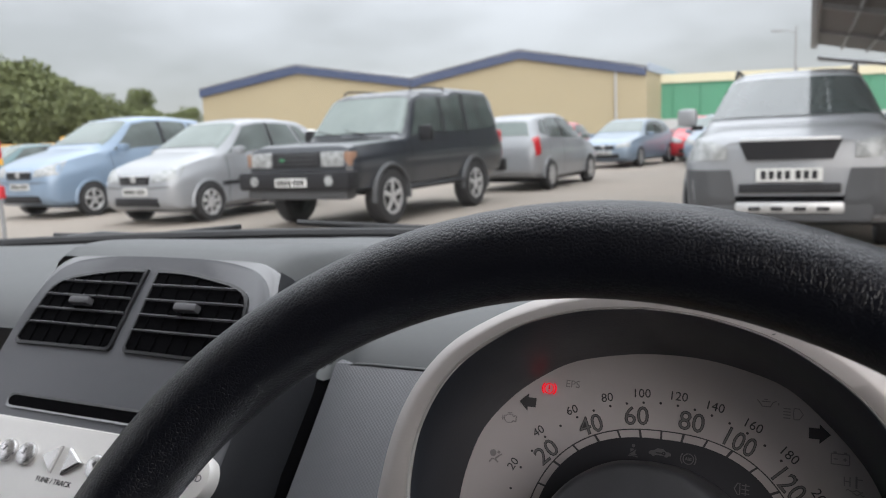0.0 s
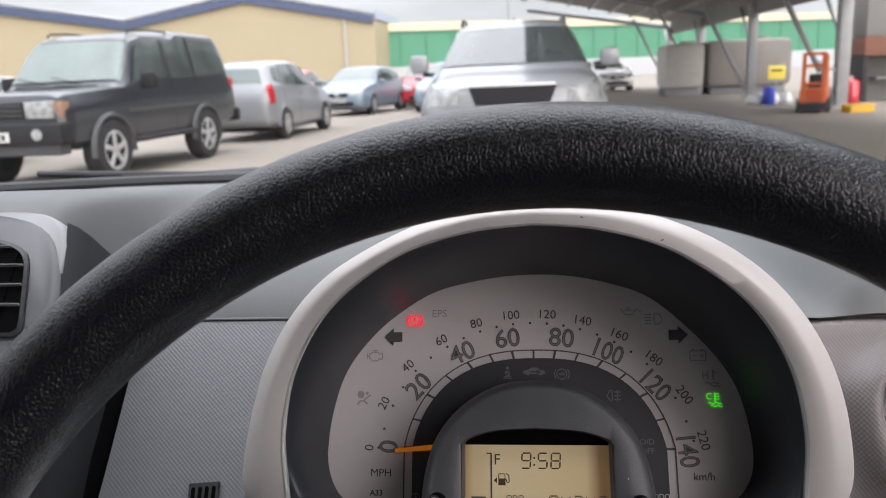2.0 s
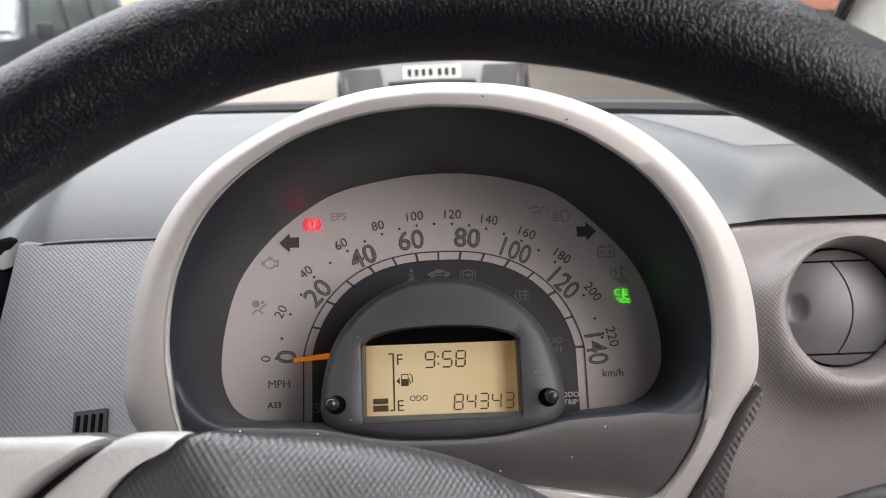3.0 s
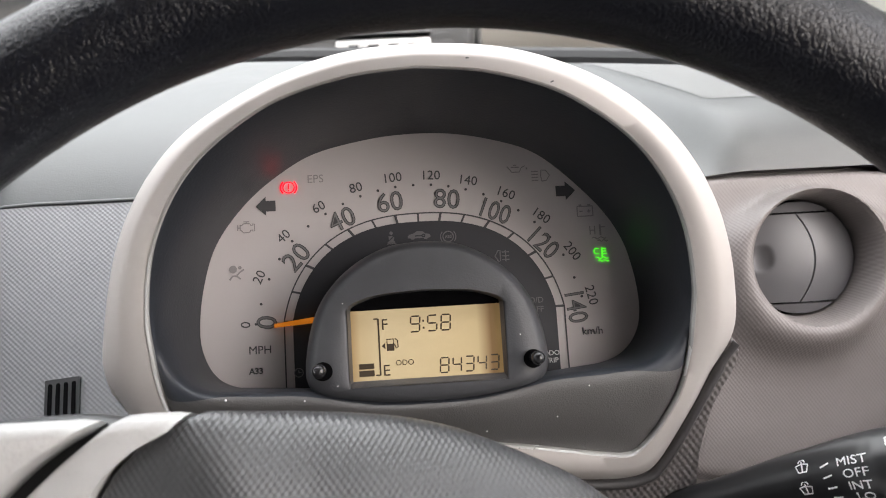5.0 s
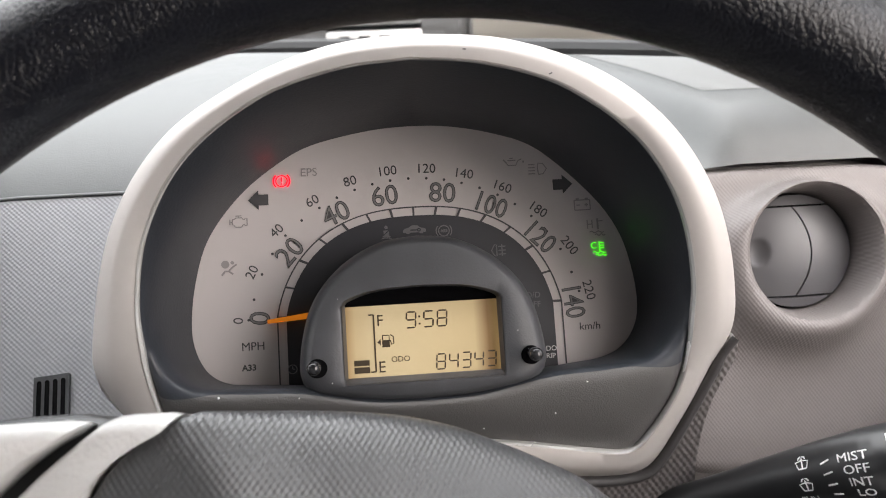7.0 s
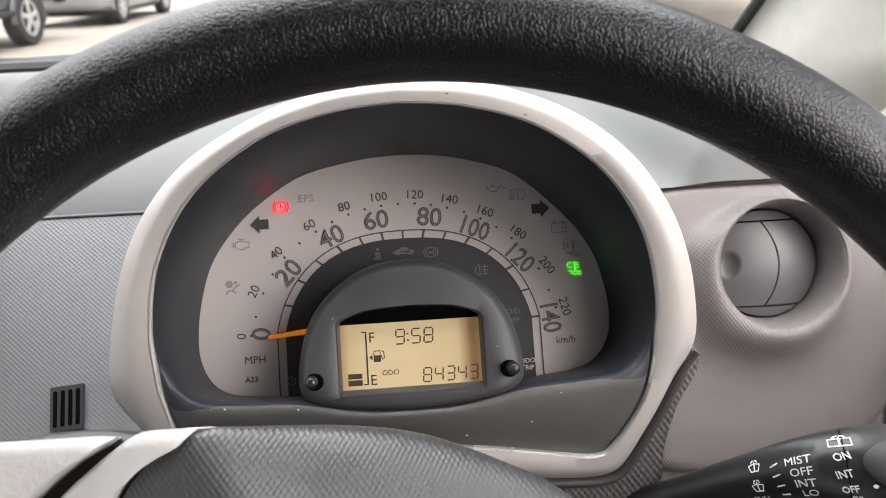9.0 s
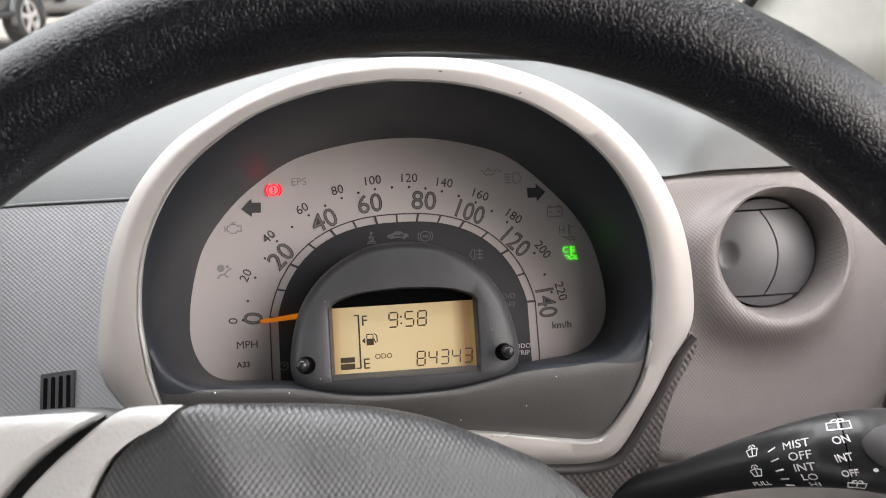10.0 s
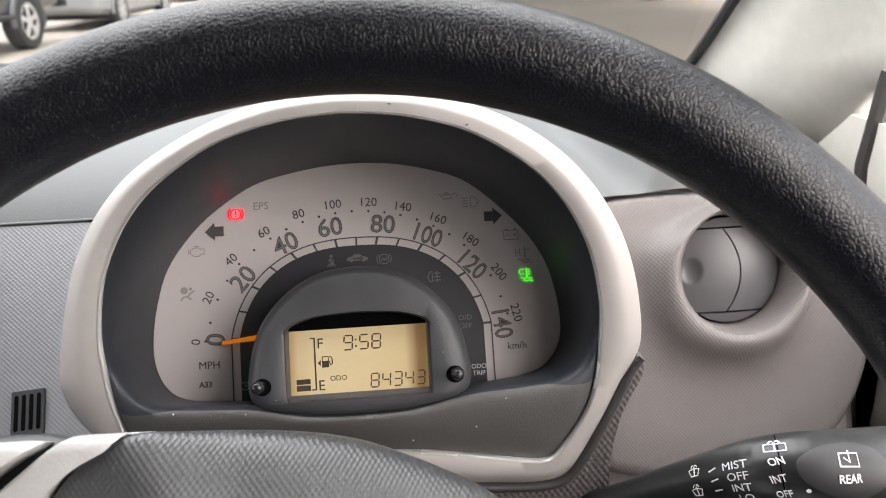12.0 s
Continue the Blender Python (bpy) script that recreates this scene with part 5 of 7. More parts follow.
def wiper(x0, x1, y_off, rise):
    w = empty("windscreen_wiper", pose(0, 0, 0), "black wiper arm and blade at the windscreen foot", "wiper", "wipers")
    a = (x0, glass_foot(x0) + 0.075, 1.028)
    mid = ((x0 + x1) / 2, glass_foot((x0 + x1) / 2) + 0.045, 1.033 + rise)
    end = (x1, glass_foot(x1) + 0.02, 1.046 + rise)
    part("pivot", tube([(x0, a[1], 1.01), (x0, a[1], 1.036)], [0.014, 0.011], 16), PLASTIC_BLACK, w)
    part("arm", tube([a, ((a[0] + mid[0]) / 2, (a[1] + mid[1]) / 2, 1.036), mid], [0.009, 0.0075, 0.005], 10), PLASTIC_BLACK, w)
    b0 = (mid[0] - 0.20 * np.sign(x1 - x0), mid[1] + 0.004, 1.032)
    part("blade", tube([b0, mid, end], [0.0035, 0.0055, 0.0035], 8), RUBBER, w)


wiper(-0.30, -0.62, 0, 0.004)
wiper(-0.98, -0.70, 0, 0.0)

# ---- outside: ground ----
GROUND = material("worn tan-grey asphalt", (0.215, 0.185, 0.155), 0.9, vary=0.22, scale=0.35, bump="grain", size=0.03, depth=0.3)
ground = part("ground", loft([[(-900, -900, 0), (900, -900, 0)], [(-900, 2500, 0), (900, 2500, 0)]], False), GROUND)
tagged(ground, "worn grey-tan asphalt of the car park", "ground", kind="structure")

# ---- parked cars ----
TYRE = material("black tyre rubber", (0.02, 0.02, 0.021), 0.8)
ALLOY = material("silver alloy wheel", (0.55, 0.55, 0.55), 0.35, metal=0.6)
CAR_GLASS = material("pale reflecting car glass", (0.12, 0.15, 0.14), 0.06, vary=0.3, scale=1.5, spec=0.6)
DARK_GLASS = material("dark clear car glass", (0.05, 0.06, 0.06), 0.05, vary=0.2, scale=1.5, spec=0.7, coat=0.3)
SIDE_GLASS = material("dark side window glass", (0.065, 0.080, 0.076), 0.06, vary=0.5, scale=2.5, spec=0.5)
CAR_BLACK = material("black car trim", (0.014, 0.014, 0.016), 0.5, spec=0.3)
CAR_GREY = material("dark grey bumper plastic", (0.06, 0.062, 0.066), 0.55)
LAMP = material("clear headlamp", (0.28, 0.29, 0.29), 0.14, vary=0.6, scale=14, spec=0.6, coat=0.2)
TAIL = material("red tail lamp", (0.42, 0.02, 0.025), 0.2)
AMBER = material("amber indicator lamp", (0.26, 0.15, 0.10), 0.2)
PLATE_WHITE = material("white number plate", (0.60, 0.60, 0.58), 0.4)
PLATE_YELLOW = material("yellow number plate", (0.75, 0.6, 0.12), 0.4)
# black with the shade under the car and in the arches painted in
UNDER_SHADE = material("shade black under the car", (0.012, 0.012, 0.013), 0.9)


def paint(name, color):
    return material(name, color, 0.32, vary=0.06, scale=1.2, coat=0.7, metal=0.15)


class Body:
    """A car body as a skin over cross-sections. Each row: x from the nose, sill, belt and top heights, half widths at the middle, belt and top."""

    def __init__(self, rows, length):
        r = np.array(rows, float)
        self.x, self.cols, self.length = r[:, 0], r[:, 1:], length

    def section(self, x):
        low, belt, top, wm, wb, wt = [np.interp(x, self.x, self.cols[:, k]) for k in range(6)]
        span = belt - low
        return [(0.0, low), (wm * 0.86, low), (wm * 0.97, low + 0.10 * span), (wm, low + 0.42 * span), (wm * 0.995, low + 0.72 * span), (wb, belt), (wb + (wt - wb) * 0.55, belt + (top - belt) * 0.55), (wt, top - 0.10 * (top - belt)), (wt * 0.86, top - 0.025 * (top - belt)), (wt * 0.45, top), (0.0, top)]

    def at(self, x, v, side=1, lift=0.0):
        """The point at x from the nose, at section place v (0 sill to 10 roof middle)."""
        s = self.section(x)
        i = min(int(v), 9)
        f = v - i
        y, z = [s[i][k] + (s[i + 1][k] - s[i][k]) * f for k in (0, 1)]
        if lift == 0.0:
            return Vector((self.length / 2 - x, side * y, z))
        s2 = self.section(x + 0.02)
        y2, z2 = [s2[i][k] + (s2[i + 1][k] - s2[i][k]) * f for k in (0, 1)]
        out = Vector((-0.02, y2 - y, z2 - z)).cross(Vector((0, s[i + 1][0] - s[i][0], s[i + 1][1] - s[i][1])))
        out = out.normalized() * lift if out.length else Vector()
        if out.y < 0 and i < 9 or (i >= 5 and out.z < 0):
            out = -out
        return Vector((self.length / 2 - x + out.x, side * (y + out.y), z + out.z))

    def skin(self):
        xs = sorted(set(np.round(np.concatenate([self.x, np.linspace(self.x[0], self.x[-1], 40)]), 3)))
        vs = np.concatenate([np.linspace(0, 5, 16), np.linspace(5.2, 10, 22)])
        return loft([[self.at(x, v, 1) for v in vs] + [self.at(x, v, -1) for v in vs[::-1][1:-1]] for x in xs], True, True, True)

    def front_x(self, y, z):
        """How far behind the nose the front face lies at that half width and height."""
        for x in np.arange(0.0, 0.9, 0.008):
            s = self.section(x)
            if s[1][1] <= z <= s[-1][1] and np.interp(z, [q[1] for q in s[1:]], [q[0] for q in s[1:]]) >= y:
                return x
        return 0.9

    def front_patch(self, corners, side=1, lift=0.012, n=10):
        """A slab on the front face between four (half width, height) corners, in order round it."""
        (a, b, c, d) = [np.array(q, float) for q in corners]
        rows = []
        for i in range(n + 1):
            s = i / n
            line = [a + (b - a) * s + (d + (c - d) * s - a - (b - a) * s) * (j / n) for j in range(n + 1)]
            rows.append([Vector((self.length / 2 - self.front_x(*q) + lift, side * q[0], q[1])) for q in line])
        bm = loft(rows, False)
        ext = bmesh.ops.extrude_face_region(bm, geom=bm.faces[:])
        bmesh.ops.translate(bm, vec=(-0.04, 0, 0), verts=[g for g in ext["geom"] if isinstance(g, bmesh.types.BMVert)])
        return bm

    def seam(self, x, v0, v1, side):
        """A shut line down the side."""
        return self.patch([(x - 0.006, v0), (x - 0.006, v1), (x + 0.006, v1), (x + 0.006, v0)], side, 0.004, 14, 1)

    def patch(self, corners, side=1, lift=0.012, nu=10, nv=14, both=False):
        """A slab that lies on the skin between four (x, v) corners, in order round it."""
        (a, b, c, d) = [np.array(q, float) for q in corners]
        rows = []
        for i in range(nu + 1):
            s = i / nu
            rows.append([a + (b - a) * s + (d + (c - d) * s - a - (b - a) * s) * (j / nv) for j in range(nv + 1)])
        top = [[self.at(*q, side, lift) for q in r] for r in rows]
        if both:
            top = [[self.at(*q, 1, lift) for q in r] + [self.at(*q, -1, lift) for q in r[::-1][1:]] for r in rows]
        return loft(top, False)


def wheel_of(parent, x, y, r, spokes, mat=ALLOY, width=0.2):
    side = 1 if y > 0 else -1
    w = part("wheel", tube([(x, y - side * 0.17, r), (x, y - side * 0.16, r)], r * 0.3, 12), CAR_BLACK, parent)
    a = np.linspace(0, 2 * math.pi, 28, False)
    rows = [[(x + q * math.cos(t), y + side * n, r + q * math.sin(t)) for t in a] for q, n in ((r * 0.62, -width), (r * 0.93, -width), (r, -width + 0.03), (r, -0.035), (r * 0.94, -0.006), (r * 0.80, 0.0), (r * 0.66, -0.004), (r * 0.64, -0.03))]
    part("tyre", loft(rows), TYRE, w)
    rim = loft([[(x + q * math.cos(t), y + side * n, r + q * math.sin(t)) for t in a] for q, n in ((r * 0.66, -0.012), (r * 0.62, -0.004), (r * 0.57, -0.012), (r * 0.55, -0.05))])
    for k in range(spokes):
        t = 2 * math.pi * k / spokes + 0.3
        m = Matrix.Translation((x, y - side * 0.016, r)) @ Matrix.Rotation(-t, 4, "Y")
        piece = box(r * 0.54, 0.022, r * (0.16 if spokes < 8 else 0.09), (r * 0.31, 0, 0), 0.005, None, None, 1)
        bmesh.ops.transform(piece, matrix=m, verts=piece.verts)
        merge(rim, piece)
    merge(rim, tube([(x, y - side * 0.04, r), (x, y - side * 0.004, r)], r * 0.15, 14))
    part("rim", rim, mat, w)
    # black disc for the shade behind the wheel's spokes
    part("wheel_shade", plate([(u, v) for u, v in ((r * 0.60 * math.cos(t), r * 0.60 * math.sin(t)) for t in a)], -0.002, 0.002), UNDER_SHADE, w, m=Matrix.Translation((x, y - side * 0.075, r)) @ Matrix.Rotation(radians(90), 4, "X"))


def wheel_arch(body, parent, x, r, mat, flare=0.0):
    """A black sheet painted as the shade over a wheel, and the arch's lip, on both sides."""
    for side in (1, -1):
        wm = float(np.interp(body.length / 2 - x, body.x, body.cols[:, 3]))
        a = np.linspace(-0.12, math.pi + 0.12, 26)
        bm = bmesh.new()
        loft([[(x + q * math.cos(t), side * n, r + q * math.sin(t)) for t in a] for q, n in ((r * 0.5, wm - 0.10), (r * 1.06, wm - 0.05), (r * 1.09, wm + 0.006), (r * 1.12, wm + 0.012 + flare), (r * 1.20, wm + 0.008 + flare), (r * 1.25, wm - 0.01))], False, False, False, bm)
        part("wheel_arch", bm, mat, parent)
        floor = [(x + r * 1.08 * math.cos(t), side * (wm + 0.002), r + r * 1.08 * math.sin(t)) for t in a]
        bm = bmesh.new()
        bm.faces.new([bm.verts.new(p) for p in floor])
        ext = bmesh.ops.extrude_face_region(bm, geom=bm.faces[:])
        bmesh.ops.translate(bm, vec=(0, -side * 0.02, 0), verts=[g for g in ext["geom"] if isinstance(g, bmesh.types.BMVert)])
        part("arch_shadow", bm, UNDER_SHADE, parent)


def plate_bars(parent, x, z, yellow=False, face=1, y=0.0, tilt=0.0):
    p = part("number_plate", box(0.02, 0.52, 0.112, (x, y, z), 0.003, None, None, 1), PLATE_YELLOW if yellow else PLATE_WHITE, parent)
    for k in range(7):
        off = -0.20 + 0.063 * k + (0.02 if k > 3 else 0)
        part("plate_bar", box(0.004, 0.042, 0.072, (x + face * 0.011, y + off, z)), CAR_BLACK, p)


HATCH = [  # x, sill, belt, top, middle, belt, top half widths for a small hatchback 3.9 m long and 1.47 m high
    (0.00, 0.34, 0.60, 0.64, 0.60, 0.52, 0.40), (0.05, 0.25, 0.68, 0.72, 0.71, 0.62, 0.46), (0.18, 0.20, 0.76, 0.81, 0.79, 0.71, 0.50), (0.40, 0.19, 0.83, 0.885, 0.82, 0.74, 0.53),
    (0.92, 0.19, 0.92, 0.985, 0.825, 0.75, 0.58), (1.02, 0.19, 0.93, 1.03, 0.825, 0.76, 0.65), (1.75, 0.20, 0.93, 1.42, 0.825, 0.77, 0.57), (2.10, 0.20, 0.94, 1.465, 0.825, 0.775, 0.58), (2.70, 0.20, 0.95, 1.46, 0.825, 0.775, 0.57),
    (3.35, 0.22, 0.97, 1.41, 0.82, 0.76, 0.54), (3.60, 0.25, 0.98, 1.33, 0.81, 0.75, 0.53), (3.80, 0.28, 0.95, 1.00, 0.79, 0.72, 0.54), (3.88, 0.36, 0.80, 0.84, 0.72, 0.62, 0.45), (3.90, 0.42, 0.66, 0.70, 0.62, 0.5, 0.35)]


def hatchback(mat, place, label, size=(1.0, 1.0, 1.0), front="bar", spokes=6, bonnet=0.0, group="parked cars", detail=True):
    car = empty("car", place, label, "car", group)
    L = 3.9 * size[0]
    rows = [(x * size[0], a * 0.5 * (1 + size[2]), b * size[2], c * size[2], d * size[1], e * size[1], f * size[1]) for x, a, b, c, d, e, f in HATCH]
    body = Body(rows, L)
    sx = size[0]
    part("body", body.skin(), mat, car, sharp=38)
    part("windscreen", body.patch([(1.07 * sx, 6.3), (1.70 * sx, 7.2), (1.70 * sx, 10), (1.07 * sx, 10)], 1, 0.010, 10, 10, True), CAR_GLASS, car, "dark glass windscreen")
    part("rear_window", body.patch([(3.62 * sx, 7.2), (3.77 * sx, 6.2), (3.77 * sx, 10), (3.62 * sx, 10)], 1, 0.010, 10, 10, True), CAR_GLASS, car, "dark glass rear window")
    for s in (1, -1):
        part("side_window", body.patch([(1.22 * sx, 5.15), (1.78 * sx, 6.75), (2.30 * sx, 6.8), (2.30 * sx, 5.15)], s), SIDE_GLASS, car)
        part("side_window", body.patch([(2.38 * sx, 5.15), (2.38 * sx, 6.8), (2.95 * sx, 6.75), (3.10 * sx, 5.2)], s), SIDE_GLASS, car)
        part("quarter_window", body.patch([(3.17 * sx, 5.25), (3.03 * sx, 6.7), (3.25 * sx, 6.6), (3.42 * sx, 5.5)], s), SIDE_GLASS, car)
        part("headlamp", body.front_patch([(0.37 * size[1], 0.60 * size[2]), (0.37 * size[1], 0.70 * size[2]), (0.73 * size[1], 0.83 * size[2]), (0.765 * size[1], 0.63 * size[2])], s, 0.014), LAMP, car, "clear headlamp")
        part("tail_lamp", body.patch([(3.84 * sx, 3.6), (3.80 * sx, 5.5), (3.60 * sx, 5.2), (3.68 * sx, 3.6)], s, 0.016), TAIL, car, "red tail lamp")
        part("door_pillar", body.patch([(2.31 * sx, 5.1), (2.31 * sx, 6.85), (2.375 * sx, 6.85), (2.375 * sx, 5.1)], s, 0.013, 8, 2), CAR_BLACK, car)
        if detail:
            part("bumper_line", body.front_patch([(0.0, 0.505 * size[2]), (0.0, 0.52 * size[2]), (0.74 * size[1], 0.54 * size[2]), (0.74 * size[1], 0.525 * size[2])], s, 0.006), CAR_GREY, car)
        for xs in (1.16, 2.34, 3.12) if detail else ():
            part("shut_line", body.seam(xs * sx, 0.8, 5.0, s), CAR_BLACK, car)
        mirror = part("door_mirror", box(0.14, 0.20, 0.13, (L / 2 - 1.32 * sx, s * (0.825 * size[1] + 0.09), 0.98 * size[2]), 0.045), mat, car)
        part("mirror_glass", box(0.01, 0.16, 0.10, (L / 2 - 1.395 * sx, s * (0.825 * size[1] + 0.09), 0.98 * size[2]), 0.004, None, None, 1), CAR_GLASS, mirror)
        if detail:
            part("rub_strip", body.patch([(1.0 * sx, 3.0), (1.0 * sx, 3.25), (3.1 * sx, 3.25), (3.1 * sx, 3.0)], s, 0.012, 12, 1), CAR_BLACK if front == "round" else mat, car)
            part("door_handle", box(0.17, 0.03, 0.03, (L / 2 - 2.15 * sx, s * 0.815 * size[1], 0.83 * size[2]), 0.01), mat, car)
    nose = L / 2
    part("grille", box(0.05, 0.62 * size[1], 0.13, (nose - 0.005, 0, 0.625 * size[2]), 0.02), CAR_BLACK, car)
    part("lower_intake", box(0.06, 0.95 * size[1], 0.14, (nose - 0.02, 0, 0.36), 0.03), CAR_BLACK, car)
    part("grille_bar", box(0.055, 0.60 * size[1], 0.014, (nose + 0.005, 0, 0.685 * size[2]), 0.004, None, None, 1), ALLOY, car)
    for k in range(2):
        part("grille_slat", box(0.055, 0.56 * size[1], 0.010, (nose + 0.004, 0, 0.595 * size[2] + 0.035 * k), 0.003, None, None, 1), CAR_GREY, car)
    part("badge", tube([(nose + 0.0, 0, 0.64 * size[2]), (nose + 0.03, 0, 0.64 * size[2])], 0.055, 16), ALLOY, car)
    plate_bars(car, nose + 0.012, 0.47 * size[2])
    plate_bars(car, -L / 2 + 0.06, 0.74 * size[2], True, -1)
    part("rear_bumper", box(0.16, 1.45 * size[1], 0.20, (-L / 2 + 0.09, 0, 0.46), 0.05), mat, car)
    for s in (1, -1):
        part("fog_lamp", tube([(nose - 0.13, s * 0.56 * size[1], 0.36), (nose - 0.075, s * 0.56 * size[1], 0.36)], 0.055, 14), LAMP, car)
        for xw in (0.72 * sx, 3.17 * sx):
            wheel_of(car, L / 2 - xw, s * (0.825 * size[1] + 0.026), 0.305, spokes)
    for xw in (0.72 * sx, 3.17 * sx):
        wheel_arch(body, car, L / 2 - xw, 0.305, mat)
    for s in (1, -1):
        part("wiper", tube([(L / 2 - 1.06 * sx, s * 0.30, 1.02 * size[2]), (L / 2 - 1.10 * sx, s * 0.30 - 0.45, 1.055 * size[2])], 0.012, 6), CAR_BLACK, car)
    part("underbody", box(L * 0.8, 1.4 * size[1], 0.10, (0, 0, 0.22), 0.02), UNDER_SHADE, car)
    return car


OFFROAD = [  # a tall square five-door off-roader 4.7 m long
    (0.00, 0.62, 0.95, 0.98, 0.80, 0.72, 0.60), (0.06, 0.50, 1.06, 1.10, 0.87, 0.80, 0.66), (0.20, 0.48, 1.09, 1.13, 0.89, 0.82, 0.68), (1.22, 0.46, 1.14, 1.17, 0.89, 0.83, 0.70), (1.34, 0.46, 1.15, 1.22, 0.89, 0.84, 0.76),
    (1.82, 0.46, 1.16, 1.79, 0.89, 0.85, 0.71), (2.05, 0.46, 1.16, 1.86, 0.89, 0.85, 0.71), (2.95, 0.46, 1.16, 1.875, 0.89, 0.85, 0.71), (3.10, 0.46, 1.16, 1.94, 0.89, 0.85, 0.71), (4.30, 0.48, 1.16, 1.93, 0.89, 0.85, 0.70), (4.52, 0.52, 1.15, 1.80, 0.88, 0.84, 0.68), (4.62, 0.58, 1.12, 1.30, 0.86, 0.81, 0.66), (4.66, 0.62, 1.05, 1.08, 0.80, 0.74, 0.6)]


def off_roader(mat, place):
    car = empty("car", place, "black-green square off-roader with alloy wheels and bull bumper", "car", "parked cars")
    L = 4.7
    body = Body(OFFROAD, L)
    part("body", body.skin(), mat, car, sharp=30)
    part("windscreen", body.patch([(1.36, 6.2), (1.79, 7.3), (1.79, 10), (1.36, 10)], 1, 0.012, 10, 10, True), material("pale reflecting glass", (0.12, 0.15, 0.14), 0.05, vary=0.2, scale=1.5, spec=0.7), car, "pale reflecting windscreen")
    part("rear_window", body.patch([(4.50, 7.3), (4.60, 6.0), (4.60, 10), (4.50, 10)], 1, 0.008, 6, 6, True), CAR_GLASS, car)
    for s in (1, -1):
        for c in ([(1.56, 5.2), (1.90, 6.75), (2.50, 6.8), (2.50, 5.2)], [(2.60, 5.2), (2.60, 6.8), (3.22, 6.8), (3.22, 5.2)], [(3.36, 5.2), (3.36, 6.85), (4.36, 6.8), (4.42, 5.3)]):
            part("side_window", body.patch(c, s), SIDE_GLASS, car)
        part("headlamp", box(0.14, 0.36, 0.20, (L / 2 - 0.045, s * 0.59, 0.93), 0.03), LAMP, car, "clear round-pair headlamp")
        part("indicator", box(0.16, 0.11, 0.18, (L / 2 - 0.09, s * 0.81, 0.93), 0.025), AMBER, car, "amber corner indicator")
        for x0, x1 in ((2.51, 2.59), (3.23, 3.35)):
            part("door_pillar", body.patch([(x0, 5.1), (x0, 6.85), (x1, 6.85), (x1, 5.1)], s, 0.013, 8, 2), CAR_BLACK, car)
        for xs in (1.50, 2.55, 3.30):
            part("shut_line", body.seam(xs, 0.8, 5.0, s), CAR_BLACK, car)
        part("door_mirror", box(0.12, 0.20, 0.22, (L / 2 - 1.66, s * 1.03, 1.22), 0.04), CAR_BLACK, car)
        part("rub_strip", body.patch([(1.30, 3.4), (1.30, 3.65), (3.60, 3.65), (3.60, 3.4)], s, 0.018, 12, 1), CAR_GREY, car)
        part("roof_rail", tube([(L / 2 - 1.98, s * 0.60, 1.85), (L / 2 - 2.06, s * 0.60, 1.90), (L / 2 - 2.5, s * 0.60, 1.915), (L / 2 - 2.95, s * 0.60, 1.91), (L / 2 - 3.06, s * 0.60, 1.85)], 0.014, 8), CAR_BLACK, car)
        part("fog_lamp", tube([(L / 2 + 0.08, s * 0.62, 0.66), (L / 2 + 0.155, s * 0.62, 0.66)], 0.065, 16), LAMP, car)
        part("tail_lamp", box(0.06, 0.12, 0.5, (-L / 2 + 0.13, s * 0.80, 0.98), 0.02), TAIL, car)
        part("sill_step", tube([(L / 2 - 1.35, s * 0.90, 0.47), (L / 2 - 3.05, s * 0.90, 0.47)], 0.04, 8), CAR_BLACK, car)
        for xw in (0.90, 3.44):
            wheel_of(car, L / 2 - xw, s * 0.918, 0.38, 5, width=0.24)
    for xw in (0.90, 3.44):
        wheel_arch(body, car, L / 2 - xw, 0.38, CAR_GREY, 0.03)
    part("grille", box(0.08, 0.80, 0.19, (L / 2 - 0.02, 0, 0.93), 0.015), CAR_BLACK, car)
    for k in range(3):
        part("grille_bar", box(0.05, 0.76, 0.014, (L / 2 + 0.005, 0, 0.875 + 0.055 * k), 0.004, None, None, 1), CAR_GREY, car)
    part("badge", box(0.02, 0.08, 0.035, (L / 2 + 0.03, -0.22, 0.93), 0.01), material("green badge", (0.05, 0.22, 0.10), 0.4), car)
    part("front_bumper", box(0.28, 1.84, 0.24, (L / 2 + 0.0, 0, 0.66), 0.05), CAR_BLACK, car)
    part("bumper_apron", box(0.22, 1.66, 0.16, (L / 2 - 0.05, 0, 0.49), 0.05), CAR_GREY, car)
    plate_bars(car, L / 2 + 0.145, 0.64)
    part("rear_bumper", box(0.2, 1.8, 0.22, (-L / 2 + 0.06, 0, 0.62), 0.05), CAR_BLACK, car)
    part("aerial", tube([(L / 2 - 1.42, 0.75, 1.17), (L / 2 - 1.75, 0.78, 2.02)], 0.005, 6), CAR_BLACK, car)
    part("bonnet_vent", box(0.10, 1.1, 0.02, (L / 2 - 1.20, 0, 1.175), 0.008), CAR_BLACK, car)
    for s in (0.30, -0.20):
        part("wiper", tube([(L / 2 - 1.32, s, 1.20), (L / 2 - 1.40, s - 0.5, 1.30)], 0.012, 6), CAR_BLACK, car)
    part("underbody", box(L * 0.75, 1.2, 0.16, (0, 0, 0.50), 0.02), UNDER_SHADE, car)
    return car


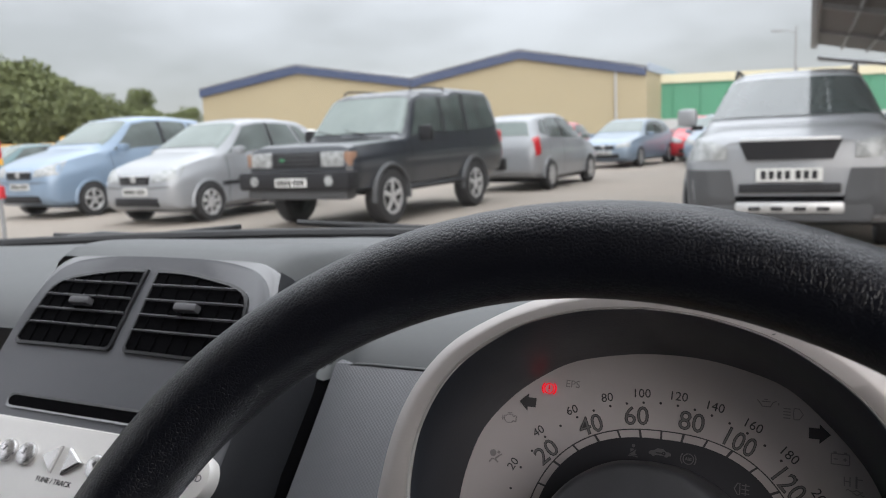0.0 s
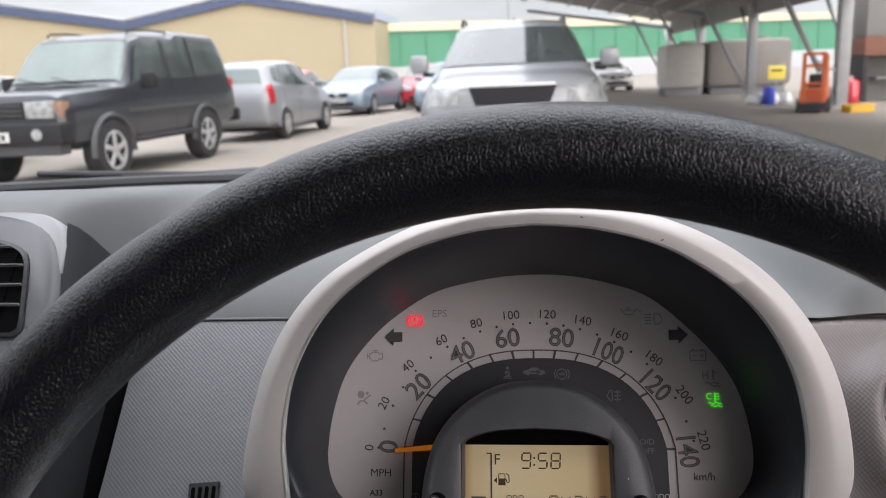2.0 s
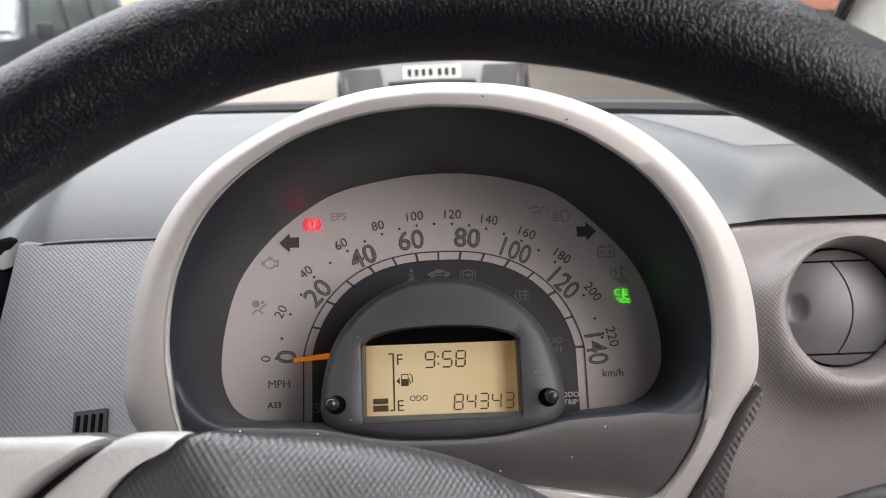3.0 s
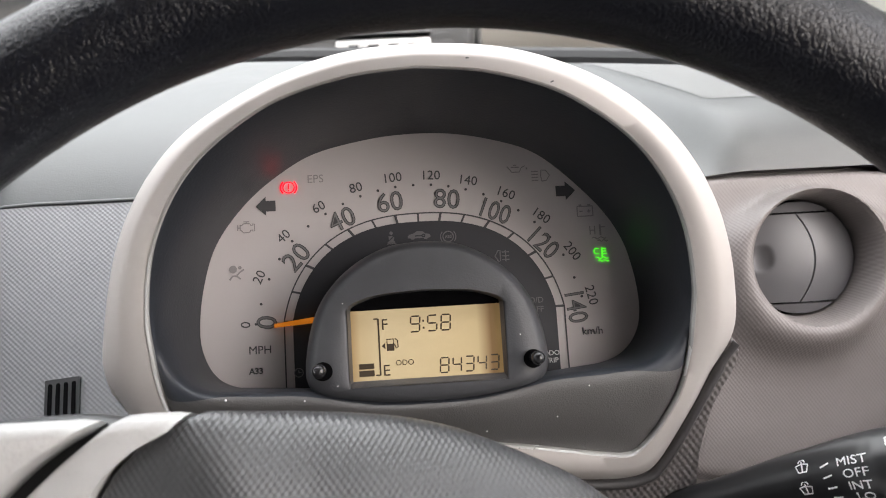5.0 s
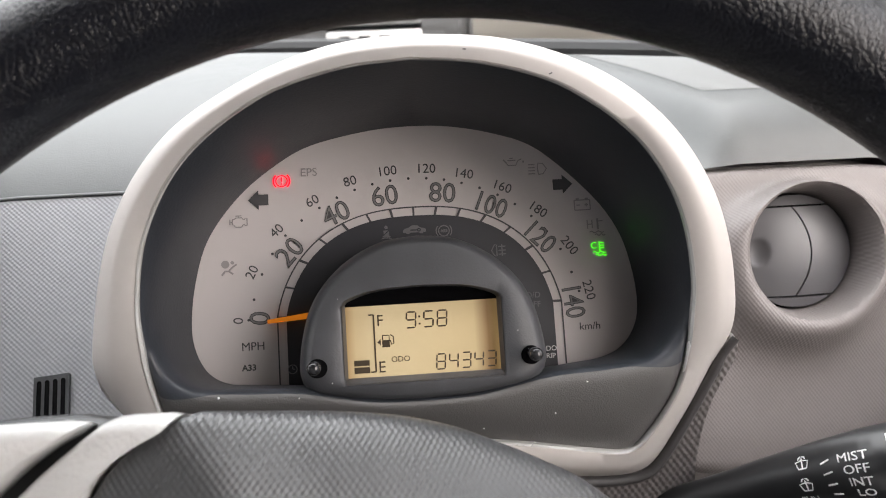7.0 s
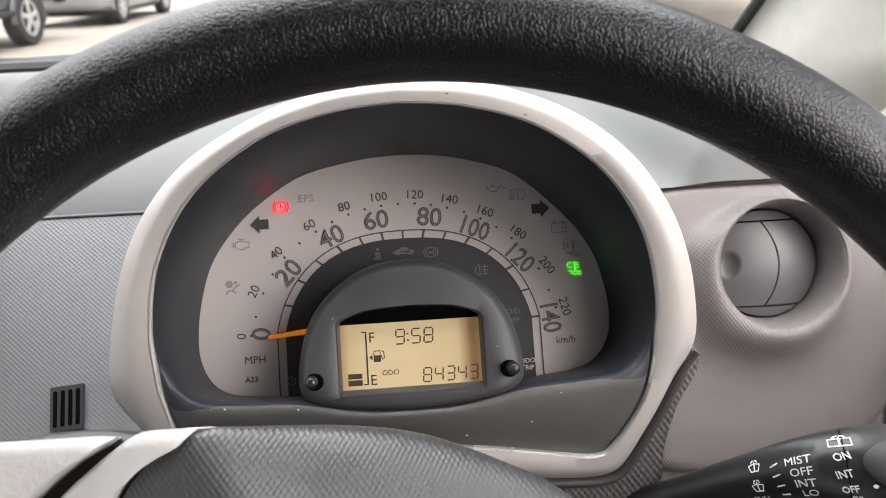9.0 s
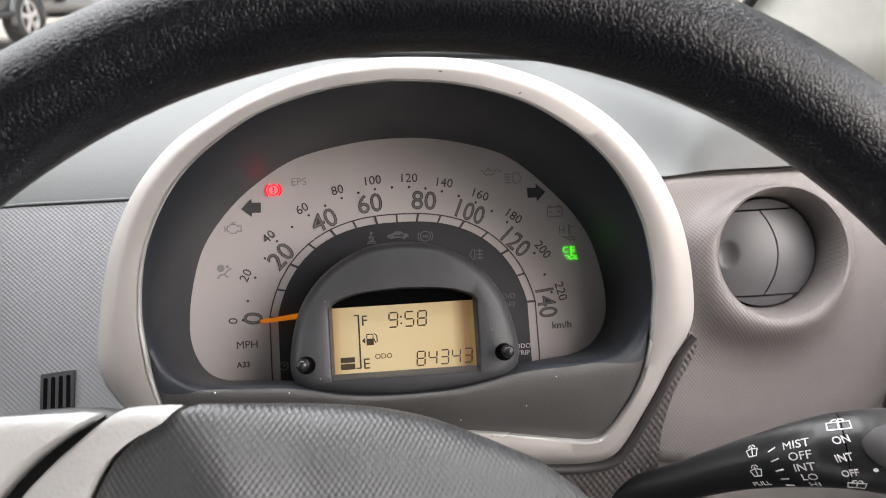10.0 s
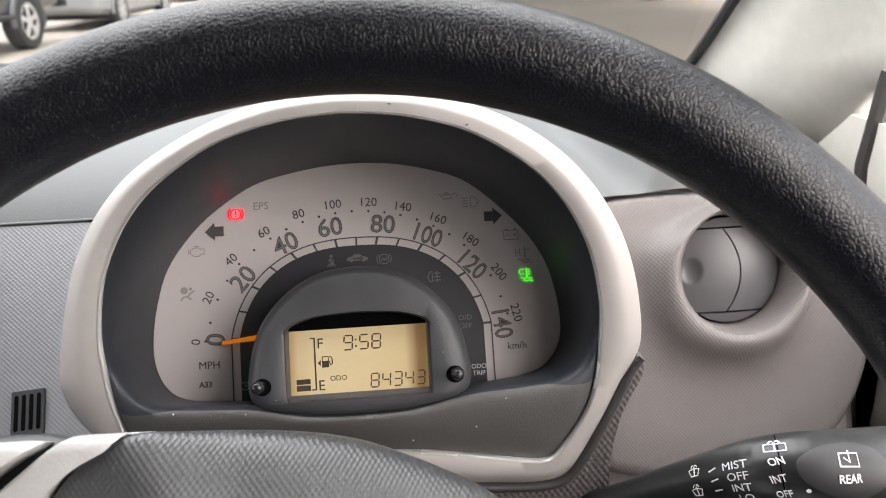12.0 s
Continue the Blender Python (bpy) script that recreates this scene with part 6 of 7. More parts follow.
CROSSOVER = [
    (0.00, 0.48, 0.94, 1.00, 0.68, 0.60, 0.48), (0.06, 0.34, 1.00, 1.05, 0.79, 0.70, 0.52), (0.22, 0.28, 1.04, 1.10, 0.87, 0.78, 0.55), (0.50, 0.27, 1.04, 1.115, 0.915, 0.82, 0.60), (1.05, 0.27, 1.07, 1.145, 0.92, 0.84, 0.68), (1.14, 0.27, 1.07, 1.17, 0.92, 0.85, 0.75),
    (1.95, 0.28, 1.07, 1.645, 0.92, 0.84, 0.63), (2.35, 0.28, 1.08, 1.71, 0.92, 0.84, 0.62), (3.20, 0.28, 1.10, 1.70, 0.92, 0.84, 0.61), (3.95, 0.32, 1.12, 1.57, 0.91, 0.82, 0.57), (4.30, 0.36, 1.12, 1.30, 0.89, 0.79, 0.55), (4.50, 0.42, 1.00, 1.04, 0.84, 0.74, 0.5), (4.57, 0.50, 0.85, 0.90, 0.72, 0.6, 0.4)]


def crossover(mat, place):
    car = empty("car", place, "silver crossover with black grille and grey lower bumper", "car", "parked cars")
    L = 4.57
    body = Body(CROSSOVER, L)
    part("body", body.skin(), mat, car, sharp=38)
    part("windscreen", body.patch([(1.20, 6.35), (1.88, 7.35), (1.88, 10), (1.20, 10)], 1, 0.012, 10, 10, True), DARK_GLASS, car, "dark glass windscreen")
    part("rear_window", body.patch([(4.02, 7.4), (4.32, 6.0), (4.32, 10), (4.02, 10)], 1, 0.012, 10, 10, True), CAR_GLASS, car)
    for s in (1, -1):
        for c in ([(1.42, 5.15), (2.02, 6.7), (2.55, 6.8), (2.55, 5.15)], [(2.64, 5.15), (2.64, 6.8), (3.35, 6.75), (3.45, 5.2)]):
            part("side_window", body.patch(c, s), SIDE_GLASS, car)
        part("headlamp", body.front_patch([(0.50, 0.85), (0.50, 0.97), (0.80, 1.045), (0.83, 0.84)], s, 0.014), LAMP, car, "clear headlamp")
        part("bumper_corner", body.front_patch([(0.40, 0.36), (0.47, 0.76), (0.86, 0.76), (0.84, 0.36)], s, 0.016), CAR_GREY, car)
        part("bumper_flank", body.patch([(0.25, 0.3), (0.25, 3.3), (0.62, 3.1), (0.62, 0.3)], s, 0.02), CAR_GREY, car)
        mirror = part("door_mirror", box(0.12, 0.20, 0.19, (L / 2 - 1.48, s * 1.03, 1.24), 0.05), mat, car)
        part("mirror_stalk", box(0.06, 0.12, 0.05, (L / 2 - 1.47, s * 0.93, 1.13), 0.015), CAR_BLACK, mirror)
        part("roof_rail", tube([(L / 2 - 2.0, s * 0.58, 1.65), (L / 2 - 2.15, s * 0.58, 1.72), (L / 2 - 3.7, s * 0.56, 1.70), (L / 2 - 3.85, s * 0.56, 1.62)], 0.018, 8), CAR_BLACK, car)
        part("fog_lamp", tube([(L / 2 - 0.20, s * 0.66, 0.46), (L / 2 - 0.06, s * 0.66, 0.46)], 0.06, 16), LAMP, car)
        for xw in (0.90, 3.61):
            wheel_of(car, L / 2 - xw, s * 0.945, 0.35, 5, width=0.23)
    for xw in (0.90, 3.61):
        wheel_arch(body, car, L / 2 - xw, 0.35, CAR_GREY, 0.015)
    part("grille", loft([[(L / 2 + x, y * g, z) for y, z in ((-0.40, 1.0), (0.40, 1.0), (0.335, 0.84), (-0.335, 0.84))] for g, x in ((1.0, -0.12), (1.0, 0.02), (0.96, 0.03))], True, False, True), CAR_BLACK, car, "black mesh grille")
    part("grille_trim", box(0.06, 0.78, 0.04, (L / 2 + 0.0, 0, 1.005), 0.015), ALLOY, car, "chrome bar over the grille")
    part("lower_grille", box(0.10, 0.80, 0.08, (L / 2 - 0.01, 0, 0.595), 0.015), CAR_BLACK, car)
    part("front_bumper", box(0.14, 1.3, 0.28, (L / 2 - 0.07, 0, 0.44), 0.05), CAR_GREY, car)
    part("skid_plate", box(0.12, 0.86, 0.10, (L / 2 - 0.03, 0, 0.43), 0.03), ALLOY, car)
    for k in range(4):
        part("skid_slot", box(0.02, 0.10, 0.035, (L / 2 + 0.028, -0.27 + 0.18 * k, 0.42), 0.006, None, None, 1), CAR_BLACK, car)
    plate_bars(car, L / 2 + 0.02, 0.71)
    for s in (0.35, -0.15):
        part("wiper", tube([(L / 2 - 1.18, s, 1.165), (L / 2 - 1.26, s - 0.5, 1.215)], 0.012, 6), CAR_BLACK, car)
    part("aerial", tube([(L / 2 - 3.3, 0, 1.66), (L / 2 - 3.45, 0, 1.82)], 0.006, 6), CAR_BLACK, car)
    part("underbody", box(L * 0.8, 1.4, 0.10, (0, 0, 0.30), 0.02), UNDER_SHADE, car)
    return car


def parked(x, y, heading):
    return pose(x, y, 0, 0, 0, heading)


off_roader(paint("black-green car paint", (0.020, 0.024, 0.031)), parked(-5.93, 10.92, -94))
SILVER_PAINT = paint("silver car paint", (0.26, 0.27, 0.285))
BLUE_PAINT = paint("pale blue car paint", (0.185, 0.255, 0.345))
RED_PAINT = paint("red car paint", (0.50, 0.02, 0.03))
WHITE_PAINT = paint("white car paint", (0.72, 0.72, 0.70))
MID_BLUE = paint("steel blue car paint", (0.19, 0.245, 0.31))
crossover(SILVER_PAINT, parked(-0.14, 9.6, -90))
hatchback(SILVER_PAINT, parked(-9.15, 10.75, -93), "silver small hatchback with round-ended headlamps", (1.0, 1.0, 1.10), front="round", spokes=7)
hatchback(BLUE_PAINT, parked(-12.55, 11.6, -93), "pale blue compact people carrier", (1.12, 1.08, 1.24), spokes=5)
hatchback(SILVER_PAINT, parked(-5.45, 16.6, 86), "silver hatchback seen from its tail", (1.0, 1.02, 1.06), spokes=7)
hatchback(MID_BLUE, parked(-5.2, 25.4, -99), "steel blue hatchback across the lane", (1.1, 1.06, 1.0), detail=False)
hatchback(RED_PAINT, parked(-8.0, 27.0, -86), "red small hatchback across the lane", detail=False)
hatchback(RED_PAINT, parked(-3.4, 28.6, -88), "red hatchback behind the row across the lane", (1.05, 1.05, 1.02), detail=False)
hatchback(MID_BLUE, parked(-2.25, 25.4, -95), "dark steel blue hatchback across the lane", (1.1, 1.06, 1.02), detail=False)
hatchback(BLUE_PAINT, parked(-6.6, 32.5, -86), "bright pale blue hatchback in the far row", (1.05, 1.04, 1.05), detail=False)
hatchback(WHITE_PAINT, parked(-9.5, 33.0, -86), "white hatchback in the far row", detail=False)
hatchback(SILVER_PAINT, parked(-4.0, 33.5, -86), "silver hatchback in the far row", (1.08, 1.04, 1.04), detail=False)
hatchback(WHITE_PAINT, parked(-13.6, 18.5, -90), "white hatchback behind the silver one", (1.05, 1.05, 1.05), detail=False)
hatchback(SILVER_PAINT, parked(-17.0, 19.0, -90), "silver estate in the second row", (1.15, 1.05, 1.02), detail=False)
hatchback(WHITE_PAINT, parked(-10.6, 19.0, -90), "white hatchback in the second row", (1.1, 1.05, 1.08), detail=False)
hatchback(paint("dark teal car paint", (0.06, 0.12, 0.13)), parked(-19.5, 14.5, -95), "dark teal hatchback at the row's end", (1.05, 1.03, 0.98), detail=False)
hatchback(WHITE_PAINT, parked(3.8, 38.0, -80), "white car beyond the canopy's lane", (1.1, 1.05, 1.0), detail=False)
hatchback(SILVER_PAINT, parked(1.2, 40.0, -85), "silver car far along the lane", (1.1, 1.05, 1.0), detail=False)

# ---- buildings ----
CLADDING = material("beige ribbed wall cladding", (0.36, 0.305, 0.195), 0.6, vary=0.06, scale=0.15)
BLUE_TRIM = material("dark blue roof trim", (0.042, 0.062, 0.125), 0.45)
ROOF_GREY = material("pale grey roof sheet", (0.45, 0.46, 0.47), 0.5, vary=0.1, scale=0.2)
GREEN_WALL = material("green wall cladding", (0.068, 0.25, 0.15), 0.55, vary=0.08, scale=0.2)
CREAM_TRIM = material("cream fascia sheet", (0.60, 0.56, 0.40), 0.6)


def bearing(degrees, distance, z=0.0):
    a = radians(degrees)
    return Vector((math.sin(a) * distance, math.cos(a) * distance, z))


def wall_between(a, b, z0, z1, thick=0.3, bm=None):
    a, b = Vector((*a[:2], 0)), Vector((*b[:2], 0))
    n = Vector((-(b - a).y, (b - a).x, 0)).normalized() * thick
    return loft([[a + Vector((0, 0, z)), b + Vector((0, 0, z)), b + n + Vector((0, 0, z)), a + n + Vector((0, 0, z))] for z in (z0, z1)], True, True, True, bm)


shed = empty("industrial_shed", pose(0, 0, 0), "beige twin-gabled industrial shed with dark blue roof edge", "shed")
EAVE = 6.25
left, right = bearing(-41.7, 76), bearing(-10.37, 71)
along = (right - left).normalized()
deep = bearing(-6.9, 104) - right
width = (right - left).length
for k, PEAK in ((0, 7.95), (1, 8.2)):
    a, b = left + along * width * 0.49 * k, left + along * width * (0.49 if k == 0 else 1.0)
    m = a + (b - a) * 0.47
    rows = [[Vector((p.x, p.y, z)) + d for p, z in ((a, 0), (b, 0), (b, EAVE), (m, PEAK), (a, EAVE))] for d in (Vector(), deep)]
    part("gable_wall", loft(rows, True, True, True), CLADDING, shed, "beige ribbed gable wall", sharp=20)
    for p, q, zp, zq in ((a, m, EAVE, PEAK), (m, b, PEAK, EAVE)):
        out = -deep.normalized() * 0.35
        rows = [[Vector((v.x, v.y, z - 0.62)) + d, Vector((v.x, v.y, z + 0.22)) + d] for v, z in ((p, zp), (q, zq)) for d in (out,)]
        bm = loft([[r[0], r[1], r[1] - out * 0.7, r[0] - out * 0.7] for r in rows], True, True, True)
        part("roof_trim", bm, BLUE_TRIM, shed, "dark blue roof trim")
        bm = loft([[Vector((v.x, v.y, z + 0.02)) + out, Vector((v.x, v.y, z + 0.24)) + out, Vector((v.x, v.y, z + 0.24)) + deep * 1.01, Vector((v.x, v.y, z + 0.02)) + deep * 1.01] for v, z in ((p, zp), (q, zq))], True, True, True)
        part("roof", bm, ROOF_GREY, shed)
part("downpipe", tube([right - along * 2.6 - deep.normalized() * 0.15 + Vector((0, 0, 0)), right - along * 2.6 - deep.normalized() * 0.15 + Vector((0, 0, 6.4))], 0.09, 8), ROOF_GREY, shed)
part("side_trim", wall_between(right + along * 0.05, right + deep + along * 0.05, EAVE - 0.2, EAVE + 0.5, -0.1), material("pale blue-grey eaves sheet", (0.35, 0.40, 0.48), 0.5), shed)

green = empty("green_shed", pose(0, 0, 0), "long green industrial shed with cream fascia", "shed")
ga, gb = bearing(-9.5, 78), bearing(29, 122)
part("shed_wall", wall_between(ga, gb, 0, 5.3, 14), GREEN_WALL, green, "green clad wall")
part("fascia", wall_between(ga + (ga - gb).normalized() * 0.2 - Vector((0, 0.25, 0)), gb - Vector((0, 0.25, 0)), 5.25, 6.05, 0.2), CREAM_TRIM, green, "cream fascia")
part("plinth", wall_between(ga - Vector((0, 0.12, 0)), gb - Vector((0, 0.12, 0)), 0, 1.9, 0.1), ROOF_GREY, green, "pale grey wall base")
for k in range(30):
    p = ga + (gb - ga) * (k + 0.5) / 30 - Vector((0, 0.05, 0))
    part("wall_rib", box(0.07, 0.07, 5.2, (p.x, p.y, 2.6)), GREEN_WALL, green)

# ---- canopy ----
STEEL = material("galvanised grey steel", (0.31, 0.315, 0.32), 0.5, metal=0.4, vary=0.15)
SHEET = material("grey corrugated canopy sheet", (0.20, 0.19, 0.18), 0.6, vary=0.15, scale=0.4)
canopy = empty("canopy", pose(0, 0, 0), "open grey steel canopy on braced posts", "canopy")
Y0, Y1, XA, XB, ZA, ZB = 4.6, 39.9, 0.30, 7.15, 4.60, 3.10
rows = []
count = 56
for k in range(count + 1):
    y = Y0 + (Y1 - Y0) * k / count
    w = 0.05 * (1 if k % 2 else -1)
    rows.append([(XA, y, ZA + w), (XB, y, ZB + w), (XB, y, ZB + w + 0.06), (XA, y, ZA + w + 0.06)])
part("roof_sheet", loft(rows, True, True, True), SHEET, canopy, "corrugated roof sheet", smooth=False)
part("fascia", box(0.12, Y1 - Y0, 0.5, (XA - 0.08, (Y0 + Y1) / 2, ZA + 0.02), 0.01), SHEET, canopy)
part("gutter", box(0.14, Y1 - Y0, 0.12, (XA - 0.22, (Y0 + Y1) / 2, ZA - 0.16), 0.03), STEEL, canopy, "galvanised gutter")
part("end_beam", tube([(XA, Y1 + 0.3, ZA - 0.62), (XB, Y1 + 0.3, ZB - 0.25)], 0.12, 6), STEEL, canopy)
part("valance", box(0.10, Y1 - Y0, 0.62, (XB + 0.04, (Y0 + Y1) / 2, ZB - 0.30), 0.01), SHEET, canopy, "grey sheet valance over the posts")
for y in np.arange(11.7, Y1, 7.05):
    part("rafter", tube([(XA, y, ZA - 0.16), (XB, y, ZB - 0.16)], 0.11, 4), STEEL, canopy)
for k in range(1, 7):
    f = k / 7
    part("purlin", box(0.07, Y1 - Y0, 0.10, (XA + (XB - XA) * f, (Y0 + Y1) / 2, ZA + (ZB - ZA) * f - 0.12)), STEEL, canopy)
for y in (11.7, 18.75, 25.8, 32.85, 39.6):
    x = XB - 0.06
    part("post", box(0.26, 0.26, ZB - 0.3, (x, y, (ZB - 0.3) / 2), 0.02), STEEL, canopy, "galvanised steel post")
    part("post_foot", box(0.46, 0.46, 0.05, (x, y, 0.025), 0.005), STEEL, canopy)
    part("brace", tube([(x - 0.12, y, 0.15), (x - 1.75, y, ZB + 0.18)], 0.06, 6), STEEL, canopy)
    part("brace", tube([(x, y + 0.1, 1.5), (x, y + 1.5, ZB - 0.3)], 0.05, 6), STEEL, canopy)
for z in (0.98, 0.72):
    part("junction_box", box(0.24, 0.14, 0.19, (XB - 0.48, 18.62, z), 0.06), WHITE_PAINT, canopy, "white rounded box beside a post")
part("box_rail", box(0.36, 0.05, 0.05, (XB - 0.32, 18.68, 0.85), 0.01), STEEL, canopy)

# yard clutter under the canopy
CONCRETE = material("stained grey container skin", (0.22, 0.20, 0.18), 0.8, vary=0.3, scale=0.8, bump="grain", size=0.05)


def tank(x0, x1, y, z, mat, label):
    t = empty("storage_tank", pose((x0 + x1) / 2, y, 0), label, "tank", "tanks under the canopy")
    w = x1 - x0
    part("tank_body", box(w, 1.8, z - 0.25, (0, 0, (z + 0.25) / 2), 0.22), mat, t)
    for s in (-1, 1):
        part("skid", box(w * 0.9, 0.15, 0.25, (0, s * 0.6, 0.125), 0.02), STEEL, t)
    part("lid", tube([(w * 0.2, 0, z - 0.02), (w * 0.2, 0, z + 0.10)], 0.3, 16), mat, t)


tank(4.85, 6.2, 29.0, 1.75, material("pale cream tank skin", (0.48, 0.46, 0.42), 0.7, vary=0.15), "pale cream storage tank on skids")
tank(6.35, 9.15, 29.2, 1.82, CONCRETE, "stained grey storage tank on skids")
sign = empty("notice_board", pose(8.42, 27.6, 0), "yellow warning notice with plain marks on a post", "sign")
part("board", box(0.55, 0.03, 0.45, (0, 0, 0.68), 0.01), material("yellow notice", (0.72, 0.58, 0.08), 0.5), sign)
part("post", box(0.06, 0.06, 0.7, (0, 0.05, 0.35)), STEEL, sign)
part("notice_bar", box(0.35, 0.01, 0.06, (0, -0.02, 0.75)), CAR_BLACK, sign)
drum = empty("blue_drum", pose(6.16, 20.8, 0) @ Matrix.Diagonal((1.1, 1.1, 0.72, 1)), "blue plastic drum on the asphalt", "drum")
part("drum_body", tube([(0, 0, 0), (0, 0, 0.05), (0, 0, 0.30), (0, 0, 0.33), (0, 0, 0.58), (0, 0, 0.62)], [0.12, 0.135, 0.135, 0.14, 0.135, 0.11], 20), material("blue drum plastic", (0.03, 0.06, 0.45), 0.4), drum)
for k, (x, y, r) in enumerate(((5.98, 21.1, 0.15), (6.42, 21.2, 0.14), (6.68, 21.1, 0.15), (5.86, 21.4, 0.11))):
    bag = empty("white_sack", pose(x, y, 0), "white filled sack slumped on the asphalt", "sack", "sacks by the drum")
    part("sack_body", tube([(0, 0, 0), (0.02, 0, r * 0.5), (0, 0.02, r * 1.2), (0.03, 0, r * 1.7), (0, 0, r * 1.9)], [r * 0.9, r * 1.1, r, r * 0.6, r * 0.25], 12), WHITE_PAINT, bag)
ORANGE = material("orange machine paint", (0.62, 0.13, 0.03), 0.45, vary=0.15)
lift = empty("forklift", pose(6.02, 17.35, 0, 0, 0, -22) @ Matrix.Diagonal((0.56, 0.6, 0.60, 1)), "orange forklift with black base and tall mast", "forklift")
part("truck_body", box(0.95, 1.5, 0.55, (0, 0.6, 0.55), 0.08), ORANGE, lift)
part("counterweight", box(0.95, 0.5, 0.75, (0, 1.5, 0.6), 0.12), ORANGE, lift)
part("base", box(1.0, 1.9, 0.28, (0, 0.5, 0.22), 0.05), CAR_BLACK, lift)
for s in (-1, 1):
    part("mast_rail", box(0.13, 0.16, 2.0, (s * 0.33, -0.35, 1.05), 0.015), ORANGE, lift)
    part("fork", box(0.11, 1.0, 0.05, (s * 0.25, -0.9, 0.09), 0.01), CAR_BLACK, lift)
    for y in (0.05, 1.35):
        part("tyre", tube([(s * 0.42, y, 0.24), (s * 0.56, y, 0.24)], 0.24, 18), TYRE, lift)
    part("guard_post", tube([(s * 0.42, 0.2, 0.8), (s * 0.40, 0.35, 1.95)], 0.035, 8), ORANGE, lift)
    part("guard_post", tube([(s * 0.42, 1.3, 0.9), (s * 0.40, 1.15, 1.95)], 0.035, 8), ORANGE, lift)
for z in (0.35, 1.0, 1.6, 2.0):
    part("mast_bar", box(0.66, 0.08, 0.10, (0, -0.35, z), 0.01), ORANGE, lift)
part("roof_guard", box(0.85, 0.9, 0.05, (0, 0.75, 1.97), 0.02), ORANGE, lift)
part("seat", box(0.45, 0.45, 0.5, (0, 1.0, 1.05), 0.08), CAR_BLACK, lift)
bottle = empty("gas_cylinder", pose(7.85, 20.1, 0) @ Matrix.Diagonal((1.0, 1.0, 0.5, 1)), "short red gas cylinder standing by a post", "cylinder")
part("cylinder_body", tube([(0, 0, 0), (0, 0, 0.06), (0, 0, 1.0), (0, 0, 1.12), (0, 0, 1.2)], [0.19, 0.2, 0.2, 0.13, 0.06], 18), RED_PAINT, bottle)
part("valve", tube([(0, 0, 1.2), (0, 0, 1.32)], 0.04, 10), ALLOY, bottle)
crate = empty("yellow_crate", pose(6.75, 16.9, 0, 0, 0, 10) @ Matrix.Diagonal((0.85, 0.9, 0.55, 1)), "yellow plastic crate on the asphalt", "crate")
part("crate_body", box(0.6, 0.4, 0.28, (0, 0, 0.14), 0.03), material("yellow crate plastic", (0.72, 0.42, 0.03), 0.5), crate)
part("crate_rim", box(0.64, 0.44, 0.04, (0, 0, 0.28), 0.01), material("yellow crate rim", (0.66, 0.38, 0.03), 0.5), crate)
store = empty("store_hut", pose(10.45, 20.9, 0), "dark open-fronted store hut with rusty beam and grey upper sheeting", "hut")
part("hut_back", box(4.4, 0.12, 3.4, (0, 0.5, 1.7), 0.02), SHEET, store)
for x in (-2.14, 2.14):
    part("hut_side", box(0.12, 0.9, 1.1, (x, 0, 0.55), 0.02), material("dark hut sheeting", (0.035, 0.033, 0.033), 0.8, vary=0.3, scale=1.5), store, "dark sheeted side")
part("hut_beam", box(4.44, 1.0, 0.46, (0, 0, 1.33), 0.03), material("rusty hut beam", (0.20, 0.085, 0.055), 0.8, vary=0.3, scale=1.5), store, "rusty red-brown beam")
part("hut_sheeting", box(4.4, 0.94, 1.9, (0, 0, 2.51), 0.03), SHEET, store, "grey sheeted upper wall")
part("hut_shelf", box(3.6, 0.4, 0.05, (0.1, 0.2, 0.55), 0.01), STEEL, store)

lamp = empty("street_lamp", pose(-0.9, 60, 0), "grey twin-arm street lamp post", "street lamp")
part("pole", tube([(0, 0, 0), (0, 0, 4.0), (0, 0, 7.6)], [0.11, 0.08, 0.06], 10), STEEL, lamp)
part("arm", tube([(0, 0, 7.1), (-0.4, 0, 7.35), (-1.0, 0, 7.4)], 0.04, 8), STEEL, lamp)
part("lantern", box(0.7, 0.25, 0.14, (-1.2, 0, 7.4), 0.04), STEEL, lamp)

# machines and vans at the far left
YELLOW = material("yellow plant paint", (0.65, 0.34, 0.03), 0.5, vary=0.15)
van = empty("plant_trailer", Matrix.Translation(bearing(-52.0, 50)) @ Matrix.Rotation(radians(50), 4, "Z"), "white flat truck carrying yellow plant", "truck")
part("truck_bed", box(7.0, 2.2, 0.5, (0, 0, 1.0), 0.05), WHITE_PAINT, van)
part("truck_cab", box(1.7, 2.1, 1.7, (-4.3, 0, 1.35), 0.2), WHITE_PAINT, van)
part("cab_window", box(0.9, 2.14, 0.55, (-4.4, 0, 1.75), 0.08), CAR_GLASS, van)
part("plant_deck", box(5.4, 1.8, 0.55, (0.3, 0, 1.45), 0.1), YELLOW, van, "yellow plant on the bed")
part("plant_cab", box(1.2, 1.5, 0.4, (1.6, 0, 1.85), 0.1), YELLOW, van)
for x in (-4.2, -1.0, 1.5, 2.6):
    for s in (-1, 1):
        part("tyre", tube([(x, s * 0.8, 0.45), (x, s * 1.08, 0.45)], 0.45, 18), TYRE, van)
post = empty("marker_post", Matrix.Translation(bearing(-54.45, 10.4)), "red and yellow marker boards on a thin post", "marker post")
part("red_board", box(0.20, 0.05, 0.21, (0.0, 0, 1.225), 0.02), RED_PAINT, post)
part("yellow_board", box(0.20, 0.05, 0.075, (0.0, 0, 1.082), 0.01), YELLOW, post)
part("stem", box(0.035, 0.035, 1.05, (0, 0, 0.525)), STEEL, post)
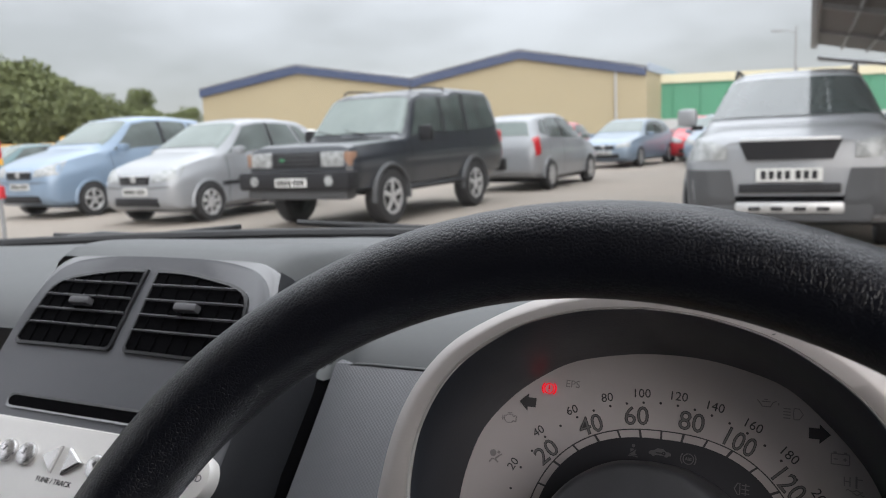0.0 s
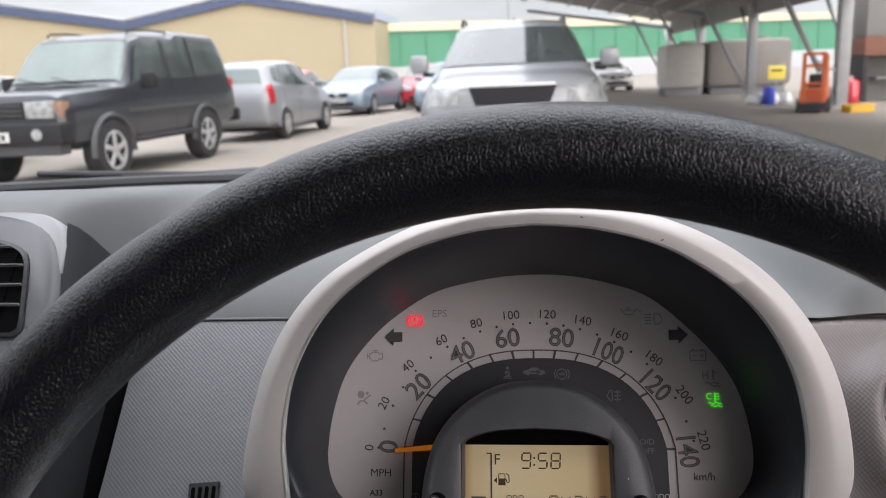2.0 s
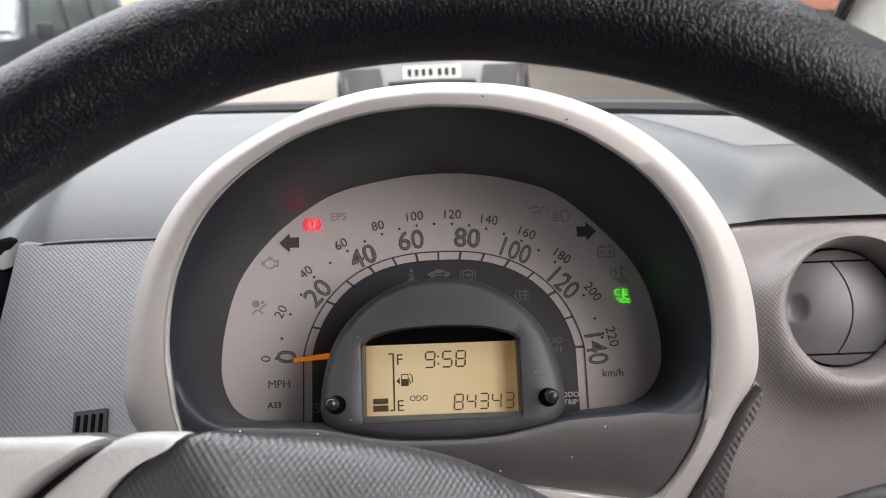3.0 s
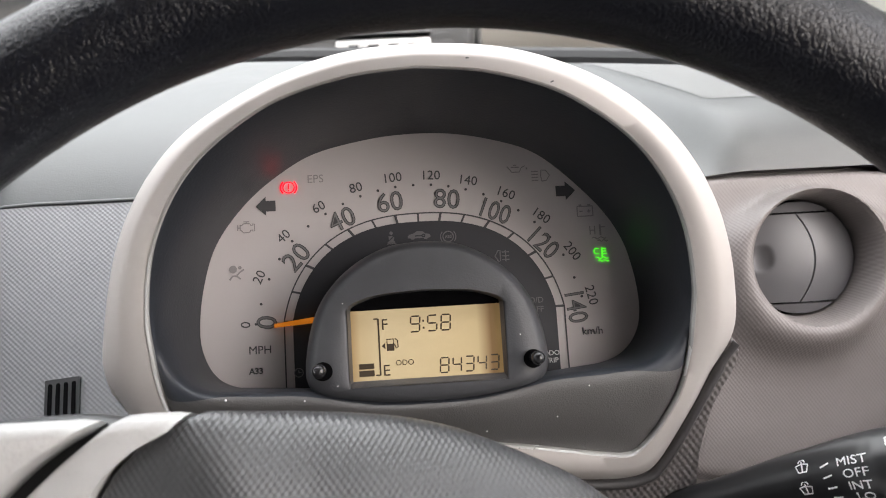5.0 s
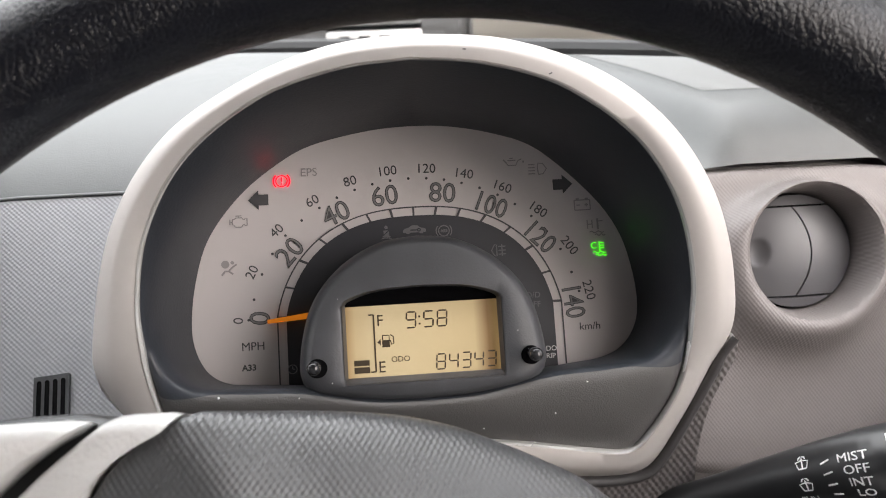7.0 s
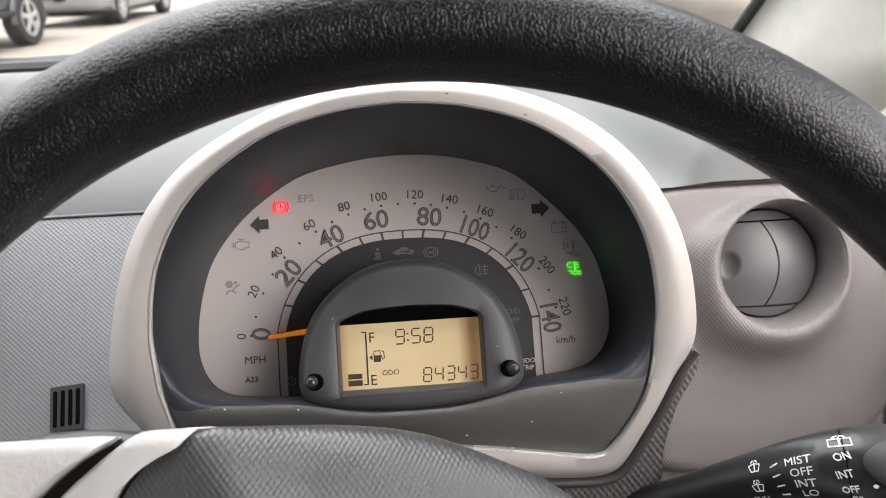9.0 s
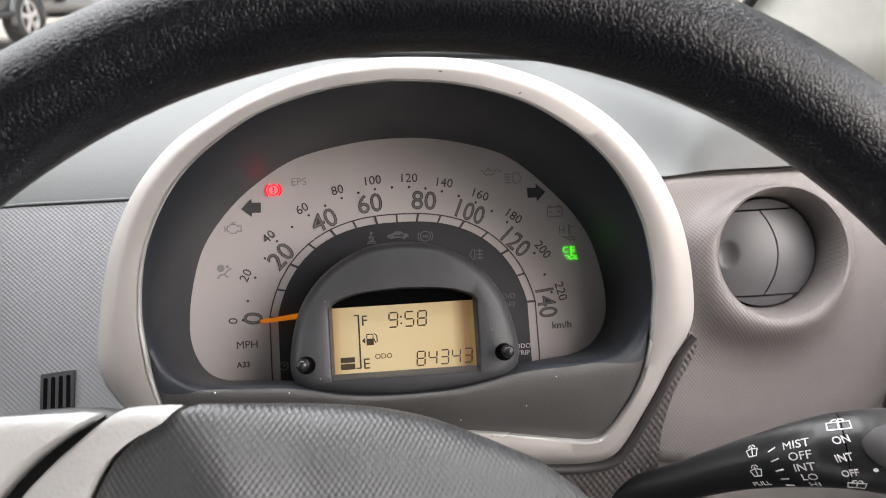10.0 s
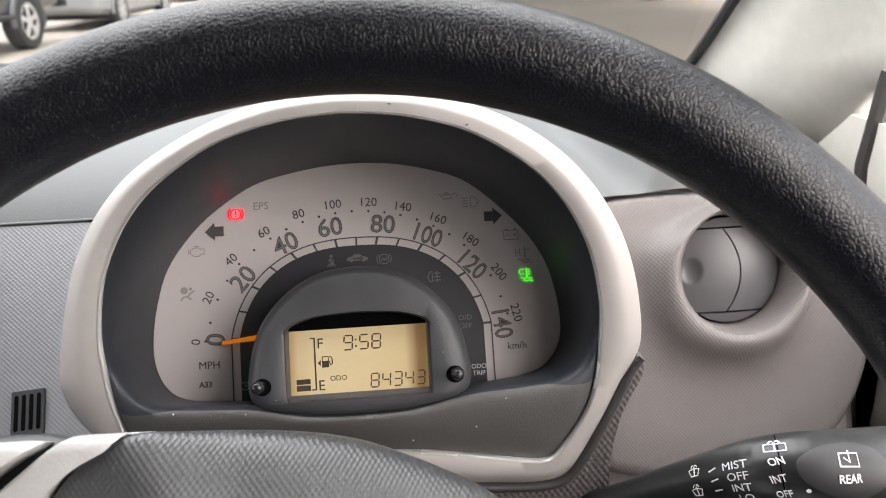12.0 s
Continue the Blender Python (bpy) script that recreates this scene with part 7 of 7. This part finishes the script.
part("lower_board", box(0.16, 0.05, 0.15, (0, 0, 0.735), 0.02), RED_PAINT, post)

# ---- trees ----
LEAF = material("dull green leaves", (0.12, 0.14, 0.06), 0.85, vary=0.45, scale=0.6)
BARK = material("brown bark", (0.10, 0.075, 0.05), 0.9, vary=0.3, scale=3)
rng = random.Random(7)


def leafy(bm, centre, radius, count, leaf):
    for _ in range(count):
        while True:
            d = Vector((rng.uniform(-1, 1), rng.uniform(-1, 1), rng.uniform(-1, 1)))
            if 0.3 < d.length < 1:
                break
        p = Vector(centre) + Vector((d.x, d.y, d.z * 0.8)) * radius
        a = Vector((rng.uniform(-1, 1), rng.uniform(-1, 1), rng.uniform(-1, 1))).normalized()
        b = a.orthogonal().normalized()
        s = leaf * rng.uniform(0.6, 1.4)
        q = [bm.verts.new(p + a * s * x + b * s * y) for x, y in ((-1, 0), (0, -0.55), (1, 0), (0, 0.55))]
        bm.faces.new(q)


def tree(place, height, spread, clumps=26, leaves=300):
    t = empty("tree", Matrix.Translation(place), "dull green broadleaf tree on the far bank", "tree", "trees on the bank")
    trunk = tube([(0, 0, 0), (0.05, 0, height * 0.3), (0, 0.1, height * 0.62)], [height * 0.03, height * 0.022, height * 0.01], 8)
    crown = bmesh.new()
    for k in range(clumps):
        a, f = rng.uniform(0, 6.28), rng.uniform(0.0, 1.0)
        r = spread * math.sin(math.pi * min(f * 0.85 + 0.1, 1)) * rng.uniform(0.3, 0.8)
        c = (r * math.cos(a), r * math.sin(a), height * (0.22 + 0.68 * f))
        if k < 6:
            tube([(0, 0, height * 0.35), (c[0] * 0.6, c[1] * 0.6, (c[2] + height * 0.35) / 2), c], [height * 0.012, height * 0.008, height * 0.003], 6, trunk)
        leafy(crown, c, spread * rng.uniform(0.32, 0.5), leaves, spread * 0.055)
    part("trunk", trunk, BARK, t)
    part("crown", crown, LEAF, t, smooth=False)


bank = empty("wooded_bank", pose(0, 0, 0), "green wooded bank behind the car park", "bank", kind="stuff")
bm = bmesh.new()
steps = [bearing(a, 105) for a in np.linspace(-80, -30, 24)]
rows = []
for k, p in enumerate(steps):
    h = float(np.interp(-80 + 50 * k / 23, [-80, -55, -48, -43, -30], [9, 8.0, 4.0, 2.2, 1.5])) + rng.uniform(-0.3, 0.3)
    rows.append([p, p * 1.06 + Vector((0, 0, h * 0.7)), p * 1.15 + Vector((0, 0, h)), p * 1.6 + Vector((0, 0, h * 0.8))])
part("bank_soil", loft(rows, False, False, False, bm), material("grassy bank", (0.18, 0.21, 0.09), 0.9, vary=0.4, scale=0.3), bank)
for a, d, h, s in ((-60, 104, 14, 5.5), (-57.5, 108, 14.5, 5.5), (-55.4, 101, 13.5, 5.0), (-54.2, 106, 13.0, 4.6), (-52.8, 100, 12.0, 4.8), (-51.5, 105, 11.0, 4.2), (-50.3, 99, 9.5, 4.2), (-49.2, 104, 8.8, 3.8), (-48.0, 98, 7.2, 3.8), (-46.9, 104, 6.6, 3.4), (-45.8, 112, 10.0, 2.6), (-45.0, 98, 5.4, 3.4), (-43.9, 103, 5.2, 3.2), (-42.7, 99, 6.4, 2.4), (-64, 104, 14, 5.5), (-68, 106, 13, 5.5)):
    tree(bearing(a, d, 0.0), h, s)
